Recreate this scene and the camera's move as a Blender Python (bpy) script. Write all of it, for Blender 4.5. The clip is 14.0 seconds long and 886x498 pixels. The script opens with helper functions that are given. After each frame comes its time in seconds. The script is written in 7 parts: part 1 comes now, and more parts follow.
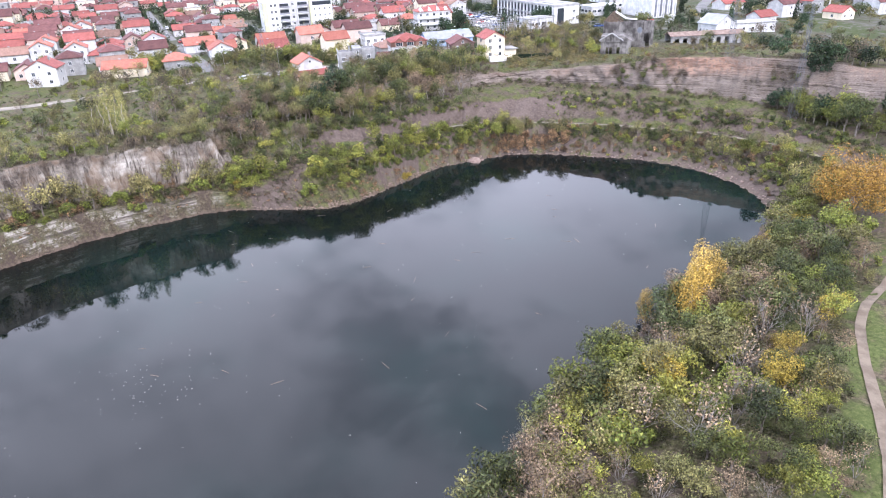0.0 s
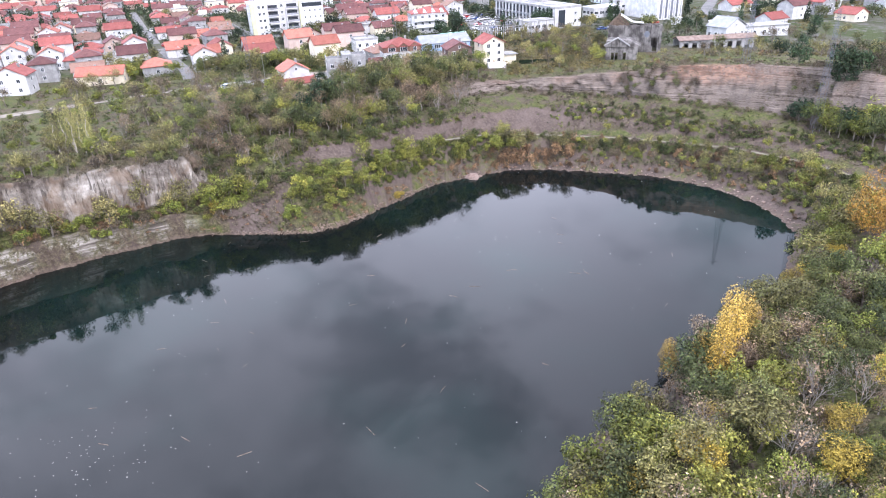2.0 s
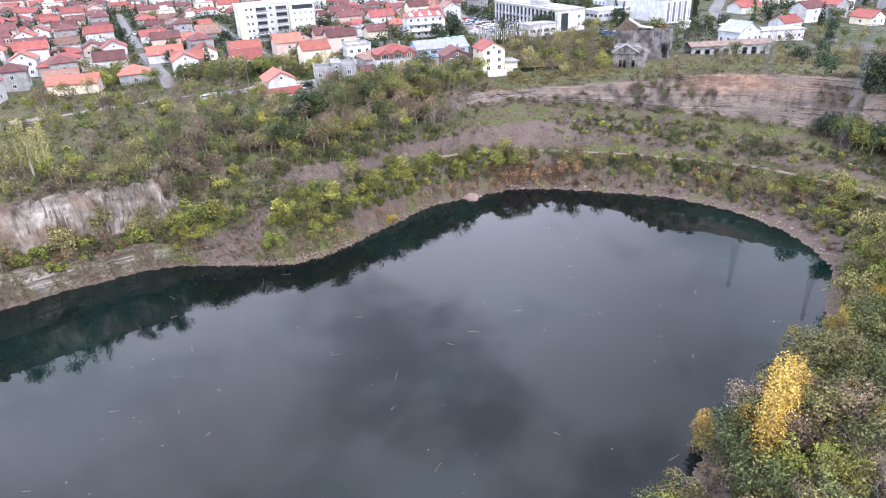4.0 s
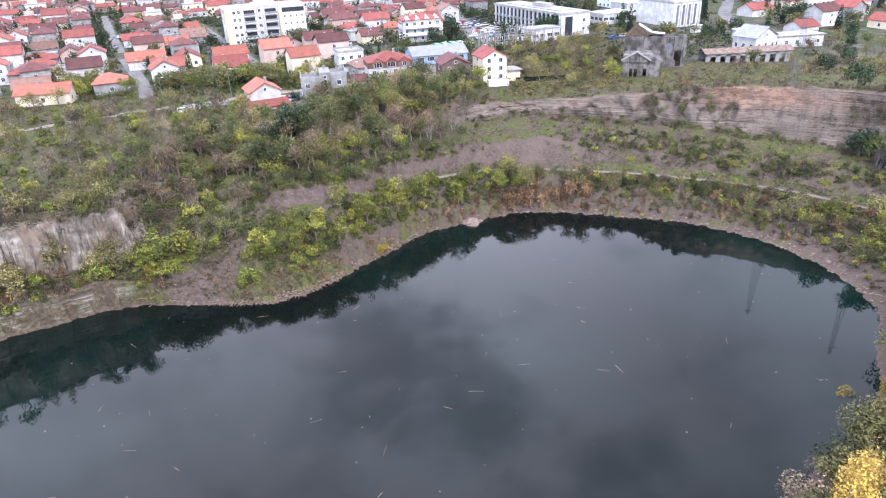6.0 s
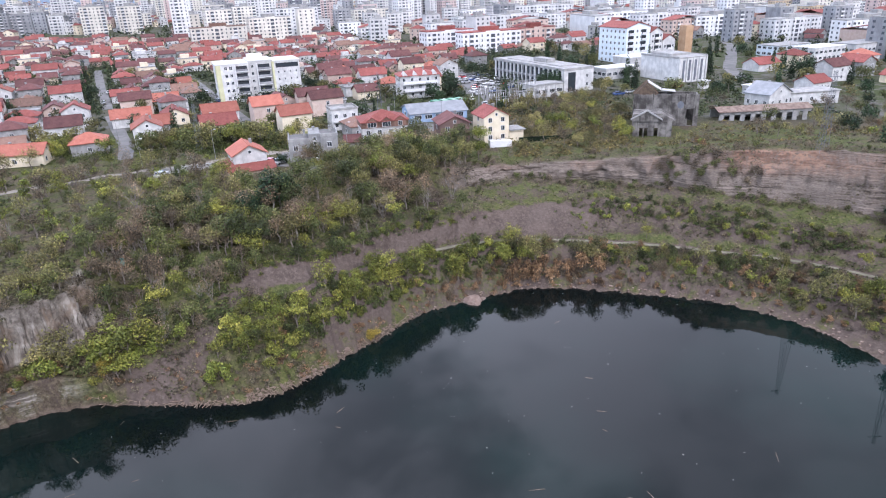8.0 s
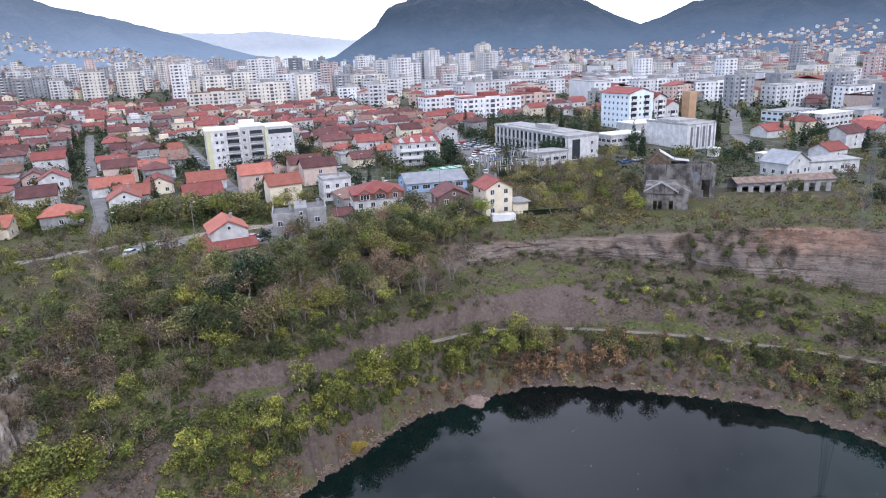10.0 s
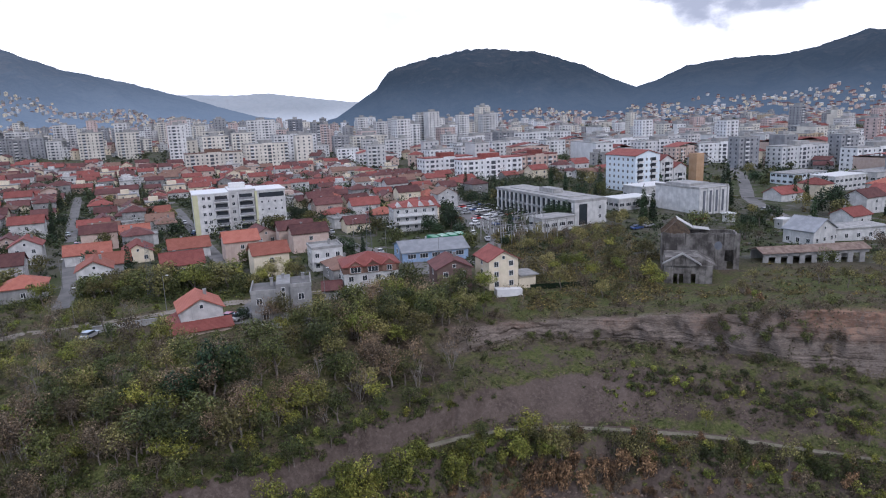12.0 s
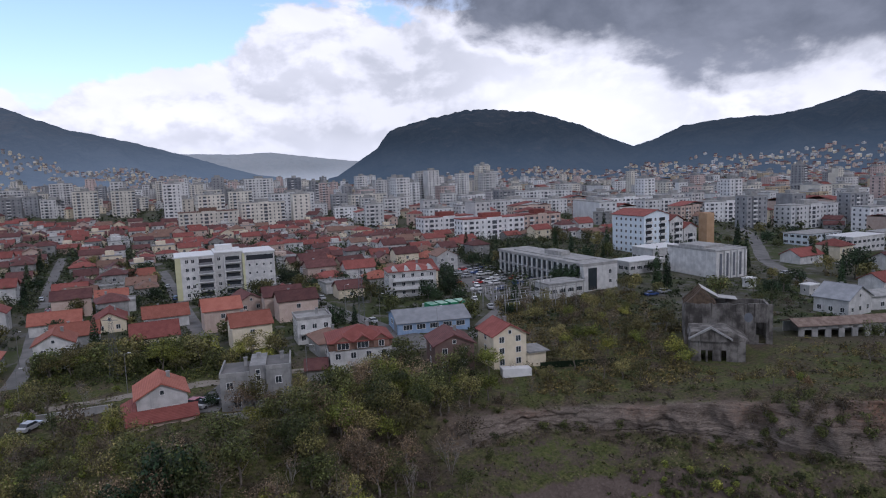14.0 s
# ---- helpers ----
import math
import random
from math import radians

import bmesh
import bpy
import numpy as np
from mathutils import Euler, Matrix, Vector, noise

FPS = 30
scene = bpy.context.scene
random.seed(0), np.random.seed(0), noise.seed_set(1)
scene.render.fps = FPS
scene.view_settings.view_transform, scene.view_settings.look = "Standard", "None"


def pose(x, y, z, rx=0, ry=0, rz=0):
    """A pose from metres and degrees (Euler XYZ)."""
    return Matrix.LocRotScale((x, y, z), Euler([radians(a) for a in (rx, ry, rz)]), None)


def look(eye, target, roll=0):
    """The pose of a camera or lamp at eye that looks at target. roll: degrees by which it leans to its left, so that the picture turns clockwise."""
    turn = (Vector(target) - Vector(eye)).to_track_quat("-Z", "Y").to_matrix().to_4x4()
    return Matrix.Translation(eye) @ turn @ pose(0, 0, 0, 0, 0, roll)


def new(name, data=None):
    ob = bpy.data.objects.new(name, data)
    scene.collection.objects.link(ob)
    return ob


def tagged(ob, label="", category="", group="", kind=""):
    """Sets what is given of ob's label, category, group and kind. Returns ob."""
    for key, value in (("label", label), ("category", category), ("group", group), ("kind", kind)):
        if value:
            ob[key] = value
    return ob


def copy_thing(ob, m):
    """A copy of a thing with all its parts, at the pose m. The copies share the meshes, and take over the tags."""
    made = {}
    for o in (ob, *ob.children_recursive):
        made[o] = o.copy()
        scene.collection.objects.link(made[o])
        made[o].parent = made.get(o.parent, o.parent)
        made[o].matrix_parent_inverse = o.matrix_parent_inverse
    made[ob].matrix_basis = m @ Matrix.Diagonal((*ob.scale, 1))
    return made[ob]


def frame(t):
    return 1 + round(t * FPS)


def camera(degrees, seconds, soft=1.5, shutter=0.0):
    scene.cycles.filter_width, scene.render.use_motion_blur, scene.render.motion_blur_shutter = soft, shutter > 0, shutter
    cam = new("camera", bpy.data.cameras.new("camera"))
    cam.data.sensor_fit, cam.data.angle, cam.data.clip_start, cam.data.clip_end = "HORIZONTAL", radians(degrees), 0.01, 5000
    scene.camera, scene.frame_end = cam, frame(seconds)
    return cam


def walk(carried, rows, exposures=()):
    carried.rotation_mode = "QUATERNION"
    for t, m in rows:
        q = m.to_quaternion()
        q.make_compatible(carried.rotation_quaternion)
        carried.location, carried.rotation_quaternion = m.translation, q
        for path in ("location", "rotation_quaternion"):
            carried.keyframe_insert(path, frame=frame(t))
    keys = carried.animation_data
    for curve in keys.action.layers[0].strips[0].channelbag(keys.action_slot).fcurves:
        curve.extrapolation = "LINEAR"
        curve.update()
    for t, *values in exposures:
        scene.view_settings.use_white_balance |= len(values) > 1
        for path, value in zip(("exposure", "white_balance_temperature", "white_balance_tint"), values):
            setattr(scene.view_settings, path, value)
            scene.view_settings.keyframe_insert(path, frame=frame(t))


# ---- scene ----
cam = camera(68.5, 14.0, soft=1.1)
METRES, EYE, TILT, LEAN, TURN = 110.0, 59.5, -26.0, 2.2, 0.0
ROWS = [
    (0.0, 0.0, 0.0, 0.0, 0.0, 0.0, -0.0),
    (0.5, 0.0009, 0.0298, 0.0145, -0.07, -0.04, 0.04),
    (1.0, 0.0021, 0.0602, 0.0294, -0.13, -0.07, 0.07),
    (1.5, 0.003, 0.0911, 0.0443, -0.19, -0.1, 0.09),
    (2.0, 0.0039, 0.1221, 0.0596, -0.25, -0.13, 0.12),
    (2.5, 0.0051, 0.1536, 0.0748, -0.3, -0.16, 0.13),
    (3.0, 0.0062, 0.1853, 0.0898, -0.35, -0.17, 0.15),
    (5.5, 0.0099, 0.3444, 0.1668, -0.56, -0.26, 0.17),
    (6.0, 0.0111, 0.3764, 0.1826, -0.59, -0.28, 0.19),
    (6.5, 0.0122, 0.4087, 0.1989, -0.6, -0.03, 0.22),
    (7.0, 0.013, 0.4412, 0.2146, -0.62, 1.16, 0.24),
    (7.5, 0.014, 0.4734, 0.2302, -0.63, 2.47, 0.27),
    (8.0, 0.0152, 0.5062, 0.2455, -0.63, 3.79, 0.28),
    (10.5, 0.0198, 0.6707, 0.3237, -0.71, 10.27, 0.25),
    (11.0, 0.0209, 0.7036, 0.3395, -0.71, 11.54, 0.25),
    (11.5, 0.0218, 0.7366, 0.3557, -0.73, 12.81, 0.23),
    (12.0, 0.0225, 0.7696, 0.3714, -0.73, 14.08, 0.22),
    (12.5, 0.0232, 0.8017, 0.3878, -0.74, 15.32, 0.23),
    (13.0, 0.0247, 0.8342, 0.4036, -0.74, 16.6, 0.21),
    (13.5, 0.0256, 0.867, 0.4195, -0.75, 17.87, 0.22),
    (14.0, 0.0266, 0.8999, 0.4352, -0.74, 19.1, 0.22),
]
EXPOSURES = [(0.0, 1.36, 5900, 22), (6.0, 1.28, 5900, 22), (7.5, 0.92, 5860, 21), (9.0, 0.5, 5820, 20), (10.5, 0.38, 5780, 20), (12.0, -0.3, 5800, 20), (14.0, -0.98, 5850, 20)]
walk(cam, [(t, pose(1.75, 0, EYE, TILT, LEAN, TURN) @ pose(METRES * x, METRES * y, METRES * z, 90 + pitch, roll, yaw)) for t, x, y, z, yaw, pitch, roll in ROWS], EXPOSURES)

# ---- world, sun ----
SUN_EL, SUN_AZ = 40.0, 145.0         # degrees; azimuth to the right of straight ahead
world = bpy.data.worlds.new("world")
scene.world = world
world.use_nodes = True
wn, wl = world.node_tree.nodes, world.node_tree.links
wn.clear()


def wnode(kind, **sets):
    n = wn.new(kind)
    for k, v in sets.items():
        n.inputs[k].default_value = v
    return n


def wmath(op, a, b=None, c=None, clamp=False):
    n = wn.new("ShaderNodeMath")
    n.operation, n.use_clamp = op, clamp
    for i, v in enumerate((a, b, c)):
        if v is None:
            continue
        if isinstance(v, (int, float)):
            n.inputs[i].default_value = v
        else:
            wl.new(v, n.inputs[i])
    return n.outputs[0]


def wstep(v, lo, hi):
    n = wn.new("ShaderNodeMapRange")
    n.interpolation_type = "SMOOTHSTEP"
    wl.new(v, n.inputs[0])
    n.inputs[1].default_value, n.inputs[2].default_value = lo, hi
    return n.outputs[0]


def wmix(fac, a, b):
    n = wn.new("ShaderNodeMix")
    n.data_type = "RGBA"
    for i, v in ((0, fac), (6, a), (7, b)):
        if isinstance(v, (int, float, tuple)):
            n.inputs[i].default_value = v
        else:
            wl.new(v, n.inputs[i])
    return n.outputs[2]


sky = wn.new("ShaderNodeTexSky")
sky.sky_type, sky.sun_disc = "NISHITA", False
sky.sun_elevation, sky.sun_rotation = radians(SUN_EL), radians(SUN_AZ)
sky.air_density, sky.dust_density = 1.0, 1.5
coord = wn.new("ShaderNodeTexCoord")
sep = wn.new("ShaderNodeSeparateXYZ")
wl.new(coord.outputs["Generated"], sep.inputs[0])
dx, dy, dz = sep.outputs
rise = wmath("MAXIMUM", dz, 0.0)
# clouds lie on a flat layer: the pattern shrinks towards the horizon
flat = wmath("ADD", rise, 0.34)
comb = wn.new("ShaderNodeCombineXYZ")
wl.new(wmath("DIVIDE", dx, flat), comb.inputs[0])
wl.new(wmath("DIVIDE", dy, flat), comb.inputs[1])
comb.inputs[2].default_value = 3.7


def wnoise(scale, detail, rough, dist=0.0, vec=None):
    n = wnode("ShaderNodeTexNoise", Scale=scale, Detail=detail, Roughness=rough, Distortion=dist)
    wl.new(vec or comb.outputs[0], n.inputs["Vector"])
    return n.outputs[0]


big = wnoise(1.2, 7.0, 0.55, 0.3)
small = wnoise(4.2, 8.0, 0.6, 0.2)
# heaps of cloud above the horizon: lit from above, grey underneath
def heap(lift, shift=0.0):
    c = wn.new("ShaderNodeCombineXYZ")
    wl.new(wmath("ADD", dx, shift), c.inputs[0])
    wl.new(wmath("ADD", wmath("MULTIPLY", dz, 1.5), lift), c.inputs[1])
    c.inputs[2].default_value = 1.3
    return c.outputs[0]


puff = wnoise(6.5, 9.0, 0.56, 0.15, heap(0.0))
above = wnoise(6.5, 9.0, 0.56, 0.15, heap(0.035, 0.012))
lit = wstep(wmath("SUBTRACT", puff, above), -0.1, 0.07)
# open blue to the upper left, over a ragged line of cloud tops
tops = wmath("ADD", 0.142, wmath("MULTIPLY", wstep(dx, -0.36, -0.17), 0.085))
over = wmath("SUBTRACT", dz, wmath("ADD", tops, wmath("MULTIPLY", wmath("SUBTRACT", puff, 0.5), 0.28)))
wisp = wstep(wnoise(3.4, 7.0, 0.6, 0.6, heap(0.4)), 0.56, 0.7)
cover = wmath("SUBTRACT", 1.0, wmath("MULTIPLY", wstep(over, -0.008, 0.014), wmath("SUBTRACT", 1.0, wisp)))
# a dark bank overhead and to the right
brow = wmath("MAXIMUM", wmath("MULTIPLY_ADD", dx, -0.32, 0.229), wmath("MULTIPLY_ADD", dx, -0.155, 0.205))
edge = wmath("ADD", wmath("MULTIPLY", wmath("SUBTRACT", puff, 0.5), 0.2), wmath("MULTIPLY", wmath("SUBTRACT", big, 0.5), 0.05))
bank = wstep(wmath("SUBTRACT", wmath("ADD", dz, edge), brow), -0.016, 0.022)
soft = wstep(wnoise(2.6, 5.0, 0.55, 0.2, heap(2.0)), 0.4, 0.62)
shade = wmath("MULTIPLY", wmath("ADD", wmath("MULTIPLY", lit, 0.58), wmath("MULTIPLY", soft, 0.34)), 1.0, clamp=True)
white = wmix(shade, (1.22, 1.26, 1.29, 1), (2.15, 2.15, 2.12, 1))
# the sun stands behind the clouds over the saddle of the hills
glow = wmath("MULTIPLY", wstep(wmath("ABSOLUTE", wmath("SUBTRACT", dx, 0.2)), 0.24, 0.02), wstep(dz, 0.2, 0.08))
white = wmix(wmath("MULTIPLY", glow, 0.85), white, (2.2, 2.22, 2.18, 1))
grey = wmix(wstep(wmath("ADD", wmath("MULTIPLY", puff, 0.5), wmath("MULTIPLY", big, 0.5)), 0.36, 0.62), (0.27, 0.31, 0.37, 1), (0.6, 0.65, 0.73, 1))
skyc = wn.new("ShaderNodeVectorMath")
skyc.operation = "SCALE"
wl.new(sky.outputs[0], skyc.inputs[0])
skyc.inputs[3].default_value = 0.38
cloud = wmix(bank, white, grey)
cover = wmath("MAXIMUM", cover, bank)
# higher up the deck is broken grey and white
deck = wmix(wstep(wmath("ADD", wmath("MULTIPLY", big, 0.6), wmath("MULTIPLY", small, 0.4)), 0.42, 0.56), (0.7, 0.75, 0.83, 1), (1.5, 1.56, 1.66, 1))
deck = wmix(wmath("MULTIPLY", wstep(dx, -0.02, -0.45), 0.45), deck, (1.6, 1.65, 1.73, 1))
deck = wmix(wmath("MULTIPLY", wstep(dx, 0.05, 0.42), 0.55), deck, (0.44, 0.48, 0.54, 1))
cloud = wmix(wstep(dz, 0.24, 0.36), cloud, deck)
cover = wmath("MAXIMUM", cover, wstep(dz, 0.26, 0.36))
allsky = wmix(cover, skyc.outputs[0], cloud)
haze = wstep(dz, 0.08, 0.0)
allsky = wmix(wmath("MULTIPLY", haze, 0.75), allsky, (1.7, 1.75, 1.78, 1))
bg = wnode("ShaderNodeBackground", Strength=1.0)
wl.new(allsky, bg.inputs[0])
wout = wn.new("ShaderNodeOutputWorld")
wl.new(bg.outputs[0], wout.inputs[0])

sun_data = bpy.data.lights.new("sun", "SUN")
sun_data.energy, sun_data.angle, sun_data.color = 1.8, radians(9), (1.0, 0.97, 0.93)
sun = new("sun", sun_data)
sun_way = Vector((math.sin(radians(SUN_AZ)) * math.cos(radians(SUN_EL)), math.cos(radians(SUN_AZ)) * math.cos(radians(SUN_EL)), math.sin(radians(SUN_EL))))
sun.matrix_world = look(sun_way * 500, (0, 0, 0))

# ---- materials ----
class Nodes:
    """A small builder for node materials."""

    def __init__(self, name):
        self.mat = bpy.data.materials.new(name)
        self.mat.use_nodes = True
        self.n, self.l = self.mat.node_tree.nodes, self.mat.node_tree.links
        self.p = self.n["Principled BSDF"]

    def put(self, socket, v):
        if isinstance(v, (int, float, tuple)):
            socket.default_value = v
        else:
            self.l.new(v, socket)

    def coord(self, which="Object", scale=(1, 1, 1)):
        c = self.n.new("ShaderNodeTexCoord")
        m = self.n.new("ShaderNodeMapping")
        m.inputs["Scale"].default_value = scale
        self.l.new(c.outputs[which], m.inputs[0])
        return m.outputs[0]

    def place(self, scale=(1, 1, 1)):
        g = self.n.new("ShaderNodeNewGeometry")
        m = self.n.new("ShaderNodeMapping")
        m.inputs["Scale"].default_value = scale
        self.l.new(g.outputs["Position"], m.inputs[0])
        return m.outputs[0]

    def noise(self, vec, scale, detail=4.0, rough=0.55, dist=0.0):
        t = self.n.new("ShaderNodeTexNoise")
        self.l.new(vec, t.inputs["Vector"])
        for k, v in (("Scale", scale), ("Detail", detail), ("Roughness", rough), ("Distortion", dist)):
            t.inputs[k].default_value = v
        return t.outputs[0]

    def math(self, op, a, b=0.0, clamp=False):
        m = self.n.new("ShaderNodeMath")
        m.operation, m.use_clamp = op, clamp
        self.put(m.inputs[0], a), self.put(m.inputs[1], b)
        return m.outputs[0]

    def step(self, v, lo, hi):
        m = self.n.new("ShaderNodeMapRange")
        m.interpolation_type = "SMOOTHSTEP"
        self.put(m.inputs[0], v)
        m.inputs[1].default_value, m.inputs[2].default_value = lo, hi
        return m.outputs[0]

    def mix(self, fac, a, b, blend="MIX"):
        m = self.n.new("ShaderNodeMix")
        m.data_type, m.blend_type = "RGBA", blend
        self.put(m.inputs[0], fac), self.put(m.inputs[6], a), self.put(m.inputs[7], b)
        return m.outputs[2]

    def attr(self, name):
        a = self.n.new("ShaderNodeAttribute")
        a.attribute_name = name
        return a.outputs["Fac"]

    def rnd(self):
        return self.n.new("ShaderNodeObjectInfo").outputs["Random"]

    def island(self):
        return self.n.new("ShaderNodeNewGeometry").outputs["Random Per Island"]

    def ramp(self, fac, stops):
        r = self.n.new("ShaderNodeValToRGB")
        e = r.color_ramp.elements
        while len(e) < len(stops):
            e.new(0.5)
        for k, (at, c) in zip(e, stops):
            k.position, k.color = at, (*c, 1)
        self.put(r.inputs[0], fac)
        return r.outputs[0]

    def bump(self, h, strength=0.3, dist=0.05):
        b = self.n.new("ShaderNodeBump")
        b.inputs["Strength"].default_value, b.inputs["Distance"].default_value = strength, dist
        self.l.new(h, b.inputs["Height"])
        self.l.new(b.outputs[0], self.p.inputs["Normal"])

    def done(self, colour, rough=0.8, metal=0.0, spec=0.3):
        self.put(self.p.inputs["Base Color"], colour)
        self.put(self.p.inputs["Roughness"], rough)
        self.p.inputs["Metallic"].default_value = metal
        self.p.inputs["Specular IOR Level"].default_value = spec
        return self.mat


def c4(c):
    return (*c, 1.0)


def plain(name, a, b, scale=0.6, rough=0.85, vary=0.12, bump=0.15, fine=8.0, metal=0.0, spec=0.3, streak=0.0):
    """Two-scale surface: large stains between a and b, fine grain, a small change from thing to thing."""
    k = Nodes(name)
    v = k.coord("Object")
    big = k.step(k.noise(v, scale, 5.0, 0.6), 0.35, 0.68)
    grain = k.noise(v, fine, 3.0)
    col = k.mix(big, c4(a), c4(b))
    if streak:
        run = k.step(k.noise(k.coord("Object", (1.6, 1.6, 0.12)), 1.2, 4.0, 0.6), 0.5, 0.75)
        col = k.mix(k.math("MULTIPLY", run, streak), col, c4(tuple(x * 0.45 for x in a)))
    tone = k.math("ADD", k.math("MULTIPLY", k.rnd(), 2 * vary), 1 - vary)
    tone = k.math("MULTIPLY", tone, k.math("ADD", k.math("MULTIPLY", grain, 0.3), 0.85))
    g = k.n.new("ShaderNodeCombineColor")
    for i in range(3):
        k.l.new(tone, g.inputs[i])
    col = k.mix(1.0, col, g.outputs[0], "MULTIPLY")
    if bump:
        k.bump(grain, bump, 0.03)
    return k.done(col, rough, metal, spec)


def leafy(name, stops, rough=0.6, vary=0.5):
    """Foliage: each leaf clump takes its own tone, each plant leans to one end of the ramp."""
    k = Nodes(name)
    f = k.math("ADD", k.math("MULTIPLY", k.island(), 1 - vary), k.math("MULTIPLY", k.rnd(), vary))
    col = k.ramp(f, stops)
    leaf = k.n.new("ShaderNodeTexWhiteNoise")
    leaf.noise_dimensions = "1D"
    k.l.new(k.island(), leaf.inputs["W"])
    dark = k.math("ADD", k.math("MULTIPLY", k.step(k.noise(k.place(), 0.6, 4.0, 0.65), 0.3, 0.7), 0.45), 0.14)
    dark = k.math("ADD", dark, k.math("MULTIPLY", k.math("POWER", leaf.outputs["Value"], 1.6), 1.15))
    own = k.n.new("ShaderNodeTexWhiteNoise")
    own.noise_dimensions = "1D"
    k.l.new(k.rnd(), own.inputs["W"])
    dark = k.math("MULTIPLY", dark, k.math("ADD", k.math("MULTIPLY", own.outputs["Value"], 0.9), 0.55))
    g = k.n.new("ShaderNodeCombineColor")
    for i in range(3):
        k.l.new(dark, g.inputs[i])
    col = k.mix(1.0, col, g.outputs[0], "MULTIPLY")
    k.p.inputs["Subsurface Weight"].default_value = 0.0
    return k.done(col, rough, 0.0, 0.2)


def thicket_leaf(name, stops):
    """Foliage of a joined thicket: tone by patch of ground and by leaf."""
    k = Nodes(name)
    patch = k.step(k.noise(k.place(), 0.16, 3.0, 0.6), 0.28, 0.72)
    f = k.math("ADD", k.math("MULTIPLY", k.island(), 0.5), k.math("MULTIPLY", patch, 0.5))
    leaf = k.n.new("ShaderNodeTexWhiteNoise")
    leaf.noise_dimensions = "1D"
    k.l.new(k.island(), leaf.inputs["W"])
    tone = k.math("ADD", k.math("MULTIPLY", k.math("POWER", leaf.outputs["Value"], 1.6), 1.1), 0.42)
    g = k.n.new("ShaderNodeCombineColor")
    for i in range(3):
        k.l.new(tone, g.inputs[i])
    return k.done(k.mix(1.0, k.ramp(f, stops), g.outputs[0], "MULTIPLY"), 0.65, 0.0, 0.2)


M = {}
M["plaster_white"] = plain("plaster_white", (0.418, 0.418, 0.409), (0.572, 0.567, 0.550), 0.5, streak=0.3)
M["plaster_cream"] = plain("plaster_cream", (0.572, 0.506, 0.374), (0.660, 0.583, 0.451), 0.5, streak=0.2)
M["plaster_grey"] = plain("plaster_grey", (0.2, 0.2, 0.196), (0.29, 0.288, 0.28), 0.7, streak=0.3)
M["plaster_pink"] = plain("plaster_pink", (0.43, 0.33, 0.28), (0.5, 0.4, 0.34), 0.5, streak=0.2)
M["plaster_blue"] = plain("plaster_blue", (0.22, 0.31, 0.45), (0.28, 0.38, 0.52), 0.5, streak=0.2)
M["plaster_paleblue"] = plain("plaster_paleblue", (0.56, 0.63, 0.68), (0.63, 0.69, 0.72), 0.5, streak=0.2)
M["plaster_brown"] = plain("plaster_brown", (0.13, 0.085, 0.075), (0.17, 0.115, 0.1), 0.6)
M["plaster_yellow"] = plain("plaster_yellow", (0.5, 0.49, 0.3), (0.56, 0.55, 0.35), 0.5)
M["ochre"] = plain("ochre", (0.33, 0.21, 0.12), (0.42, 0.28, 0.17), 0.3, streak=0.2)
M["concrete"] = plain("concrete", (0.22, 0.22, 0.215), (0.33, 0.325, 0.31), 0.5, streak=0.35)
M["concrete_old"] = plain("concrete_old", (0.05, 0.045, 0.041), (0.2, 0.187, 0.172), 0.35, streak=0.85, bump=0.5, fine=3.0)
M["slab_far"] = plain("slab_far", (0.437, 0.431, 0.425), (0.564, 0.558, 0.540), 0.15, vary=0.2, streak=0.3)
M["slab_far_yellow"] = plain("slab_far_yellow", (0.506, 0.477, 0.414), (0.632, 0.598, 0.529), 0.15, vary=0.15, streak=0.3)
M["slab_far_white"] = plain("slab_far_white", (0.540, 0.546, 0.546), (0.690, 0.690, 0.684), 0.15, vary=0.15, streak=0.2)
M["slab_far_ochre"] = plain("slab_far_ochre", (0.414, 0.333, 0.230), (0.529, 0.437, 0.310), 0.15, vary=0.15, streak=0.3)
M["slab_far_pink"] = plain("slab_far_pink", (0.414, 0.322, 0.299), (0.529, 0.425, 0.391), 0.15, vary=0.15, streak=0.3)
M["slab_far_grey"] = plain("slab_far_grey", (0.2, 0.205, 0.215), (0.3, 0.305, 0.315), 0.15, vary=0.2, streak=0.4)
M["slab_far_dark"] = plain("slab_far_dark", (0.1, 0.11, 0.13), (0.16, 0.17, 0.19), 0.15, vary=0.2)
M["asphalt"] = plain("asphalt", (0.11, 0.108, 0.105), (0.17, 0.165, 0.16), 0.2, rough=0.9, vary=0.02)
M["gravel_road"] = plain("gravel_road", (0.17, 0.15, 0.122), (0.25, 0.222, 0.188), 0.35, rough=0.95, vary=0.02, bump=0.4)
M["trodden"] = plain("trodden", (0.12, 0.112, 0.078), (0.19, 0.172, 0.13), 0.5, rough=0.95, vary=0.02, bump=0.4)
M["dirt"] = plain("dirt", (0.12, 0.094, 0.068), (0.18, 0.146, 0.108), 0.5, rough=0.95, vary=0.02, bump=0.4)
M["metal_roof"] = plain("metal_roof", (0.2, 0.21, 0.225), (0.27, 0.28, 0.295), 0.4, rough=0.5, metal=0.3)
M["white_metal"] = plain("white_metal", (0.6, 0.6, 0.6), (0.7, 0.7, 0.69), 0.5, rough=0.45)
M["steel"] = plain("steel", (0.22, 0.22, 0.22), (0.3, 0.3, 0.3), 1.0, rough=0.5, metal=0.6)
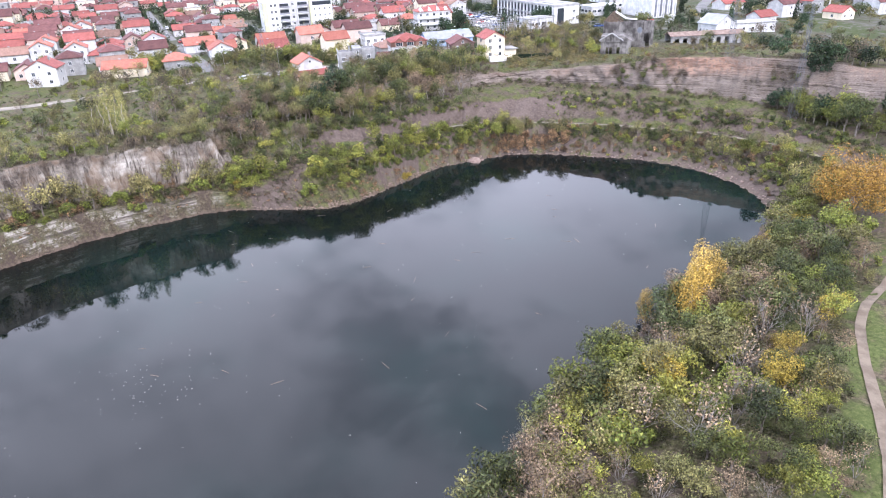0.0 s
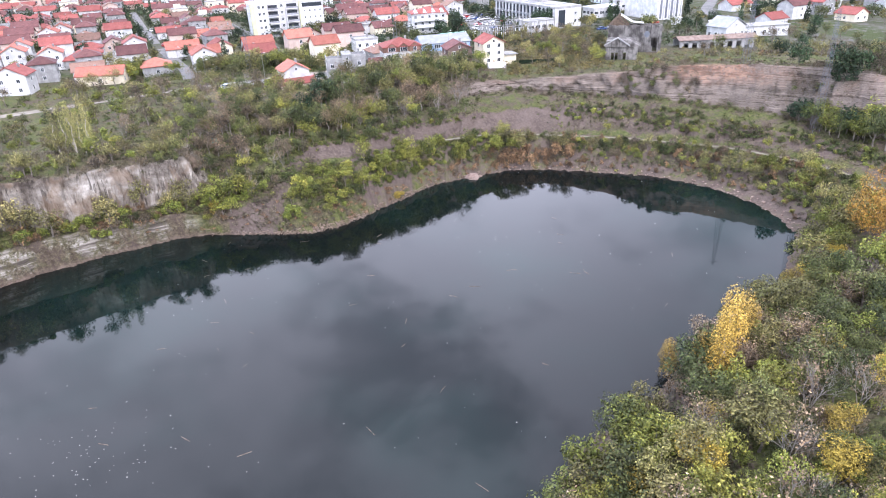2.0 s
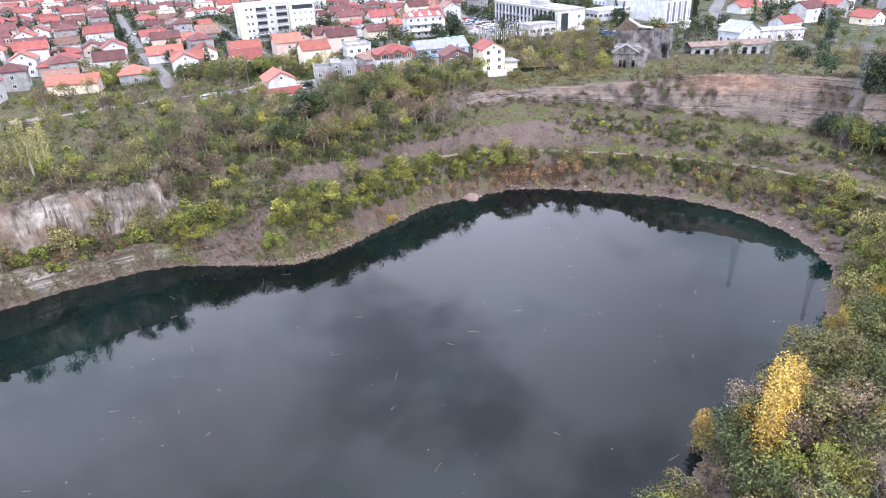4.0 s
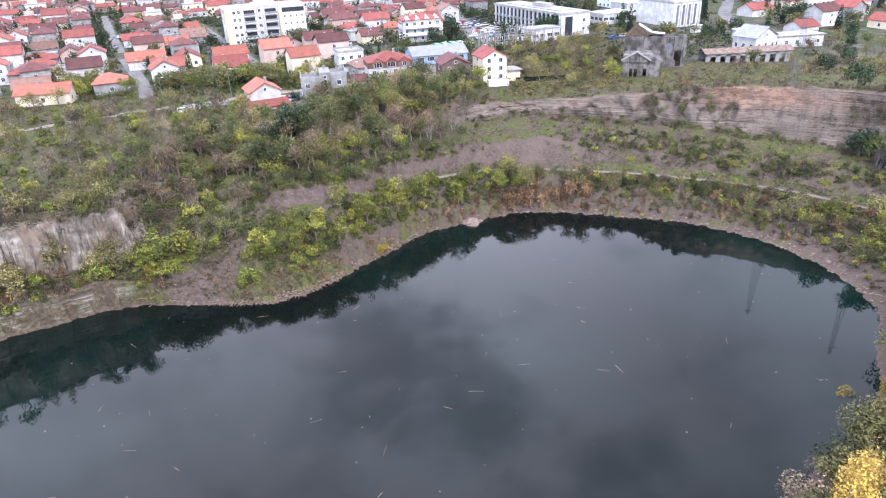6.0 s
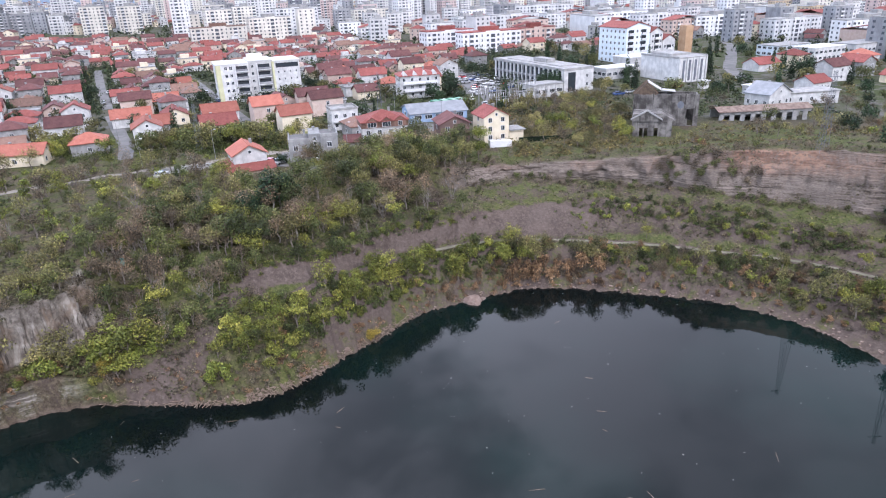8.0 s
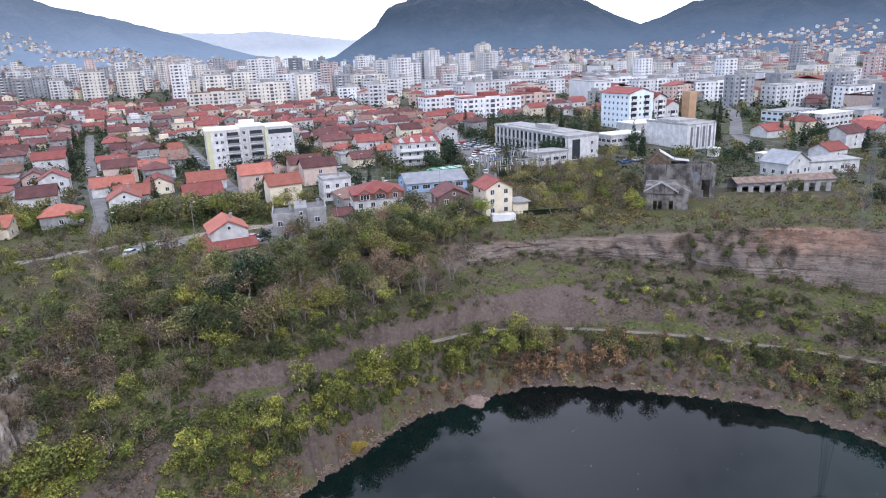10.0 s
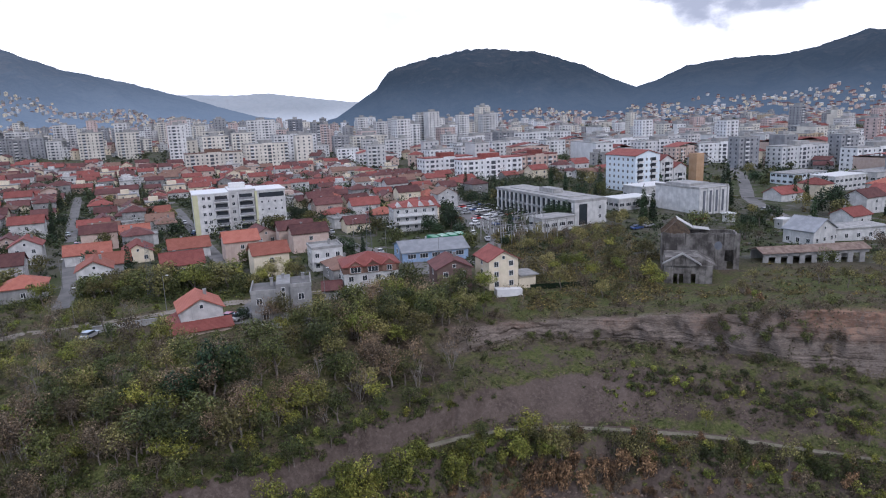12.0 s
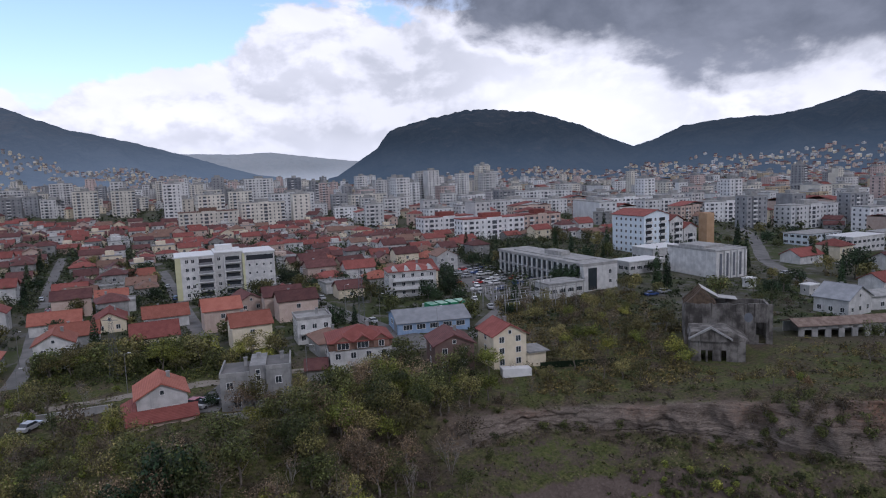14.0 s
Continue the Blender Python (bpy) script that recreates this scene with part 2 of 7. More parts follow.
M["frame_white"] = plain("frame_white", (0.56, 0.56, 0.55), (0.63, 0.63, 0.62), 2.0, rough=0.5, vary=0.05)
M["wood_dark"] = plain("wood_dark", (0.07, 0.05, 0.035), (0.12, 0.085, 0.06), 1.5)
M["bark"] = plain("bark", (0.1, 0.085, 0.07), (0.19, 0.165, 0.14), 3.0, bump=0.5)
M["bark_grey"] = plain("bark_grey", (0.15, 0.135, 0.12), (0.24, 0.22, 0.2), 3.0, bump=0.4)
M["bark_pale"] = plain("bark_pale", (0.3, 0.27, 0.24), (0.42, 0.38, 0.34), 3.0, bump=0.4)
M["rubber"] = plain("rubber", (0.02, 0.02, 0.02), (0.03, 0.03, 0.03), 4.0)
M["tarp"] = plain("tarp", (0.04, 0.22, 0.2), (0.06, 0.28, 0.26), 3.0, rough=0.4)
M["litter"] = plain("litter", (0.2, 0.19, 0.18), (0.34, 0.33, 0.31), 5.0)
M["rock"] = plain("rock", (0.15, 0.105, 0.085), (0.25, 0.19, 0.155), 0.8, bump=0.6, fine=5.0)
M["driftwood"] = plain("driftwood", (0.16, 0.115, 0.085), (0.26, 0.2, 0.15), 3.0)


def tiles(name, a, b):
    """Clay tile roof: rows of tiles as relief, weathered patches, tone from roof to roof."""
    k = Nodes(name)
    v = k.coord("Object")
    patch = k.step(k.noise(v, 0.45, 5.0, 0.65), 0.3, 0.7)
    fleck = k.noise(v, 5.0, 2.0)
    w = k.n.new("ShaderNodeTexWave")
    w.bands_direction = "Z"
    k.l.new(v, w.inputs["Vector"])
    w.inputs["Scale"].default_value, w.inputs["Distortion"].default_value = 2.2, 0.4
    col = k.mix(patch, c4(a), c4(b))
    tone = k.math("MULTIPLY", k.math("ADD", k.math("MULTIPLY", k.rnd(), 0.5), 0.75), k.math("ADD", k.math("MULTIPLY", fleck, 0.5), 0.75))
    tone = k.math("MULTIPLY", tone, k.math("ADD", k.math("MULTIPLY", w.outputs[1], 0.22), 0.88))
    g = k.n.new("ShaderNodeCombineColor")
    for i in range(3):
        k.l.new(tone, g.inputs[i])
    k.bump(w.outputs[1], 0.5, 0.06)
    return k.done(k.mix(1.0, col, g.outputs[0], "MULTIPLY"), 0.8, 0.0, 0.2)


M["tile_orange"] = tiles("tile_orange", (0.255, 0.088, 0.062), (0.317, 0.119, 0.086))
M["tile_red"] = tiles("tile_red", (0.172, 0.053, 0.045), (0.232, 0.077, 0.064))
M["tile_maroon"] = tiles("tile_maroon", (0.085, 0.037, 0.036), (0.128, 0.058, 0.053))
M["tile_brown"] = tiles("tile_brown", (0.150, 0.090, 0.068), (0.210, 0.128, 0.098))


def glassy(name, tint, rough=0.08):
    k = Nodes(name)
    n = k.noise(k.place(), 0.3, 2.0)
    return k.done(k.mix(n, c4(tint), c4(tuple(min(1, t * 1.8 + 0.01) for t in tint))), rough, 0.0, 0.6)


M["glass"] = glassy("glass", (0.02, 0.025, 0.03))
M["glass_far"] = glassy("glass_far", (0.05, 0.055, 0.065), 0.25)


def paint(name, c):
    k = Nodes(name)
    k.p.inputs["Coat Weight"].default_value = 0.5
    n = k.noise(k.coord("Object"), 2.0, 3.0)
    return k.done(k.mix(n, c4(c), c4(tuple(x * 0.85 for x in c))), 0.35, 0.1, 0.5)


for cname, c in (("white", (0.65, 0.65, 0.64)), ("silver", (0.38, 0.39, 0.4)), ("black", (0.02, 0.02, 0.022)), ("red", (0.4, 0.03, 0.03)), ("blue", (0.04, 0.08, 0.22)), ("green", (0.02, 0.25, 0.12))):
    M["car_" + cname] = paint("car_" + cname, c)

M["leaf_green"] = leafy("leaf_green", [(0.0, (0.036, 0.05, 0.017)), (0.5, (0.07, 0.084, 0.027)), (1.0, (0.13, 0.13, 0.042))])
M["leaf_lime"] = leafy("leaf_lime", [(0.0, (0.075, 0.105, 0.02)), (0.5, (0.165, 0.178, 0.036)), (1.0, (0.3, 0.27, 0.055))])
M["leaf_yellow"] = leafy("leaf_yellow", [(0.0, (0.24, 0.18, 0.03)), (0.5, (0.37, 0.275, 0.045)), (1.0, (0.46, 0.34, 0.08))])
M["leaf_amber"] = leafy("leaf_amber", [(0.0, (0.24, 0.155, 0.03)), (0.5, (0.4, 0.265, 0.052)), (1.0, (0.5, 0.345, 0.09))])
M["leaf_gold"] = leafy("leaf_gold", [(0.0, (0.26, 0.13, 0.025)), (0.5, (0.42, 0.23, 0.04)), (1.0, (0.52, 0.31, 0.06))])
M["leaf_olive"] = leafy("leaf_olive", [(0.0, (0.08, 0.08, 0.03)), (0.5, (0.155, 0.145, 0.05)), (1.0, (0.27, 0.225, 0.09))])
M["leaf_tan"] = leafy("leaf_tan", [(0.0, (0.11, 0.08, 0.05)), (0.5, (0.2, 0.14, 0.088)), (1.0, (0.3, 0.225, 0.14))])
M["leaf_pale"] = leafy("leaf_pale", [(0.0, (0.15, 0.15, 0.05)), (0.5, (0.25, 0.24, 0.08)), (1.0, (0.36, 0.32, 0.12))])
M["leaf_rust"] = leafy("leaf_rust", [(0.0, (0.11, 0.072, 0.042)), (0.5, (0.19, 0.115, 0.06)), (1.0, (0.28, 0.18, 0.095))])
M["leaf_brown"] = leafy("leaf_brown", [(0.0, (0.075, 0.06, 0.04)), (0.5, (0.13, 0.1, 0.065)), (1.0, (0.2, 0.16, 0.1))])
M["leaf_dark"] = leafy("leaf_dark", [(0.0, (0.012, 0.026, 0.012)), (0.5, (0.022, 0.042, 0.018)), (1.0, (0.04, 0.065, 0.025))])
M["thicket_green"] = thicket_leaf("thicket_green", [(0.0, (0.022, 0.036, 0.011)), (0.4, (0.05, 0.066, 0.019)), (0.75, (0.12, 0.13, 0.034)), (1.0, (0.26, 0.23, 0.055))])
# scrub under the trees, darkened in colour for the shade between crowns
M["wood_floor"] = thicket_leaf("wood_floor", [(0.0, (0.018, 0.022, 0.01)), (0.4, (0.035, 0.04, 0.016)), (0.75, (0.06, 0.056, 0.026)), (1.0, (0.11, 0.09, 0.045))])
M["thicket_brown"] = thicket_leaf("thicket_brown", [(0.0, (0.045, 0.038, 0.026)), (0.45, (0.085, 0.072, 0.048)), (0.8, (0.14, 0.12, 0.075)), (1.0, (0.19, 0.14, 0.09))])
M["thicket_olive"] = thicket_leaf("thicket_olive", [(0.0, (0.04, 0.036, 0.016)), (0.4, (0.1, 0.085, 0.035)), (0.75, (0.18, 0.145, 0.05)), (1.0, (0.29, 0.21, 0.06))])
M["thicket_rust"] = thicket_leaf("thicket_rust", [(0.0, (0.1, 0.065, 0.04)), (0.5, (0.18, 0.108, 0.058)), (1.0, (0.26, 0.165, 0.09))])
M["thicket_far"] = thicket_leaf("thicket_far", [(0.0, (0.015, 0.028, 0.012)), (0.5, (0.035, 0.05, 0.02)), (1.0, (0.09, 0.09, 0.035))])
M["weeds"] = thicket_leaf("weeds", [(0.0, (0.04, 0.06, 0.016)), (0.45, (0.075, 0.085, 0.028)), (0.75, (0.12, 0.105, 0.05)), (1.0, (0.17, 0.14, 0.075))])
M["scrub"] = thicket_leaf("scrub", [(0.0, (0.035, 0.045, 0.016)), (0.35, (0.065, 0.065, 0.03)), (0.65, (0.1, 0.082, 0.05)), (1.0, (0.17, 0.15, 0.07))])


def make_ground():
    k = Nodes("ground")
    v = k.place()
    n_big = k.noise(v, 0.035, 5.0, 0.6)
    n_mid = k.noise(v, 0.22, 5.0, 0.65)
    n_fine = k.noise(v, 1.7, 6.0, 0.7)
    soil = k.mix(k.step(n_mid, 0.3, 0.7), (0.066, 0.05, 0.042, 1), (0.106, 0.082, 0.069, 1))
    soil = k.mix(k.step(n_fine, 0.42, 0.75), soil, (0.142, 0.114, 0.097, 1))
    soil = k.mix(k.step(k.noise(v, 3.5, 6.0, 0.75), 0.52, 0.7), soil, (0.056, 0.043, 0.036, 1))
    tuft = k.noise(v, 1.5, 9.0, 0.82)
    grass = k.ramp(tuft, [(0.32, (0.016, 0.018, 0.008)), (0.44, (0.045, 0.052, 0.018)), (0.54, (0.082, 0.088, 0.03)), (0.64, (0.13, 0.118, 0.05)), (0.78, (0.22, 0.19, 0.1))])
    dry = k.ramp(tuft, [(0.32, (0.02, 0.015, 0.011)), (0.44, (0.055, 0.043, 0.03)), (0.55, (0.1, 0.08, 0.055)), (0.7, (0.19, 0.155, 0.11))])
    grass = k.mix(k.step(k.math("ADD", k.math("MULTIPLY", n_mid, 0.6), k.math("MULTIPLY", n_big, 0.4)), 0.42, 0.58), dry, grass)
    fresh = k.ramp(tuft, [(0.32, (0.026, 0.034, 0.012)), (0.5, (0.07, 0.088, 0.028)), (0.7, (0.135, 0.145, 0.055))])
    grass = k.mix(k.math("MULTIPLY", k.attr("fresh"), k.step(n_mid, 0.35, 0.6)), grass, fresh)
    g = k.step(k.math("ADD", k.attr("grass"), k.math("MULTIPLY", k.math("SUBTRACT", k.math("ADD", n_mid, n_fine), 1.0), 1.3)), 0.35, 0.65)
    col = k.mix(g, soil, grass)
    # pale fluted rock of the west face
    flute = k.math("ADD", k.math("MULTIPLY", k.noise(k.place((0.4, 0.4, 0.16)), 1.0, 8.0, 0.7, 0.9), 0.62), k.math("MULTIPLY", k.noise(k.place((0.07, 0.07, 0.25)), 1.0, 3.0), 0.38))
    rw = k.ramp(flute, [(0.38, (0.03, 0.024, 0.019)), (0.45, (0.1, 0.082, 0.066)), (0.52, (0.22, 0.193, 0.16)), (0.62, (0.44, 0.41, 0.36))])
    crack = k.math("MULTIPLY", k.step(k.noise(k.place((1.1, 1.1, 0.1)), 1.0, 5.0, 0.6, 1.2), 0.47, 0.4), k.step(k.noise(v, 0.2, 3.0), 0.4, 0.55))
    rw = k.mix(k.math("MULTIPLY", crack, 0.85), rw, (0.03, 0.025, 0.02, 1))
    low = k.step(k.noise(k.place((0.1, 0.1, 0.5)), 1.0, 4.0), 0.35, 0.6)
    rw = k.mix(k.math("MULTIPLY", low, 0.5), rw, k.mix(k.step(n_fine, 0.35, 0.65), (0.05, 0.043, 0.037, 1), (0.19, 0.168, 0.145, 1)))
    rw = k.mix(k.math("MULTIPLY", k.step(k.noise(v, 0.16, 4.0, 0.65), 0.48, 0.62), 0.6), rw, (0.15, 0.105, 0.07, 1))
    col = k.mix(k.math("MULTIPLY", k.attr("rockw"), k.step(n_fine, 0.2, 0.4)), col, rw)
    shelf = k.ramp(k.noise(k.place((0.06, 0.06, 1.0)), 1.0, 6.0, 0.7, 0.8), [(0.34, (0.03, 0.025, 0.02)), (0.45, (0.1, 0.085, 0.07)), (0.53, (0.2, 0.178, 0.15)), (0.64, (0.36, 0.335, 0.295))])
    col = k.mix(k.math("MULTIPLY", k.attr("bedw"), k.step(k.math("ADD", n_mid, k.math("MULTIPLY", n_fine, 0.5)), 0.7, 0.86)), col, shelf)
    # layered brown and grey rock of the north face
    bed = k.math("ADD", k.math("MULTIPLY", k.noise(k.place((0.035, 0.035, 2.1)), 1.0, 5.0, 0.65, 0.5), 0.55), k.math("ADD", k.math("MULTIPLY", k.noise(k.place((0.4, 0.4, 0.35)), 1.0, 7.0, 0.7, 0.5), 0.25), k.math("MULTIPLY", k.noise(k.place((2.2, 2.2, 3.2)), 1.0, 6.0, 0.7), 0.2)))
    rn = k.ramp(bed, [(0.4, (0.04, 0.032, 0.026)), (0.455, (0.1, 0.081, 0.067)), (0.5, (0.185, 0.155, 0.13)), (0.54, (0.1, 0.08, 0.067)), (0.61, (0.23, 0.192, 0.162))])
    warm = k.step(k.noise(v, 0.06, 3.0), 0.42, 0.62)
    rn = k.mix(k.math("MULTIPLY", k.math("MULTIPLY", warm, k.step(n_fine, 0.3, 0.6)), k.attr("upper")), rn, k.mix(k.step(k.noise(k.place((0.3, 0.3, 1.2)), 1.0, 5.0), 0.4, 0.6), (0.13, 0.075, 0.052, 1), (0.27, 0.165, 0.115, 1)))
    col = k.mix(k.attr("rockn"), col, rn)
    # shore: pale pinkish rubble, then dark wet rim
    rub = k.mix(k.step(n_fine, 0.35, 0.65), (0.06, 0.043, 0.034, 1), (0.15, 0.112, 0.09, 1))
    col = k.mix(k.math("MULTIPLY", k.attr("shore"), k.step(n_mid, 0.2, 0.55)), col, rub)
    # yards between the houses: trodden earth, paving and garden green
    yard = k.mix(k.step(n_big, 0.42, 0.58), (0.075, 0.074, 0.052, 1), (0.045, 0.056, 0.02, 1))
    yard = k.mix(k.step(n_mid, 0.52, 0.62), yard, (0.11, 0.107, 0.1, 1))
    col = k.mix(k.attr("town"), col, yard)
    k.bump(k.math("ADD", n_fine, k.math("MULTIPLY", n_mid, 1.5)), 0.55, 0.35)
    return k.done(col, 0.95, 0.0, 0.12)


def make_water():
    k = Nodes("water")
    v = k.place()
    murk = k.noise(v, 0.022, 3.0)
    rip = k.math("ADD", k.noise(v, 0.9, 3.0), k.math("MULTIPLY", k.noise(v, 0.15, 2.0), 2.0))
    k.bump(rip, 0.012, 0.1)
    k.p.inputs["IOR"].default_value = 1.333
    return k.done(k.mix(k.step(murk, 0.42, 0.7), (0.0025, 0.0045, 0.0045, 1), (0.003, 0.011, 0.0095, 1)), 0.02, 0.0, 0.5)


def make_hill(name, a, b, air, haze_glow=(0.42, 0.55, 0.68, 1), low=260.0, more=1.0):
    """Wooded mountain far away; the hazy air before it is painted on as emission, thicker over the valley."""
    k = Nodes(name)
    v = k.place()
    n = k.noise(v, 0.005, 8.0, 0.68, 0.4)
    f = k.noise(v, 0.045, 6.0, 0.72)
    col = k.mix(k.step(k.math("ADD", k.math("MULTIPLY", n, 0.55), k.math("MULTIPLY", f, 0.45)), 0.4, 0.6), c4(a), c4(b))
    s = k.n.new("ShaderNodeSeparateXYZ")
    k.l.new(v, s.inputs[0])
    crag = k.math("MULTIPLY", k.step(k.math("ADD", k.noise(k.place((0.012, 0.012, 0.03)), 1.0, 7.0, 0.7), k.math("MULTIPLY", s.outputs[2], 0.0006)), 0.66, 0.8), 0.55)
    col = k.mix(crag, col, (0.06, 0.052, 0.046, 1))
    # painted haze: bluish emission that grows towards the foot, made uneven by noise
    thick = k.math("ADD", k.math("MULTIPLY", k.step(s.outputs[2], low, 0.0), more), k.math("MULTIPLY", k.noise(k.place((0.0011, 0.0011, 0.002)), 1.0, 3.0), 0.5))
    k.p.inputs["Emission Color"].default_value = haze_glow
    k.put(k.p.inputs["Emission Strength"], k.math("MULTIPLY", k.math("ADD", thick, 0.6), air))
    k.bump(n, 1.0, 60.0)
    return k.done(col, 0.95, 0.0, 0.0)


M["ground"] = make_ground()
M["water"] = make_water()
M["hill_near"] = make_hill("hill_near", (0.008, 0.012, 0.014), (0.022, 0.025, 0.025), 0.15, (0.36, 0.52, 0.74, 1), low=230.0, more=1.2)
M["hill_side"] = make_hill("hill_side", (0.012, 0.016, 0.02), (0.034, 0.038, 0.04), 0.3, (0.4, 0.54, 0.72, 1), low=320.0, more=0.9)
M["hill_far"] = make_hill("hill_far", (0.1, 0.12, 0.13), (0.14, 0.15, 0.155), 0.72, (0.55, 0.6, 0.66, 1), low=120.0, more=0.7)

# ---- noise, meshes, parts ----
def lattice(ix, iy, seed):
    h = np.sin(ix * 127.1 + iy * 311.7 + seed * 74.7) * 43758.5453
    return h - np.floor(h)


def vnoise(x, y, seed=0):
    ix, iy = np.floor(x), np.floor(y)
    fx, fy = x - ix, y - iy
    fx, fy = fx * fx * (3 - 2 * fx), fy * fy * (3 - 2 * fy)
    a, b = lattice(ix, iy, seed), lattice(ix + 1, iy, seed)
    c, d = lattice(ix, iy + 1, seed), lattice(ix + 1, iy + 1, seed)
    return (a + (b - a) * fx) * (1 - fy) + (c + (d - c) * fx) * fy - 0.5


def fbm(x, y, seed=0, octaves=4):
    x, y = np.asarray(x, float), np.asarray(y, float)
    total, amp = 0.0, 1.0
    for o in range(octaves):
        total = total + amp * vnoise(x * 2 ** o, y * 2 ** o, seed + 13 * o)
        amp *= 0.5
    return total


def smooth(v, lo, hi):
    k = np.clip((v - lo) / (hi - lo), 0, 1)
    return k * k * (3 - 2 * k)


def mesh_np(name, verts, faces, mats, smooth_shade=False, index=None):
    """A mesh from arrays: verts (N, 3), faces (M, 3 or 4)."""
    me = bpy.data.meshes.new(name)
    verts, faces = np.asarray(verts, np.float32), np.asarray(faces, np.int32)
    k = faces.shape[1]
    me.vertices.add(len(verts)), me.loops.add(faces.size), me.polygons.add(len(faces))
    me.vertices.foreach_set("co", verts.ravel())
    me.loops.foreach_set("vertex_index", faces.ravel())
    me.polygons.foreach_set("loop_start", np.arange(0, faces.size, k, dtype=np.int32))
    if index is not None:
        me.polygons.foreach_set("material_index", np.asarray(index, np.int32))
    if smooth_shade:
        me.polygons.foreach_set("use_smooth", np.ones(len(faces), bool))
    for m in mats:
        me.materials.append(m)
    me.update(calc_edges=True)
    return me


class Form:
    """Collects boxes and faces into one mesh."""

    def __init__(self):
        self.v, self.f, self.m = [], [], []

    def face(self, pts, mat=0):
        n = len(self.v)
        self.v += [tuple(p) for p in pts]
        self.f.append(tuple(range(n, n + len(pts))))
        self.m.append(mat)

    def box(self, x0, y0, z0, x1, y1, z1, mat=0):
        n = len(self.v)
        self.v += [(x, y, z) for z in (z0, z1) for x, y in ((x0, y0), (x1, y0), (x1, y1), (x0, y1))]
        for q in ((0, 3, 2, 1), (4, 5, 6, 7), (0, 1, 5, 4), (1, 2, 6, 5), (2, 3, 7, 6), (3, 0, 4, 7)):
            self.f.append(tuple(n + i for i in q))
            self.m.append(mat)

    def prism(self, outline, y0, y1, mat=0):
        """An outline in x, z drawn out along y."""
        n, k = len(self.v), len(outline)
        self.v += [(x, y, z) for y in (y0, y1) for x, z in outline]
        self.f += [tuple(n + i for i in range(k)), tuple(n + k + i for i in reversed(range(k)))]
        self.f += [(n + i, n + k + i, n + k + (i + 1) % k, n + (i + 1) % k) for i in range(k)]
        self.m += [mat] * (k + 2)

    def tube(self, a, b, ra, rb, sides=6, mat=0):
        a, b = Vector(a), Vector(b)
        way = (b - a).normalized()
        side = way.cross(Vector((0.3, 0.9, 0.1)) if abs(way.y) < 0.9 else Vector((1, 0, 0))).normalized()
        up = way.cross(side)
        n = len(self.v)
        for p, r in ((a, ra), (b, rb)):
            for i in range(sides):
                t = 2 * math.pi * i / sides
                self.v.append(tuple(p + (side * math.cos(t) + up * math.sin(t)) * r))
        for i in range(sides):
            j = (i + 1) % sides
            self.f.append((n + i, n + j, n + sides + j, n + sides + i))
            self.m.append(mat)

    def mesh(self, name, *mats):
        me = bpy.data.meshes.new(name)
        me.from_pydata(self.v, [], self.f)
        for m in mats:
            me.materials.append(M[m] if isinstance(m, str) else m)
        me.polygons.foreach_set("material_index", self.m)
        bm = bmesh.new()
        bm.from_mesh(me)
        bmesh.ops.recalc_face_normals(bm, faces=bm.faces)
        bm.to_mesh(me)
        bm.free()
        me.update()
        return me


def part(name, me, parent, label="", at=None):
    ob = new(name, me)
    ob.parent = parent
    if at is not None:
        ob.matrix_basis = at
    return tagged(ob, label)


def empty(name, m, label, category, group="", kind=""):
    ob = new(name)
    ob.matrix_basis = m
    return tagged(ob, label, category, group, kind)


# ---- the quarry: rings round the lake, as bearing and distance from its middle ----
MID = (0.0, 120.0)
STEP = 0.25


def ring(keys):
    """Values at given bearings, carried smoothly round the circle."""
    a = np.array([k[0] for k in keys], float)
    v = np.array([k[1] for k in keys], float)
    at = np.arange(-180, 180, STEP)
    out = np.interp(at, np.r_[a - 360, a, a + 360], np.r_[v, v, v])
    w = np.hanning(17)
    w /= w.sum()
    return np.convolve(np.r_[out[-8:], out, out[:8]], w, "valid")


SHORE = ring([(-180, 92), (-165, 101), (-150, 110), (-130, 108), (-110, 95), (-95, 76), (-87, 65), (-81, 58), (-75, 51), (-64, 45), (-44, 44), (-33, 44), (-17, 50), (-7, 59), (4, 66), (9, 71), (12, 75), (16, 77), (20, 78.5), (24, 79.8), (29, 80.3), (34, 80), (39, 79.2), (44, 77.8), (49, 75.2),
              (54, 72.4), (60, 70.6), (66, 69), (72, 66.6), (78, 62.6), (84, 58.6), (91, 54.6), (100, 47), (107, 43.4), (118, 38.9), (128, 37.5), (136, 38.8), (141, 42), (146, 48.2), (149, 53.5), (153, 60.6), (158, 66), (163, 70.5), (170, 79)])
PATH_R = ring([(-180, 97), (-150, 116), (-110, 101), (-87, 71), (-64, 51), (-33, 50), (-7, 66), (4, 76), (10, 92), (20, 101), (29, 97.5), (37, 94), (47, 86.5), (56, 82.5), (62, 79.8), (70, 76.5), (77, 73.5), (83, 70), (91, 64), (100, 57), (108, 53.5), (118, 50), (126, 49.5), (135, 52), (142, 54), (147, 57), (151, 62.5), (158, 69.5), (163, 73.5), (170, 83)])
PATH_Z = ring([(-180, 4), (-87, 5), (-33, 4.5), (0, 6), (10, 9.5), (25, 9.8), (47, 9.3), (62, 8.7), (91, 9), (108, 9.5), (122, 9.6), (135, 7.8), (145, 5), (151, 4), (165, 4)])
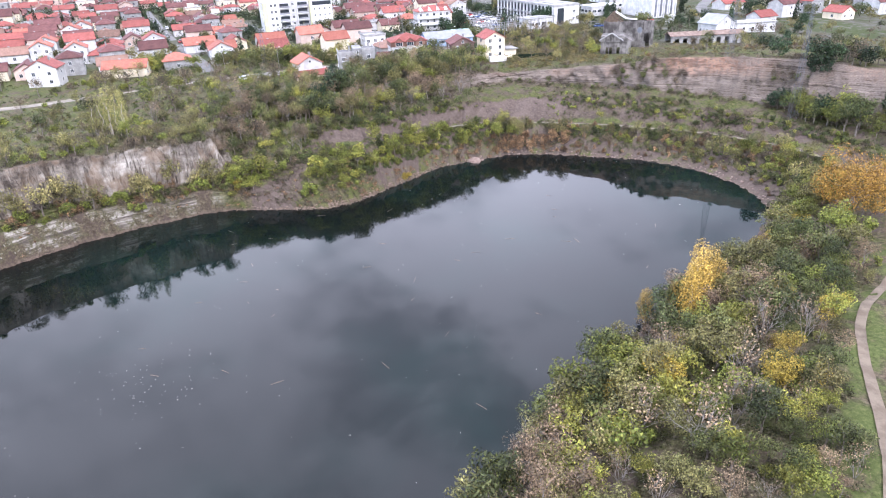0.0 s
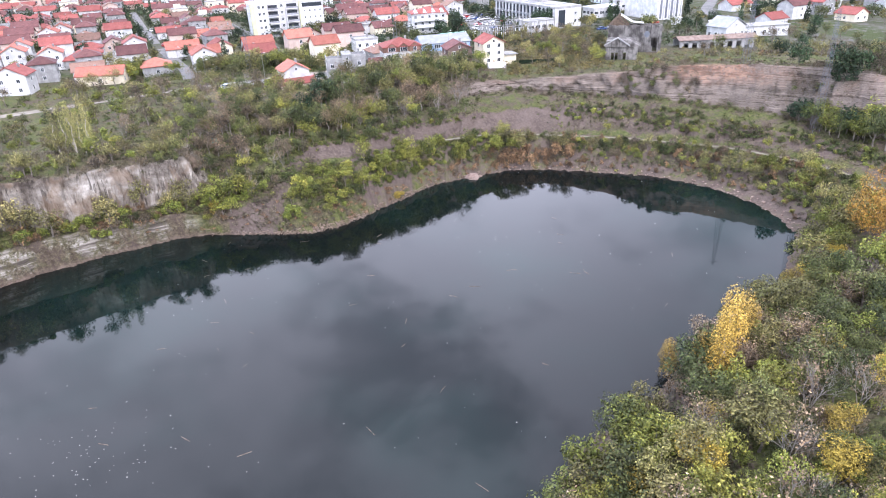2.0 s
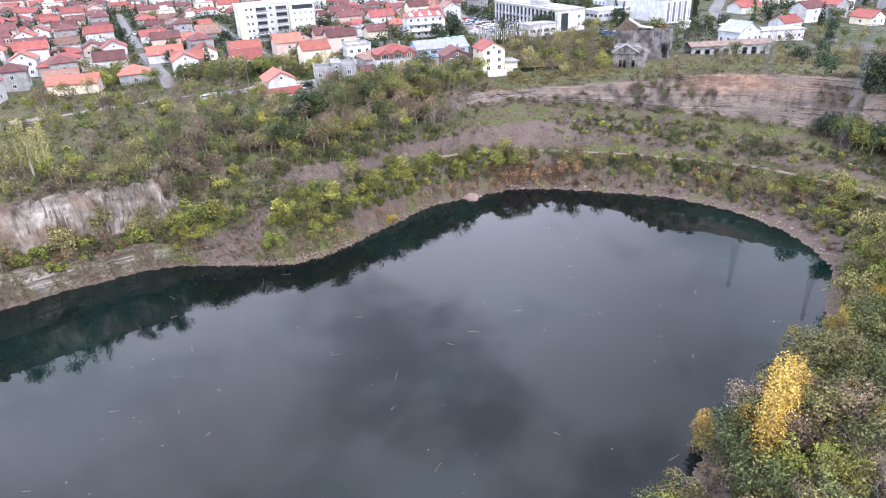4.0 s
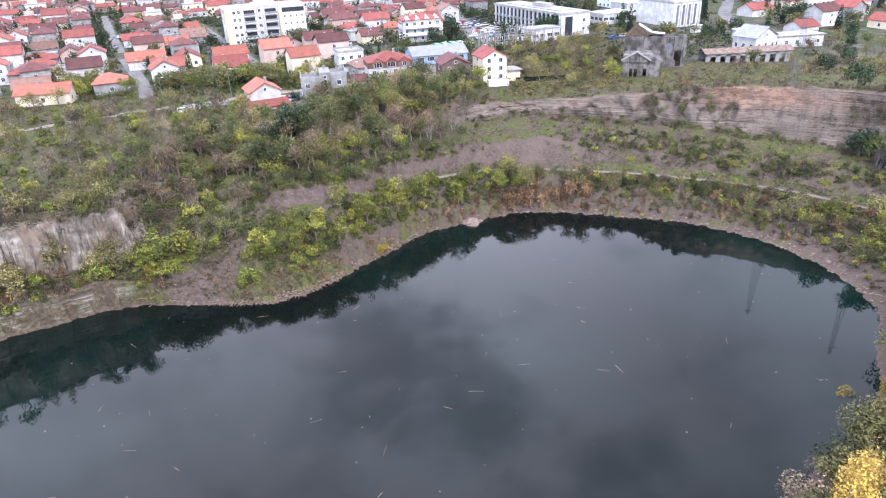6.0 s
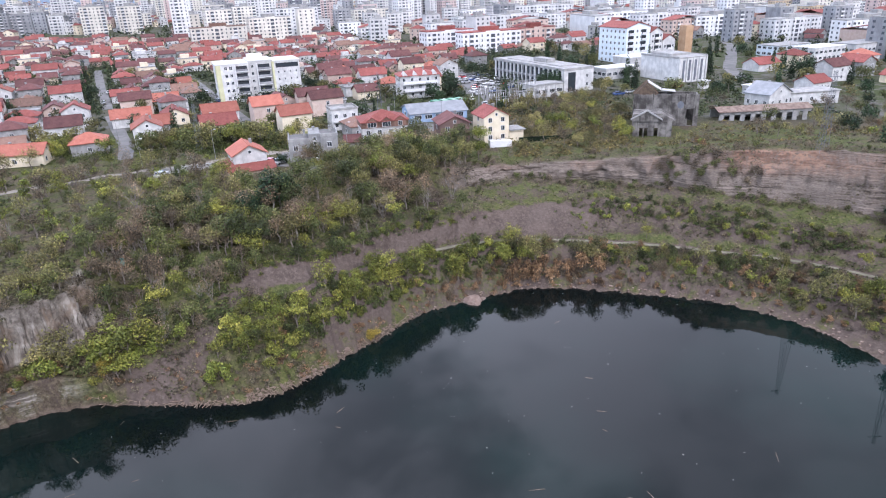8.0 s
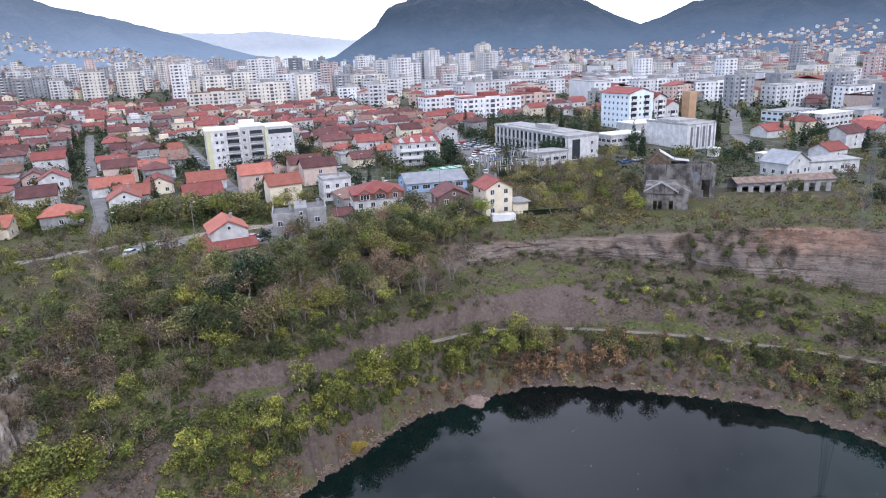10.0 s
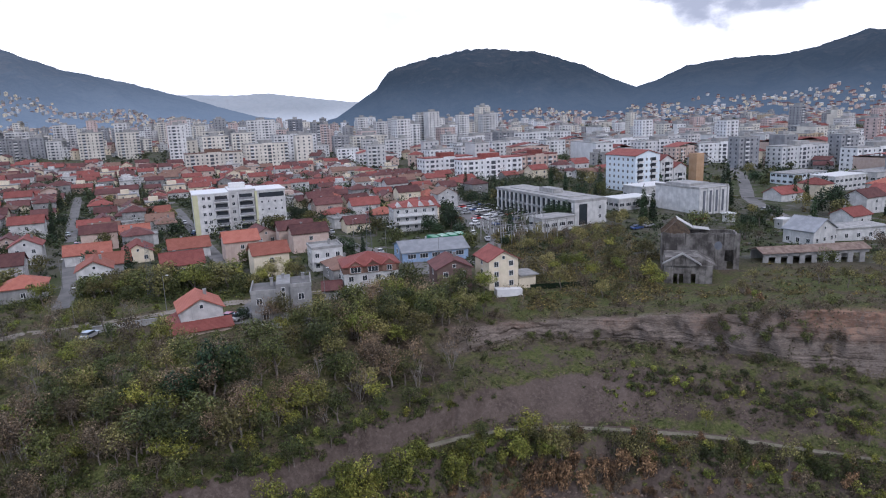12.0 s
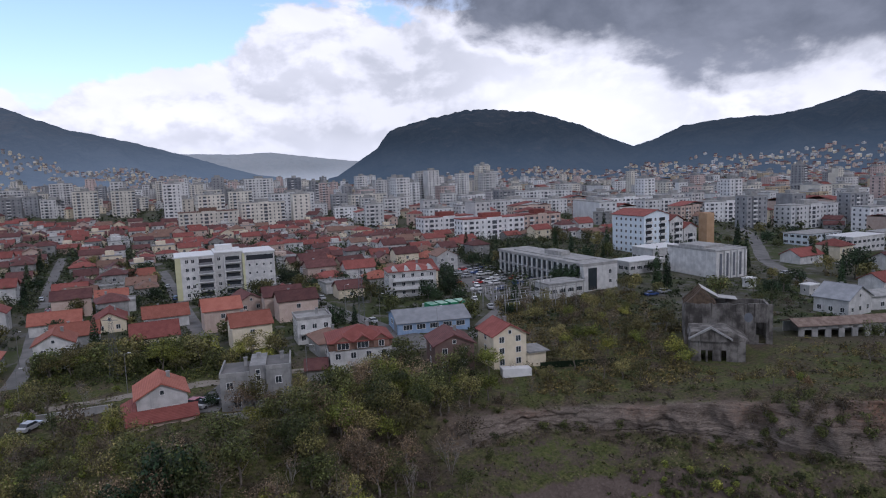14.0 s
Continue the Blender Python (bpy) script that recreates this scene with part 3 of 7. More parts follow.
BENCH_R = ring([(-180, 99), (-150, 121), (-110, 108), (-87, 79), (-64, 58), (-33, 57), (-7, 74), (4, 86), (12, 108), (20, 113), (30, 110), (39, 101), (47, 98.5), (55, 98), (62, 96), (69, 91.5), (77, 83), (83, 76), (91, 70), (102, 62), (111, 58), (120, 58), (128, 60), (136, 63), (143, 63), (148, 62), (152, 64.5), (158, 72), (163, 75.5), (170, 86)])
BENCH_Z = ring([(-180, 5), (-87, 8), (-33, 8), (0, 9), (12, 11.5), (20, 12.5), (30, 13.5), (39, 14.2), (47, 15), (60, 14.2), (91, 13.8), (111, 13.6), (125, 13), (136, 11), (144, 8.5), (149, 5.5), (153, 5), (170, 5)])
FOOT_R = ring([(-180, 100), (-150, 124), (-110, 114), (-87, 86), (-64, 65), (-33, 64), (-7, 82), (4, 96), (12, 118), (20, 122), (30, 117), (40, 112.5), (47, 107), (52, 103), (60, 105), (70, 103), (78, 100), (84, 92), (91, 81), (102, 71), (111, 67), (120, 67), (128, 70), (136, 72), (141, 69.5), (145, 66), (149, 64), (153, 65.5), (158, 73), (163, 76.3), (170, 87)])
FOOT_Z = ring([(-180, 5), (-87, 9.5), (-33, 9.5), (0, 10), (12, 13), (20, 14), (30, 15), (40, 16), (51, 17.2), (60, 15.8), (70, 15.7), (84, 16), (91, 15.5), (111, 15.2), (125, 15), (136, 13), (141, 11), (145, 8), (149, 6), (153, 5.3), (170, 5.2)])
TOP_R = ring([(-180, 103), (-150, 128), (-110, 122), (-87, 94), (-64, 74), (-33, 73), (-7, 91), (4, 106), (12, 128), (20, 133), (30, 122.5), (40, 116.5), (47, 111.5), (52, 106), (60, 106.5), (70, 104.2), (78, 101.5), (84, 97), (91, 92), (102, 83), (111, 80), (120, 80), (128, 82), (136, 82), (141, 77), (145, 70.5), (149, 67), (153, 69), (158, 75), (163, 78.5), (170, 90)])
TOP_Z = ring([(-180, 15), (-150, 14), (-110, 11), (-87, 10.8), (-33, 10.8), (0, 11.5), (12, 20), (20, 27), (30, 28.6), (40, 27.6), (51, 25.8), (60, 22.4), (70, 19.6), (78, 18.2), (84, 18.6), (91, 19.5), (111, 19), (125, 18), (136, 16.2), (144, 15), (150, 14.5), (158, 15), (170, 15)])
RIM_Z = ring([(-180, 14.5), (-110, 11.2), (-33, 11.2), (0, 14), (12, 21), (20, 27), (40, 26.6), (51, 24.6), (60, 21.6), (70, 20.2), (80, 19.5), (91, 19), (111, 18), (136, 16.2), (150, 15.2), (170, 14.6)])


def fall(x):
    """The whole land falls a little towards the east."""
    return -0.0384 * np.clip(x, -400, 260) - 1.0


def town_z(x, y):
    """The town lies on a plain above the quarry."""
    z = 18.5 + 0.05 * np.clip(x, -130, 90)
    return 11.2 + (z - 11.2) * smooth(np.asarray(y, float), 150, 215) + fall(x)


def rings_at(theta):
    k = np.floor((np.asarray(theta) + 180) / STEP)
    f = (np.asarray(theta) + 180) / STEP - k
    i = k.astype(int) % len(SHORE)
    j = (i + 1) % len(SHORE)

    def at(a):
        return a[i] * (1 - f) + a[j] * f
    R = [at(a) for a in (SHORE, PATH_R, PATH_R, BENCH_R, FOOT_R, TOP_R, TOP_R, TOP_R)]
    R[2], R[6], R[7] = R[1] + 2.6, R[5] + 24, R[5] + 62
    R[3] = np.maximum(R[3], R[2] + 0.4)
    R[4] = np.maximum(R[4], R[3] + 0.3)
    R[5] = np.maximum(R[5], R[4] + 0.3)
    pz = at(PATH_Z)
    Z = [np.zeros_like(pz), pz, pz + 0.15, at(BENCH_Z), at(FOOT_Z), at(TOP_Z), at(RIM_Z)]
    c = np.cos(np.radians(theta))
    return R, Z[:1] + [z + fall(r * c) for r, z in zip(R[1:], Z[1:])]


def level(x, y):
    """Ground height and ring number (0 at the water, 1-2 the path, 3-4 the bench, 4-5 the cliff, from 5 the top)."""
    x, y = np.atleast_1d(np.asarray(x, float)), np.atleast_1d(np.asarray(y, float))
    dx, dy = x - MID[0], y - MID[1]
    r, th = np.hypot(dx, dy), np.degrees(np.arctan2(dy, dx))
    R, Z = rings_at(th)
    Z = Z + [town_z(x, y)]
    z = np.where(r < R[0], -(R[0] - r) * 0.55, Z[7])
    z = np.maximum(z, -9.0)
    v = np.where(r < R[0], -1.0, 8.0)
    for i in range(7):
        m = (r >= R[i]) & (r < R[i + 1])
        f = (r - R[i]) / np.maximum(R[i + 1] - R[i], 1e-3)
        g = f if i < 5 else f * f * (3 - 2 * f)
        if i == 0:
            w = smooth(np.abs(th), 147, 153)
            g = f * (1 - w) + w * np.clip(f * 2.4, 0, 1) ** 0.8
        z = np.where(m, Z[i] + (Z[i + 1] - Z[i]) * g, z)
        v = np.where(m, i + f, v)
    rough = np.where((v > 2) & (v < 5), 0.9, np.where((v > 0) & (v < 1), 0.7, np.where((v >= 5) & (v < 7.5), 0.45, 0.0)))
    rough = rough * np.clip(np.minimum(v, 1) * 3, 0, 1)
    z = z + fbm(x * 0.22, y * 0.22, 5, 4) * rough * 1.4
    return z, v


def level1(x, y):
    return float(level(x, y)[0][0])


def GULLY(y):
    """Middle of the bare gully that runs down the west slope to the water."""
    return np.interp(y, (143, 148, 152, 156, 160, 164), (-42, -41.5, -40, -36.5, -34.5, -32.5))


def make_terrain():
    th = np.concatenate([np.arange(-180, -95, 1.0), np.arange(-95, 8, 0.45), np.arange(8, 180, 0.24)])
    R, Z = rings_at(th)
    rows = [(-1.0 + f) for f in (0.0, 0.45, 0.75, 0.9)]
    for i, n in enumerate((16, 4, 14, 10, 18, 16, 12)):
        rows += [i + k / n for k in range(n)]
    radii = []
    for v in rows:
        if v < 0:
            radii.append(R[0] * (1 + v) * 0.98 + 0.5)
        else:
            i = int(v)
            radii.append(R[i] + (R[i + 1] - R[i]) * (v - i))
    last = R[7]
    for k in range(46):
        radii.append(last + (4600 - last) * ((k / 45) ** 2.6))
    rad = np.array(radii)
    vv = np.array(rows + [7 + k / 10 for k in range(46)])[:, None] * np.ones_like(rad)
    tt = np.radians(th)[None, :] * np.ones_like(rad)
    # cliffs are not ruled: flutes and ledges push the face in and out
    face = np.clip(1 - np.abs(vv - 4.5) * 2, 0, 1)
    arc = th[None, :] * 1.6
    west = smooth(np.abs(th)[None, :], 142, 147)
    bulge = fbm(arc * 0.55 + 0 * vv, vv * 1.2, 3, 5) * 2.3 * (1 - west) + (np.abs(fbm(arc * 0.75 + 0.4 * vv, vv * 0.35, 9, 4)) * 5.5 - 1.0) * west + fbm(arc * 0.08, vv * 13, 8, 3) * 0.55 * (1 - west) + fbm(arc * 2.4, vv * 5, 18, 3) * 0.8
    wob = np.clip(vv, 0, 1) * np.clip(5.6 - vv, 0, 1)
    rad2 = rad + face * bulge + wob * fbm(arc * 0.35, vv * 1.3, 21, 3) * 1.3
    rad2 = rad2 + np.where((vv >= 0) & (vv < 0.6), fbm(th[None, :] * 1.3, vv * 0 + 1, 31, 3) * 1.25, 0) * (1 - np.clip(vv / 0.6, 0, 1))
    x, y = MID[0] + rad2 * np.cos(tt), MID[1] + rad2 * np.sin(tt)
    # heights follow the undisturbed rings
    z, _ = level(MID[0] + rad * np.cos(tt), MID[1] + rad * np.sin(tt))
    z = z.reshape(rad.shape)
    n, m = rad.shape
    verts = np.stack([x, y, z], -1).reshape(-1, 3)
    verts = np.vstack([verts, [[MID[0], MID[1], -9.0]]])
    a = (np.arange(n - 1)[:, None] * m + np.arange(m)[None, :]).ravel()
    b = (np.arange(n - 1)[:, None] * m + (np.arange(m) + 1)[None, :] % m).ravel()
    faces = np.stack([a, a + m, b + m, b], -1)
    me = mesh_np("ground", verts, faces, [M["ground"]], True)
    v1, t1 = vv.ravel(), np.degrees(tt.ravel())
    west = smooth(np.abs(t1), 141, 145)
    north = smooth(t1, 8, 20) * (1 - smooth(t1, 82, 90))
    on_cliff = smooth(v1, 3.85, 4.05) * (1 - smooth(v1, 5.0, 5.12))
    px, py = verts[:-1, 0], verts[:-1, 1]
    yards = smooth(v1, 6.2, 7.2) * smooth(py, 238, 262)
    bare = smooth(v1, 2.0, 2.25) * (1 - smooth(v1, 2.75, 3.05)) * smooth(t1, 60, 66) * (1 - smooth(t1, 122, 130))
    scree = (1 - smooth(v1, 0.25, 0.8)) * smooth(t1, 30, 40) * (1 - smooth(t1, 100, 150))
    gully = np.exp(-((px - GULLY(py)) / np.interp(py, (144, 151, 156, 163), (7.0, 6.0, 2.6, 2.8))) ** 2) * smooth(py, 141, 144) * (1 - smooth(py, 163, 167)) * (v1 < 3.6)
    verge = np.exp(-((px - np.interp(py, (36, 44, 54, 64, 71, 77, 83, 89, 99), (36, 42, 48, 52, 55, 58, 62, 69, 78))) / 5.5) ** 2) * (py < 104) * (py > 20)
    fields = {
        "grass": np.clip(0.36 + 0.5 * verge + 0.34 * smooth(v1, 2.9, 3.1) - 0.16 * smooth(v1, 3.1, 3.25) * (1 - smooth(v1, 3.7, 3.9)) + 0.4 * (np.clip(1 - np.abs(v1 - 0.95) * 8, 0, 1) + np.clip(1 - np.abs(v1 - 2.1) * 6, 0, 1)) - 0.6 * bare - 0.9 * gully + 0.1 * scree + 0.5 * (v1 < 3.9) * smooth(np.abs(t1), 112, 124) - 0.15 * smooth(np.abs(t1), 150, 158) * (v1 < 1) - 0.7 * smooth(v1, 1.0, 1.1) * (1 - smooth(v1, 1.9, 2.0)) * (t1 > 8) * (t1 < 130), 0, 1),
        "rockw": on_cliff * west, "bedw": smooth(v1, 0.02, 0.06) * (1 - smooth(v1, 0.55, 0.75)) * smooth(np.abs(t1), 151, 156), "rockn": on_cliff * north, "upper": smooth(v1, 4.4, 4.75) * (0.35 + 0.65 * smooth(t1, 36, 44) * (1 - smooth(t1, 50, 53))),
        "shore": (1 - smooth(v1, 0.01, 0.05)), "town": yards, "fresh": np.clip(1.0 * verge + 0.3 * smooth(v1, 3.0, 3.2) * (1 - smooth(v1, 3.8, 4.0)) + 0.4 * smooth(v1, 5.0, 5.3) * smooth(np.abs(t1), 100, 150) + 0.9 * np.clip(1 - np.abs(v1 - 5.35) * 3, 0, 1) * (t1 < 5) * (t1 > -95) + 0.65 * smooth(v1, 5.15, 5.5) * (1 - smooth(v1, 6.4, 7.0)) * smooth(t1, 36, 44) * (1 - smooth(t1, 82, 90)) + 0.6 * (np.clip(1 - np.abs(v1 - 0.95) * 8, 0, 1) + np.clip(1 - np.abs(v1 - 2.1) * 6, 0, 1)), 0, 1),
    }
    for key, val in fields.items():
        at = me.attributes.new(key, "FLOAT", "POINT")
        at.data.foreach_set("value", np.append(val, 0.0).astype(np.float32))
    return tagged(new("ground", me), "quarry slopes of pinkish soil and grass round the lake, with the flat town beyond", "ground", kind="structure")


make_terrain()
lake = Form()
lake.v = [(MID[0] + 150 * math.cos(t), MID[1] + 150 * math.sin(t), 0.0) for t in np.linspace(0, 2 * math.pi, 96, endpoint=False)]
lake.f, lake.m = [tuple(range(96))], [0]
tagged(new("water", lake.mesh("water", "water")), "still dark green lake mirroring the cloudy sky", "water", kind="structure")


def ribbon(name, line, width, mat, label, lift=0.06, kind="structure", category="road"):
    """A road strip laid over the ground along a line of few points."""
    p = np.array(line, float)
    d = np.r_[0, np.cumsum(np.hypot(*np.diff(p, axis=0).T))]
    s = np.linspace(0, d[-1], max(4, int(d[-1] / 2.0)))
    x, y = np.interp(s, d, p[:, 0]), np.interp(s, d, p[:, 1])
    for _ in range(6):
        x[1:-1], y[1:-1] = (x[:-2] + 2 * x[1:-1] + x[2:]) / 4, (y[:-2] + 2 * y[1:-1] + y[2:]) / 4
    tx, ty = np.gradient(x), np.gradient(y)
    ln = np.hypot(tx, ty)
    nx, ny = -ty / ln, tx / ln
    across = 5
    edge = 1 + 0.12 * fbm(s * 0.15, s * 0 + 3, 4, 3)
    pts = []
    for k in range(across):
        o = (k / (across - 1) - 0.5) * width * edge
        px, py = x + nx * o, y + ny * o
        pts.append(np.stack([px, py, level(px, py)[0] + lift], -1))
    v = np.stack(pts, 1).reshape(-1, 3)
    n = len(s)
    i = (np.arange(n - 1)[:, None] * across + np.arange(across - 1)[None, :]).ravel()
    f = np.stack([i, i + 1, i + across + 1, i + across], -1)
    return tagged(new(name, mesh_np(name, v, f, [M[mat]], True)), label, category, kind=kind)


def quarry_path(t0, t1, off, width, mat, label):
    pts = []
    for t in np.arange(t0, t1, 2.0):
        R, Z = rings_at(np.array([t]))
        r = float(R[1][0]) + off
        pts.append((MID[0] + r * math.cos(radians(t)), MID[1] + r * math.sin(radians(t))))
    return ribbon("path", pts, width, mat, label, 0.1, category="path")


quarry_path(12, 92, 1.3, 1.0, "trodden", "pale trodden gravel path along the quarry bench")
quarry_path(118, 141, 1.2, 0.9, "trodden", "narrow earth track across the overgrown slope")
ribbon("path", [(78, 99), (69, 89), (62, 83), (58, 77), (55, 71), (52, 64), (48, 54), (42, 44)], 1.35, "dirt", "pale winding dirt track on the grassy bank", 0.14, category="path")
ribbon("road", [(-190, 170), (-150, 189), (-109, 210), (-76, 226), (-59, 232.6), (-47, 237.4), (-37, 241.8), (-24, 245.7), (-8, 251)], 4.2, "gravel_road", "pale narrow road along the edge of the town")
ribbon("road", [(-86, 243), (-93, 260), (-110, 291), (-127, 322), (-160, 385), (-200, 465)], 4.2, "asphalt", "grey asphalt side street between the houses")
ribbon("road", [(-52, 268), (-74, 310), (-105, 374), (-140, 445)], 4.5, "asphalt", "grey asphalt side street beside the apartment block")
ribbon("road", [(2, 262), (-11, 282), (-31, 312), (-62, 372), (-100, 450)], 6.0, "asphalt", "wide grey asphalt street past the blue hall")
ribbon("road", [(-20, 252), (12, 266), (24, 300), (20, 350), (12, 420)], 5.5, "asphalt", "grey asphalt street beside the car park")


# ---- mountains ----
MOUNT = {}


def mountain(name, keys, near, crest, mat, label, seed, back=900, eye=(4.7, 110, 59), rough=0.08):
    """A range seen from the town: crest heights by bearing, a slope towards the town, spurs and gullies."""
    az = np.radians(np.linspace(keys[0][0], keys[-1][0], 260))
    el = np.interp(np.degrees(az), [k[0] for k in keys], [k[1] for k in keys]) - LEAN * np.sin(az)
    n = 44
    verts = []
    for i in range(n):
        f = i / (n - 1)
        if f < 0.75:
            g = f / 0.75
            r = near + (crest - near) * g
            h = smooth(np.array([g]), 0, 1)[0] * 0.55 + g * 0.45
        else:
            g = (f - 0.75) / 0.25
            r = crest + back * g
            h = 1 - 0.9 * g
        wav = fbm(np.degrees(az) * 0.35, f * 4 + 0 * az, seed, 5)
        top = (np.tan(np.radians(el)) * crest + eye[2] - 17)
        z = 15 + top * h * (1 + wav * 0.55 * (1 - abs(2 * min(h, 1) - 1)) ) + fbm(np.degrees(az) * 3, f * 30 + 0 * az, seed + 3, 3) * top * rough * h
        verts.append(np.stack([eye[0] + np.sin(az) * r, eye[1] + np.cos(az) * r, z], -1))
    v = np.array(verts)
    MOUNT[name] = v
    m = v.shape[1]
    i = (np.arange(n - 1)[:, None] * m + np.arange(m - 1)[None, :]).ravel()
    f = np.stack([i, i + 1, i + m + 1, i + m], -1)
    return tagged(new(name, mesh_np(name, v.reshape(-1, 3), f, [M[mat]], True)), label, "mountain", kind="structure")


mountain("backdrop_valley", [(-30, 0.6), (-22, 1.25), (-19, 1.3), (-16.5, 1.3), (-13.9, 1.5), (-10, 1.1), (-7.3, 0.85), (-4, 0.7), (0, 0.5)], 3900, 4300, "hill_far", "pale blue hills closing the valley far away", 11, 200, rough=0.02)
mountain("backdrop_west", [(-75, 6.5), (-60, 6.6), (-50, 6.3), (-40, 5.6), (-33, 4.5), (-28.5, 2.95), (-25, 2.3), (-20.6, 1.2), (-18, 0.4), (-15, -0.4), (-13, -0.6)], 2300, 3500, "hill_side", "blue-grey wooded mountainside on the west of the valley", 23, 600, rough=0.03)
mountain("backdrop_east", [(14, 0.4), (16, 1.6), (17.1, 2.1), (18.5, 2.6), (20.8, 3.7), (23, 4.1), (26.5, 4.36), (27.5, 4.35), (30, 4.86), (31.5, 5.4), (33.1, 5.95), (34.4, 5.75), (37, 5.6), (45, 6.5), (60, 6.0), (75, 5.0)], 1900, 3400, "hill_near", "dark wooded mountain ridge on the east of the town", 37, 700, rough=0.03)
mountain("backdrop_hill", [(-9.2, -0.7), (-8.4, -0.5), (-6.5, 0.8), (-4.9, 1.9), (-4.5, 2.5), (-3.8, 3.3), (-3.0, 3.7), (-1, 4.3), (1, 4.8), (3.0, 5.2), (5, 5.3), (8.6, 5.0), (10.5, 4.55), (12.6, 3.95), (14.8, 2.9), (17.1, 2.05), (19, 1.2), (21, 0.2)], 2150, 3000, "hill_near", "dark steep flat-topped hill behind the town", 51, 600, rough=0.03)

# ---- houses ----
GRID = 25.0            # the streets' turn against straight ahead, degrees


def axes(rot):
    c, s = math.cos(radians(rot)), math.sin(radians(rot))
    return (c, s), (-s, c)


def make_window(w=1.2, h=1.35, bars=1):
    """A framed window in one piece: frame standing proud, pane set back, glazing bars."""
    t = 0.09
    f = Form()
    xs, mats = [-w / 2 + t], []
    for i in range(bars):
        x = -w / 2 + w * (i + 1) / (bars + 1)
        xs += [x - 0.035, x + 0.035]
        mats += [1, 0]
    xs.append(w / 2 - t)
    mats.append(1)
    f.v = [(-w / 2, 0.1, 0), (w / 2, 0.1, 0), (w / 2, 0.1, h), (-w / 2, 0.1, h), (-w / 2, -0.08, 0), (w / 2, -0.08, 0), (w / 2, -0.08, h), (-w / 2, -0.08, h),
           (xs[0], -0.08, t), (xs[-1], -0.08, t), (xs[-1], -0.08, h - t), (xs[0], -0.08, h - t)]
    f.f = [(0, 1, 5, 4), (1, 2, 6, 5), (2, 3, 7, 6), (3, 0, 4, 7), (4, 5, 9, 8), (5, 6, 10, 9), (6, 7, 11, 10), (7, 4, 8, 11)]
    n = len(f.v)
    f.v += [(x, -0.01, z) for x in xs for z in (t, h - t)]
    f.f += [(8, 9, n + 2 * len(xs) - 2, n), (9, 10, n + 2 * len(xs) - 1, n + 2 * len(xs) - 2), (10, 11, n + 1, n + 2 * len(xs) - 1), (11, 8, n, n + 1)]
    f.m = [0] * 12
    for i, m in enumerate(mats):
        f.f.append((n + 2 * i, n + 2 * i + 2, n + 2 * i + 3, n + 2 * i + 1))
        f.m.append(m)
    return f.mesh("window", "frame_white", "glass")


WIN = {"small": make_window(0.8, 0.9, 0), "mid": make_window(), "tall": make_window(1.3, 2.1), "wide": make_window(2.4, 1.4, 2)}


def put_windows(root, w, d, floors, fh, sides, n=2, kind="mid", base=0.95, name="window", lean_sides=False):
    """Windows on the named sides, floor by floor."""
    for side in sides:
        span, off, turn = {"front": (w, -d / 2, 0), "back": (w, d / 2, 180), "left": (d, -w / 2, -90), "right": (d, w / 2, 90)}[side]
        k = n if isinstance(n, int) else max(1, round(span / n))
        k = max(1, k - 1) if lean_sides and side in ("left", "right") else k
        for fl in range(floors):
            for i in range(k):
                s = -span / 2 + span * (i + 0.5) / k
                z = fl * fh + base
                if side in ("front", "back"):
                    m = pose(s, off, z, 0, 0, turn)
                else:
                    m = pose(off, s, z, 0, 0, turn)
                part(name, WIN[kind], root, "", m)


def gable_walls(w, d, h, rise):
    f = Form()
    f.prism([(-w / 2, -1.0), (w / 2, -1.0), (w / 2, h), (0, h + rise), (-w / 2, h)], -d / 2, d / 2)
    return f


def gable_roof(w, d, h, rise, over=0.5, thick=0.22):
    o = over
    drop = rise * o / (w / 2)
    f = Form()
    f.prism([(-w / 2 - o, h - drop + 0.02), (0, h + rise + 0.02), (w / 2 + o, h - drop + 0.02), (w / 2 + o, h - drop + thick), (0, h + rise + thick + 0.06), (-w / 2 - o, h - drop + thick)], -d / 2 - o, d / 2 + o)
    f.tube((0, -d / 2 - o, h + rise + thick), (0, d / 2 + o, h + rise + thick), 0.13, 0.13, 6)
    return f


def hip_roof(w, d, h, rise, over=0.5, thick=0.2):
    f = Form()
    a, b = w / 2 + over, d / 2 + over
    ridge = max(0.3, b - a)
    f.box(-a, -b, h, a, b, h + thick)
    e = [(-a, -b), (a, -b), (a, b), (-a, b)]
    z = h + thick
    r0, r1 = (0, -ridge, z + rise), (0, ridge, z + rise)
    e = [(x, y, z) for x, y in e]
    f.face([e[0], e[1], r0]), f.face([e[1], e[2], r1, r0]), f.face([e[2], e[3], r1]), f.face([e[3], e[0], r0, r1])
    return f


def chimney(root, x, y, z, tall=1.3):
    f = Form()
    f.box(-0.3, -0.3, -1.2, 0.3, 0.3, tall)
    f.box(-0.38, -0.38, tall, 0.38, 0.38, tall + 0.12)
    part("chimney", f.mesh("chimney", "plaster_grey"), root, "", pose(x, y, z))


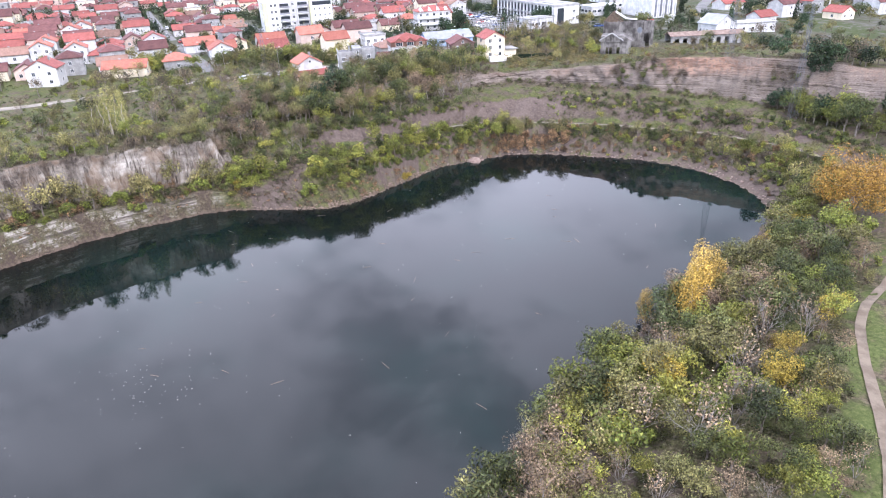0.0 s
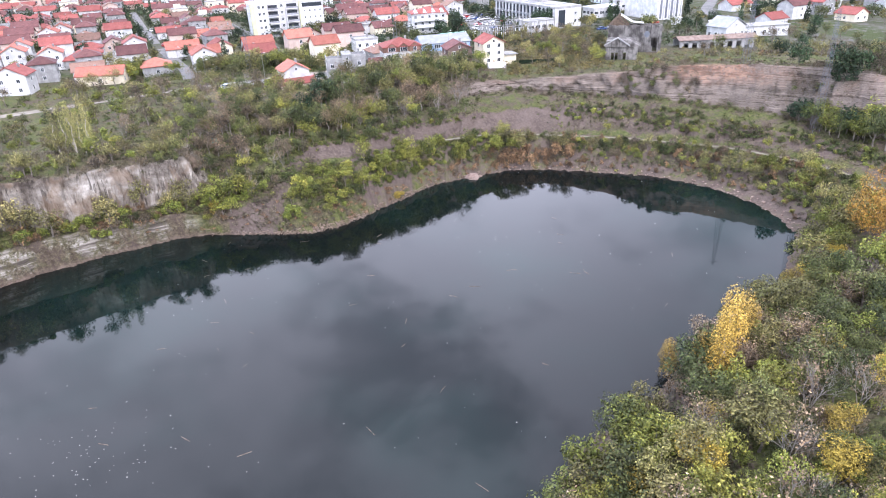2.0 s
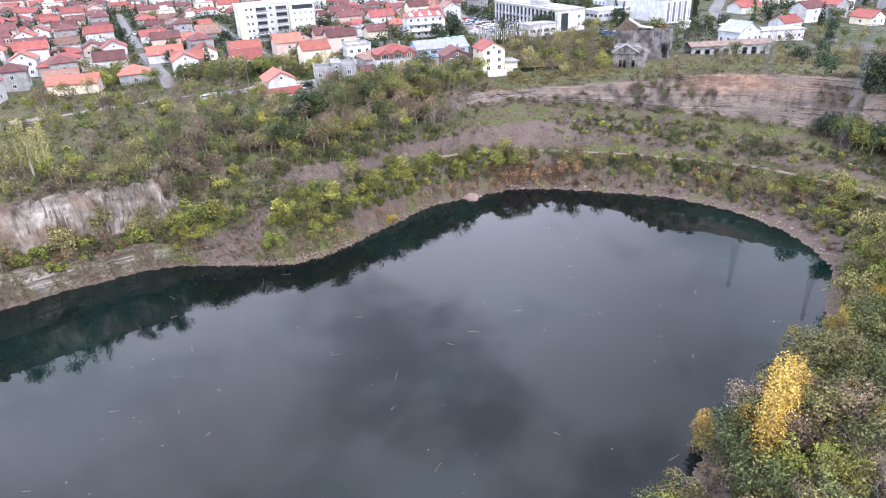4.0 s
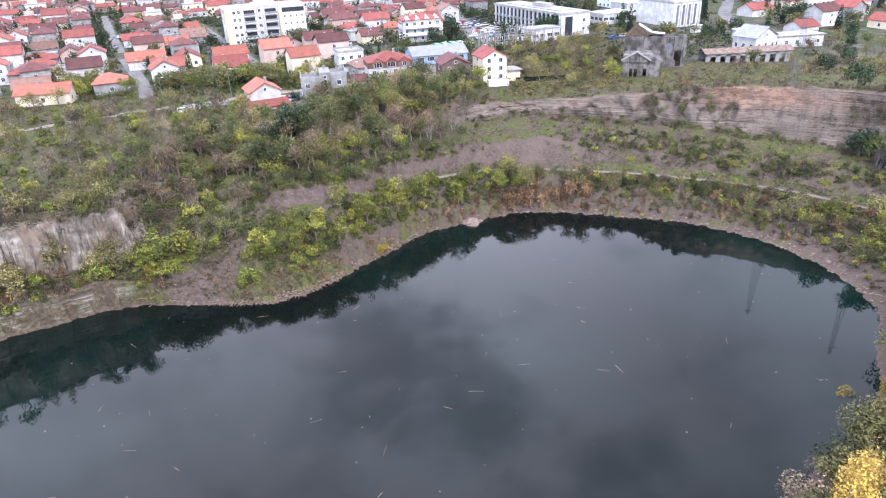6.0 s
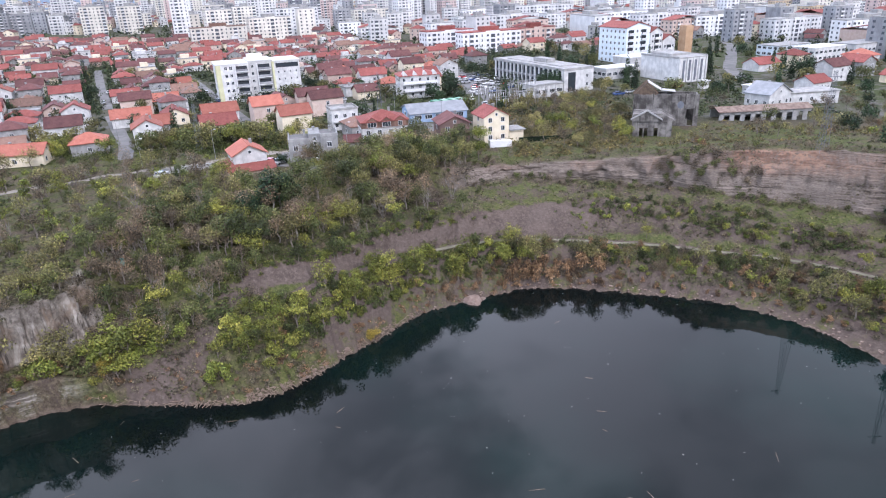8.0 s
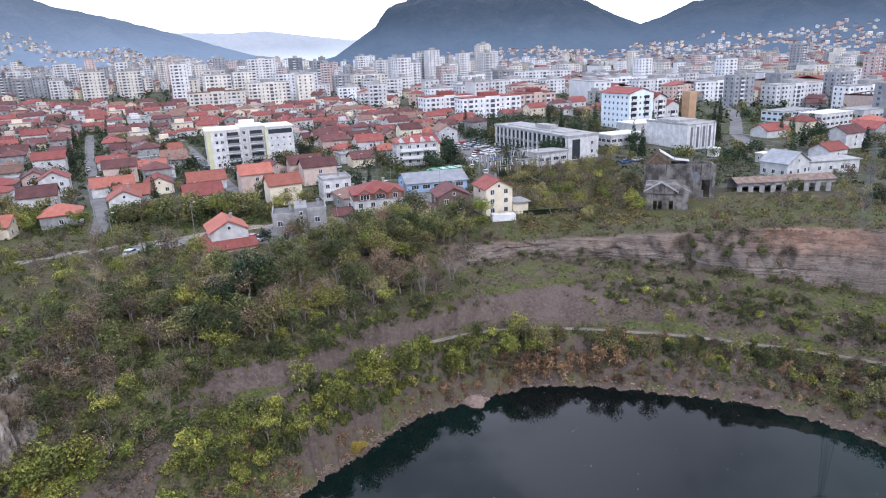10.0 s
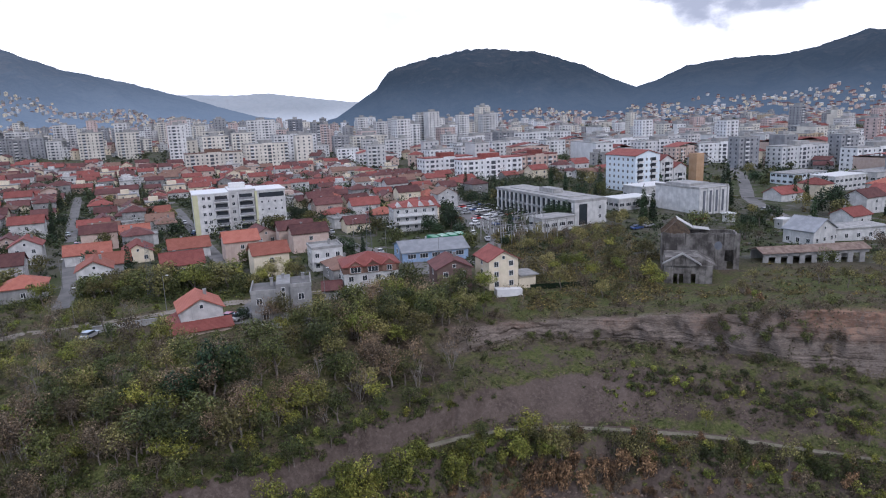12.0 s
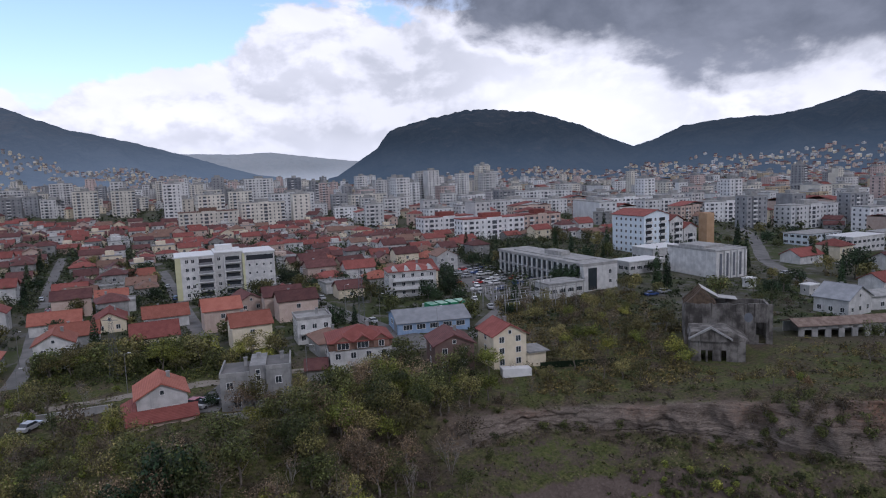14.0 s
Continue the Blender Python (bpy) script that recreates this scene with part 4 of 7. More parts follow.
def house(at, w, d, floors, roof, wall, tile, rot=GRID, label="", sides=("front", "left", "right"), rise=None, fh=2.8, n=2, stack=True, group="houses of the town", extra=0.6, balcony=False):
    """A house of the town with gable, hip or flat roof."""
    h = floors * fh + extra
    x, y = at
    root = empty("house", pose(x, y, level1(x, y), 0, 0, rot), label or "town house", "house", group)
    rise = rise if rise is not None else w * 0.27
    if roof == "gable":
        part("wall", gable_walls(w, d, h, rise).mesh("wall", wall), root)
        part("roof", gable_roof(w, d, h, rise).mesh("roof", tile), root)
        for s, turn in ((-1, 0), (1, 180)):
            if rise > 1.6 and (s < 0 or "back" in sides):
                part("window", WIN["small"], root, "", pose(0, s * d / 2, h + 0.1, 0, 0, turn))
    else:
        f = Form()
        f.box(-w / 2, -d / 2, -1.0, w / 2, d / 2, h)
        part("wall", f.mesh("wall", wall), root)
        if roof == "hip":
            part("roof", hip_roof(w, d, h, rise).mesh("roof", tile), root)
        else:
            f = Form()
            f.box(-w / 2 - 0.15, -d / 2 - 0.15, h, w / 2 + 0.15, d / 2 + 0.15, h + 0.18)
            for q in ((-w / 2 - 0.15, -d / 2 - 0.15, w / 2 + 0.15, -d / 2 + 0.1), (-w / 2 - 0.15, d / 2 - 0.1, w / 2 + 0.15, d / 2 + 0.15), (-w / 2 - 0.15, -d / 2 + 0.1, -w / 2 + 0.1, d / 2 - 0.1), (w / 2 - 0.1, -d / 2 + 0.1, w / 2 + 0.15, d / 2 - 0.1)):
                f.box(q[0], q[1], h + 0.18, q[2], q[3], h + 0.7)
            part("roof", f.mesh("roof", tile), root)
    put_windows(root, w, d, floors, fh, sides, n, lean_sides=n == 2)
    if stack:
        chimney(root, w * 0.18, d * 0.15, h + (rise * 0.6 if roof != "flat" else 0.3))
    if balcony:
        for fl in range(1, floors):
            f = Form()
            f.box(-w * 0.42, -d / 2 - 1.4, fl * fh - 0.05, w * 0.42, -d / 2, fl * fh + 0.12)
            f.box(-w * 0.42, -d / 2 - 1.4, fl * fh + 0.12, w * 0.42, -d / 2 - 1.3, fl * fh + 1.05)
            part("balcony", f.mesh("balcony", "frame_white"), root)
    return root


# the houses that stand by the edge of the quarry
h = house((-45, 221.5), 8.0, 8.5, 1, "gable", "plaster_white", "tile_orange", 26, "small white house with orange roof and lower red roof in front", n=2, rise=2.1, extra=1.4)
f = Form()
f.prism([(-7.6, 1.4), (-7.6, 1.6), (-4.2, 2.9), (-4.2, 2.7)], -5.5, 6.0)
lean = f.mesh("lower_roof", "tile_red")
part("lower_roof", lean, h, "sloping red roof of the lower front rooms", pose(0, 0, -0.7, 0, 0, 90))
f = Form()
f.box(-5.8, -7.2, -1.2, 5.2, -4.25, 0.7)
part("front_room", f.mesh("front_room", "plaster_pink"), h)
f = Form()
f.prism([(-6.6, 1.0), (-6.6, 1.2), (-4.05, 2.3), (-4.05, 2.1)], -4.3, 4.2)
part("lower_roof", f.mesh("lower_roof", "tile_red"), h, "sloping red roof of the side rooms")
f = Form()
f.box(-6.2, -4.2, -1.2, -4.02, 4.0, 1.25)
part("side_room", f.mesh("side_room", "plaster_pink"), h)

# unfinished grey house with a flat roof
g = empty("house", pose(-29, 225.5, level1(-29, 225.5), 0, 0, 12), "unfinished grey rendered house with flat roof terraces", "house", "houses of the town")
f = Form()
f.box(-6, -4.5, -1.5, -1, 4.5, 6.2), f.box(-1, -3.6, -1.5, 1.8, 4.5, 7.6), f.box(1.8, -4.5, -1.5, 6, 4.5, 7.0)
part("wall", f.mesh("wall", "plaster_grey"), g)
for q0, q1 in (((-6.1, -4.6, 6.2, -1, -4.35, 6.9), (-6.1, -4.35, 6.2, -5.85, 4.6, 6.9)), ((1.8, -4.6, 7.0, 6.1, -4.35, 7.7), (5.85, -4.35, 7.0, 6.1, 4.6, 7.7))):
    f = Form()
    f.box(*q0), f.box(*q1)
    part("parapet", f.mesh("parapet", "concrete"), g)
f = Form()
f.box(-5.8, -4.3, 6.2, -1.0, 4.4, 6.26), f.box(1.8, -4.3, 7.0, 5.8, 4.4, 7.06)
part("roof", f.mesh("roof", "asphalt"), g, "dark bitumen roof terraces")
for x, z, kind in ((-4.4, 3.9, "mid"), (-2.2, 3.9, "small"), (3.9, 4.3, "mid"), (-3.3, 0.6, "tall"), (3.9, 0.8, "tall")):
    part("window", WIN[kind], g, "", pose(x, -4.5, z))
for z in (1.6, 2.7, 3.8, 4.9, 6.0):
    part("window", WIN["small"], g, "", pose(0.4, -3.6, z))
for z in (0.9, 3.9):
    for y in (-2, 2):
        part("window", WIN["mid"], g, "", pose(-6, y, z, 0, 0, -90))
for x, z in ((-2, 7.4), (4.5, 7.9), (0.4, 8.0)):
    chimney(g, x, 1.5, z - 0.4, 0.8)
f = Form()
f.box(-6.5, -8.2, -1.2, 7.5, -7.9, 0.9), f.box(7.2, -7.9, -1.2, 7.5, 4, 0.9)
tagged(new("garden_wall", f.mesh("garden_wall", "concrete")), "low grey concrete garden wall in front of the unfinished house", "wall").matrix_basis = g.matrix_basis.copy()

# large house with red roof and dormers
h = house((-12.8, 244.5), 12.6, 9.0, 2, "hip", "plaster_white", "tile_red", 14, "large white three-storey house with red tiled roof and white dormers", n=4, rise=2.4, fh=2.7, extra=1.7)
f = Form()
f.box(-6.53, -4.53, 5.55, 6.53, 4.53, 7.05)
part("brick_band", f.mesh("brick_band", "tile_brown"), h, "red brick upper storey under the eaves")
for x, wd in ((-3.6, "wide"), (0.4, "wide"), (4.2, "mid")):
    f = Form()
    f.prism([(x - 1.6, 5.6), (x + 1.6, 5.6), (x + 1.6, 7.2), (x, 8.3), (x - 1.6, 7.2)], -4.85, -1.0)
    dm = part("dormer", f.mesh("dormer", "tile_brown"), h)
    f = Form()
    f.prism([(x - 1.9, 7.05), (x, 8.35), (x + 1.9, 7.05), (x + 1.9, 7.25), (x, 8.6), (x - 1.9, 7.25)], -5.1, -0.8)
    part("dormer_roof", f.mesh("dormer_roof", "tile_red"), dm)
    part("window", WIN[wd], dm, "", pose(x, -4.86, 5.75))
house((-21, 240), 6, 4, 1, "gable", "plaster_grey", "tile_maroon", 100, "low outhouse with dark red roof by the road", ("front",), 1.2, n=1, stack=False, extra=-0.4)

house((6.5, 244), 8.2, 9.0, 2, "gable", "plaster_brown", "tile_maroon", 12, "dark brown two-storey house with maroon gable roof and white windows", n=2, rise=1.9, fh=2.6, extra=0.4)
h = house((17.6, 244.5), 7.4, 8.5, 3, "gable", "plaster_cream", "tile_red", 18, "tall cream three-storey house with red gable roof", ("front", "left"), n=2, rise=2.0, fh=2.35, extra=0.2)
f = Form()
f.box(3.7, -4.6, -1, 8.0, 0.6, 3.0)
an = part("annexe", f.mesh("annexe", "plaster_cream"), h)
f = Form()
f.prism([(3.72, 3.02), (8.6, 3.02), (8.6, 3.2), (3.72, 3.4)], -5.3, 1.0)
part("annexe_roof", f.mesh("annexe_roof", "concrete"), an)
f = Form()
f.prism([(-3, 0.4), (3, 0.4), (3, 1.9), (-3, 2.2)], -1.1, 1.1)
sh = tagged(new("shed", f.mesh("shed", "white_metal")), "low white metal shed beside the cream house", "shed")
sh.matrix_basis = pose(19.5, 236.5, level1(19.5, 236.5) - 0.4, 0, 0, 10)
f = Form()
for k in range(9):
    f.box(k * 2.0, 0, -0.6, k * 2.0 + 0.08, 0.08, 1.4)
f.box(0, 0.02, 0.0, 16.1, 0.06, 1.3)
fe = tagged(new("fence", f.mesh("fence", "leaf_dark")), "dark green mesh garden fence behind the cream house", "fence")
fe.matrix_basis = pose(25, 240, level1(30, 240), 0, 0, 5)

# blue hall
h = empty("warehouse", pose(1.5, 281, level1(1.5, 281), 0, 0, 104), "low light blue hall with grey metal roof", "hall")
f = Form()
f.prism([(-7.0, -1), (7.0, -1), (7.0, 3.1), (0, 5.1), (-7.0, 3.1)], -9.5, 9.5)
part("wall", f.mesh("wall", "plaster_blue"), h)
part("roof", gable_roof(14, 19, 3.1, 2.0, 0.5, 0.15).mesh("roof", "metal_roof"), h)
for y in (-7, -3.5, 0, 3.5, 7):
    part("window", WIN["wide"], h, "", pose(-7.0, y, 1.2, 0, 0, -90))
part("window", WIN["wide"], h, "", pose(1.5, 9.5, 1.4, 0, 0, 180))
f = Form()
f.box(-1.7, -0.08, 0, 1.7, 0.05, 3.0)
part("gate", f.mesh("gate", "metal_roof"), h, "grey sliding gate", pose(-3.6, 9.5, 0, 0, 0, 180))

# white terrace with small gables
h = house((-5, 329), 16, 10, 3, "hip", "plaster_white", "tile_red", 14, "white three-storey terrace with row of small gables and balconies", n=5, rise=2.2, balcony=True, extra=0.2)
for x in (-6, -2, 2, 6):
    f = Form()
    f.prism([(x - 1.5, 8.2), (x + 1.5, 8.2), (x, 10.4)], -5.3, -1.5)
    part("gable", f.mesh("gable", "plaster_white"), h)
house((-2, 343), 12, 9, 2, "gable", "plaster_cream", "tile_red", GRID + 90, "cream house with red gable roof behind the terrace", ("front", "right"))
house((7, 382), 9, 10, 2, "gable", "plaster_white", "tile_brown", 20, "white gabled house beside the car park", n=2, rise=2.3)

# white apartment block
A0 = (-87.0, 336.0)
ux, uy = axes(GRID - 3)
ax, ay = A0[0] + ux[0] * 17 + uy[0] * 8, A0[1] + ux[1] * 17 + uy[1] * 8
apt = empty("apartment_block", pose(ax, ay, level1(ax, ay), 0, 0, GRID - 3), "new white five-storey apartment block with recessed balconies", "apartment block")
for q in ((-17, -8, -1, -4, 8, 15), (-4, -6.6, -1, 6, 8, 15.6), (6, -8, -1, 17, 8, 15)):
    f = Form()
    f.box(*q)
    part("wall", f.mesh("wall", "plaster_white"), apt)
for q in ((-17.06, -8.06, -1, -15.2, -4, 15.0), (5.6, -8.06, -1, 6.4, -6.5, 15.0)):
    f = Form()
    f.box(*q)
    part("panel", f.mesh("panel", "plaster_yellow"), apt, "pale yellow facade panel")
f = Form()
f.box(-17.3, -8.3, 15, -4, 8.3, 15.4), f.box(-4, -6.9, 15.6, 6, 8.3, 16.0), f.box(6, -8.3, 15, 17.3, 8.3, 15.4), f.box(-3, 0, 16, 3, 5, 17.8)
part("roof", f.mesh("roof", "frame_white"), apt)
for fl in range(5):
    z = fl * 3.0
    for x in (-13.2, -11.2, -2.4):
        part("window", WIN["mid"], apt, "", pose(x, -8 if x < -4 else -6.6, z + 0.9))
    for x0, x1 in ((-9.4, -4.4), (-0.4, 5.0)):
        y = -8 if x0 < -4 else -6.6
        f = Form()
        f.box(x0 - 0.1, y - 1.2, z - 0.2, x1 + 0.1, y, z + 0.08), f.box(x0, y - 1.15, z + 0.2, x1, y - 1.09, z + 1.0, 1)
        f.box(x0 + 0.3, y - 0.04, z + 0.1, x1 - 0.3, y + 0.1, z + 2.2, 2), f.box(x0 - 0.3, y - 1.3, z - 0.2, x0 - 0.05, y, z + 2.8)
        part("balcony", f.mesh("balcony", "frame_white", "slab_far_grey", "glass"), apt)
    for x in (8, 10.5, 13, 15.5):
        if fl < 4:
            part("window", WIN["small"], apt, "", pose(x, -8, z + 1.2))
    for y in (-6, -3, 0, 3, 6):
        part("window", WIN["mid"], apt, "", pose(-17, y, z + 1, 0, 0, -90))
f = Form()
f.box(7, -8.04, 12.4, 16.5, -7.9, 14.2)
part("glazing", f.mesh("glazing", "glass"), apt, "dark glazing of the top storey")

# office building with columns
ox, oy = axes(GRID)
cx, cy = 51.5 + ox[0] * 7 + oy[0] * 27, 317 + ox[1] * 7 + oy[1] * 27
off = empty("office_building", pose(cx, cy, level1(cx, cy), 0, 0, GRID), "long grey office building with white columns and dark glazing", "office building")
f = Form()
f.box(-6.2, -26.2, -1, 6.2, 26.2, 8.2)
part("wall", f.mesh("wall", "slab_far_dark"), off, "dark glazed walls")
f = Form()
f.box(-7, -27, 8.2, 7, 27, 9.2), f.box(-7, -27, 4.3, -6.0, 27, 4.8), f.box(-4, -20, 9.2, 4, 20, 9.5), f.box(-2, -8, 9.5, 2, 2, 11)
part("roof", f.mesh("roof", "concrete"), off)
f = Form()
f.box(-6.9, -27, -1, 7, -26.1, 8.2)
ew = part("end_wall", f.mesh("end_wall", "plaster_white"), off)
f = Form()
f.box(-5, -27.04, 0.4, -1.5, -26.9, 7.6)
part("glazing", f.mesh("glazing", "glass"), ew)
for z in (2, 5.2):
    part("window", WIN["mid"], ew, "", pose(4, -27, z))
col = Form()
col.box(-0.3, -0.3, -1, 0.3, 0.3, 8.2)
col = col.mesh("column", "frame_white")
for k in range(17):
    part("column", col, off, "", pose(-6.7, -25.5 + k * 3.19, 0))
pan = Form()
pan.box(-0.06, -1.3, 0, 0.02, 1.3, 3.0)
pan = pan.mesh("window", "glass")
for k in range(16):
    for z in (0.8, 5.0):
        part("window", pan, off, "", pose(-6.2, -23.9 + k * 3.19, z))
for nm, (px, py), (w, d, hh), lab in (("low_hall", (43, 314), (13, 8, 4.5), "low grey flat-roofed hall"), ("low_hall", (80, 352), (16, 9, 4.5), "low white flat-roofed annexe"), ("low_hall", (97, 378), (18, 12, 6), "plain white flat-roofed hall")):
    b = empty(nm, pose(px, py, level1(px, py), 0, 0, GRID), lab, "hall")
    f = Form()
    f.box(-w / 2, -d / 2, -1, w / 2, d / 2, hh)
    part("wall", f.mesh("wall", "plaster_white"), b)
    f = Form()
    f.box(-w / 2 - 0.4, -d / 2 - 0.4, hh, w / 2 + 0.4, d / 2 + 0.4, hh + 0.4)
    part("roof", f.mesh("roof", "concrete" if px < 60 else "frame_white"), b)
    put_windows(b, w, d, 1, 3, ("front", "left"), 3.0, "wide", 1.6)

# windowless white hall with ribbed end
bx, by = 99.5 + ox[0] * 7.5 + oy[0] * 11, 333 + ox[1] * 7.5 + oy[1] * 11
hall = empty("theatre_hall", pose(bx, by, level1(bx, by), 0, 0, GRID), "tall windowless white hall with ribbed end wall", "hall")
f = Form()
f.box(-7.5, -13, -1, 7.5, 9, 9.4)
part("wall", f.mesh("wall", "plaster_white"), hall)
f = Form()
f.box(-7.7, -13.2, 9.4, 7.7, 9.2, 9.8), f.box(-5, -6, 9.8, 5, 6, 10.7), f.box(-7.7, -13.2, 9.8, -7.3, 9.2, 10.2), f.box(7.3, -13.2, 9.8, 7.7, 9.2, 10.2)
part("roof", f.mesh("roof", "concrete"), hall)
rib = Form()
rib.box(-0.5, -0.25, 0.5, 0.5, 0, 8.6)
rib = rib.mesh("slot", "slab_far_dark")
for x in (-4.8, -1.6, 1.6, 4.8):
    part("slot", rib, hall, "dark recessed strip", pose(x, -12.95, 0))
for x in (-7.5, -3.2, 0, 3.2, 7.0):
    f = Form()
    f.box(x - 0.2, -13.6, -1, x + 0.5, -13, 9.4)
    part("rib", f.mesh("rib", "plaster_white"), hall)

# light blue apartment house stepping down in gables
bl = empty("apartment_block", pose(106, 412, level1(106, 412), 0, 0, GRID), "pale blue six-storey apartment house stepping down in red-roofed gables", "apartment block")
for x0, x1, y0, y1, hh, rz in ((-14, 1, -9, 12, 17.5, 0), (1, 9, -9.5, 9, 14.5, 0), (9, 17, -10, 8, 10.5, 0)):
    f = Form()
    xm = (x0 + x1) / 2
    f.prism([(x0, -1), (x1, -1), (x1, hh), (xm, hh + 2.2), (x0, hh)], y0, y1)
    wl_ = part("wall", f.mesh("wall", "plaster_paleblue" if x0 < 0 else "plaster_white"), bl)
    o = 0.6
    f = Form()
    f.prism([(x0 - o, hh - 0.2), (xm, hh + 2.3), (x1 + o, hh - 0.2), (x1 + o, hh), (xm, hh + 2.6), (x0 - o, hh)], y0 - o, y1 + o)
    part("roof", f.mesh("roof", "tile_red"), bl)
    for fl in range(int(hh / 2.8)):
        z = fl * 2.8
        for x in np.arange(x0 + 1.5, x1 - 1, 2.6):
            part("window", WIN["mid"], bl, "", pose(float(x), y0, z + 0.9))
        f = Form()
        for b0 in ((x0 + 1, x0 + 9.2) if x0 < -5 else (x0 + 2.4,)):
            f.box(b0, y0 - 1.1, z - 0.1, b0 + 3.4, y0, z + 0.1), f.box(b0, y0 - 1.1, z + 0.1, b0 + 3.4, y0 - 1.02, z + 0.9)
            f.box(b0 + 0.3, y0 - 0.1, z + 0.1, b0 + 3.1, y0 + 0.05, z + 2.3, 1)
        part("balcony", f.mesh("balcony", "frame_white", "glass"), bl)
        if x0 < -5:
            for y in np.arange(y0 + 2, y1 - 1, 3.2):
                part("window", WIN["mid"], bl, "", pose(x0, float(y), z + 0.9, 0, 0, -90))
f = Form()
f.box(-2.5, -2.5, -1, 2.5, 2.5, 17)
tw = tagged(new("tower_block", f.mesh("tower_block", "ochre")), "narrow ochre windowless stair tower", "tower")
tw.matrix_basis = pose(136, 424, level1(136, 424), 0, 0, GRID)

f = Form()
f.box(0, -0.12, -0.8, 13.4, 0.12, 1.3), f.box(-0.12, -6.2, -0.8, 0.12, -0.12, 1.3), f.box(-0.2, -0.2, 1.3, 13.5, 0.2, 1.42)
tagged(new("garden_wall", f.mesh("garden_wall", "concrete")), "grey concrete yard wall beside the lane", "wall").matrix_basis = pose(-67.5, 219, level1(-62, 220), 0, 0, 22)

# ---- the ruin on the edge ----
ruin = empty("ruin", pose(70, 255, level1(70, 255) - 0.1, 0, 0, -17) @ Matrix.Diagonal((0.82, 0.9, 0.98, 1)), "roofless grey ruined factory house with charred gable", "ruin")
f = Form()
f.box(-11, -5, -1, 6.5, -4.4, 9), f.box(6.5, -5, -1, 7.6, -4.4, 2.2), f.box(6.5, -5, 5.2, 9.4, -4.4, 9), f.box(9.4, -5, -1, 11, -4.4, 9)
f.box(7.6, -5, -1, 9.4, -4.4, 0.3), f.box(6.5, -5, 2.2, 6.9, -4.4, 5.2)
f.box(-11, -4.4, -1, -10.4, 6, 9), f.box(10.4, -4.4, -1, 11, 6, 8.5), f.box(-10.4, 5.4, -1, 10.4, 6, 8.6)
for k in range(22):
    x = -11 + k
    f.box(x, -5, 9, x + 1, -4.4, 9 + 0.5 * random.random())
part("wall", f.mesh("wall", "concrete_old"), ruin)
f = Form()
f.prism([(-11, 9), (-3, 9), (-7, 12.4)], -4.9, -4.4)
part("gable", f.mesh("gable", "wood_dark"), ruin, "charred timber gable")
for y in (-3, -1.2, 0.6, 2):
    for x in (-11.3, -2.7):
        f = Form()
        f.tube((x, y, 8.9), (-7, y, 12.5), 0.12, 0.12, 4)
        part("rafter", f.mesh("rafter", "wood_dark"), ruin, "charred bare rafter")
f = Form()
f.tube((-7, -4.6, 12.45), (-7, 2.4, 12.45), 0.12, 0.12, 4)
part("ridge_beam", f.mesh("ridge_beam", "wood_dark"), ruin)
for x0, z0, x1, z1, y0, y1 in ((-6.6, 12.1, -1.6, 9.6, 0.5, 5.8), (-1.4, 9.5, 3.2, 9.1, 1.5, 5.8)):
    f = Form()
    f.prism([(x0, z0), (x1, z1), (x1, z1 + 0.1), (x0, z0 + 0.1)], y0, y1)
    part("roof_sheet", f.mesh("roof_sheet", "slab_far"), ruin, "pale sheet of the fallen roof")
f = Form()
f.face([(-10.8, -4.6, 9.0), (-7.2, -4.6, 12.3), (-7.2, 2.2, 12.3), (-10.8, 2.2, 9.0)]), f.face([(-10.8, -4.6, 8.9), (-7.2, -4.6, 12.2), (-7.2, 2.2, 12.2), (-10.8, 2.2, 8.9)])
part("roof", f.mesh("roof", "wood_dark"), ruin)
# flat dark disc on the solid wall; its colour stands for an unlit opening
f = Form()
for i in range(16):
    a0, a1 = 2 * math.pi * i / 16, 2 * math.pi * (i + 1) / 16
    f.face([(5 + 1.1 * math.cos(a0), -5.04, 6.3 + 1.1 * math.sin(a0)), (5 + 1.1 * math.cos(a1), -5.04, 6.3 + 1.1 * math.sin(a1)), (5, -5.04, 6.3)])
part("hole", f.mesh("hole", "slab_far_dark"), ruin, "flat dark disc for a round opening in the wall")
fr = empty("gatehouse", pose(62.5, 242.5, level1(62.5, 242.5) - 0.2, 0, 0, -17) @ Matrix.Diagonal((0.92, 0.9, 0.95, 1)), "weathered stone gatehouse with broken pediment and arched doorways", "ruin")
W = 5.6
for q in ((-W, -4, -1, -3.6, -3.4, 4.6), (-3.6, -4, 2.6, -2.6, -3.4, 4.6), (-2.6, -4, -1, -2.2, -3.4, 4.6), (-2.2, -4, 2.6, -1.2, -3.4, 4.6), (-1.2, -4, -1, 0.6, -3.4, 4.6),
          (0.6, -4, 2.7, 1.7, -3.4, 4.6), (1.7, -4, -1, W, -3.4, 4.6), (-W, -3.4, -1, -W + 0.6, 5, 4.6), (W - 0.6, -3.4, -1, W, 5, 4.6)):
    f = Form()
    f.box(*q)
    part("wall", f.mesh("wall", "concrete_old"), fr)
f = Form()
f.prism([(-W - 0.4, 4.6), (2.6, 4.6), (2.6, 5.0), (-1.6, 7.6), (-W - 0.4, 5.0)], -4.4, -3.2)
pd = part("pediment", f.mesh("pediment", "concrete_old"), fr)
f = Form()
f.prism([(-W - 0.7, 4.9), (-1.6, 7.5), (2.9, 4.9), (2.9, 5.25), (-1.6, 7.95), (-W - 0.7, 5.25)], -4.7, -3.9)
part("moulding", f.mesh("moulding", "concrete"), pd)
f = Form()
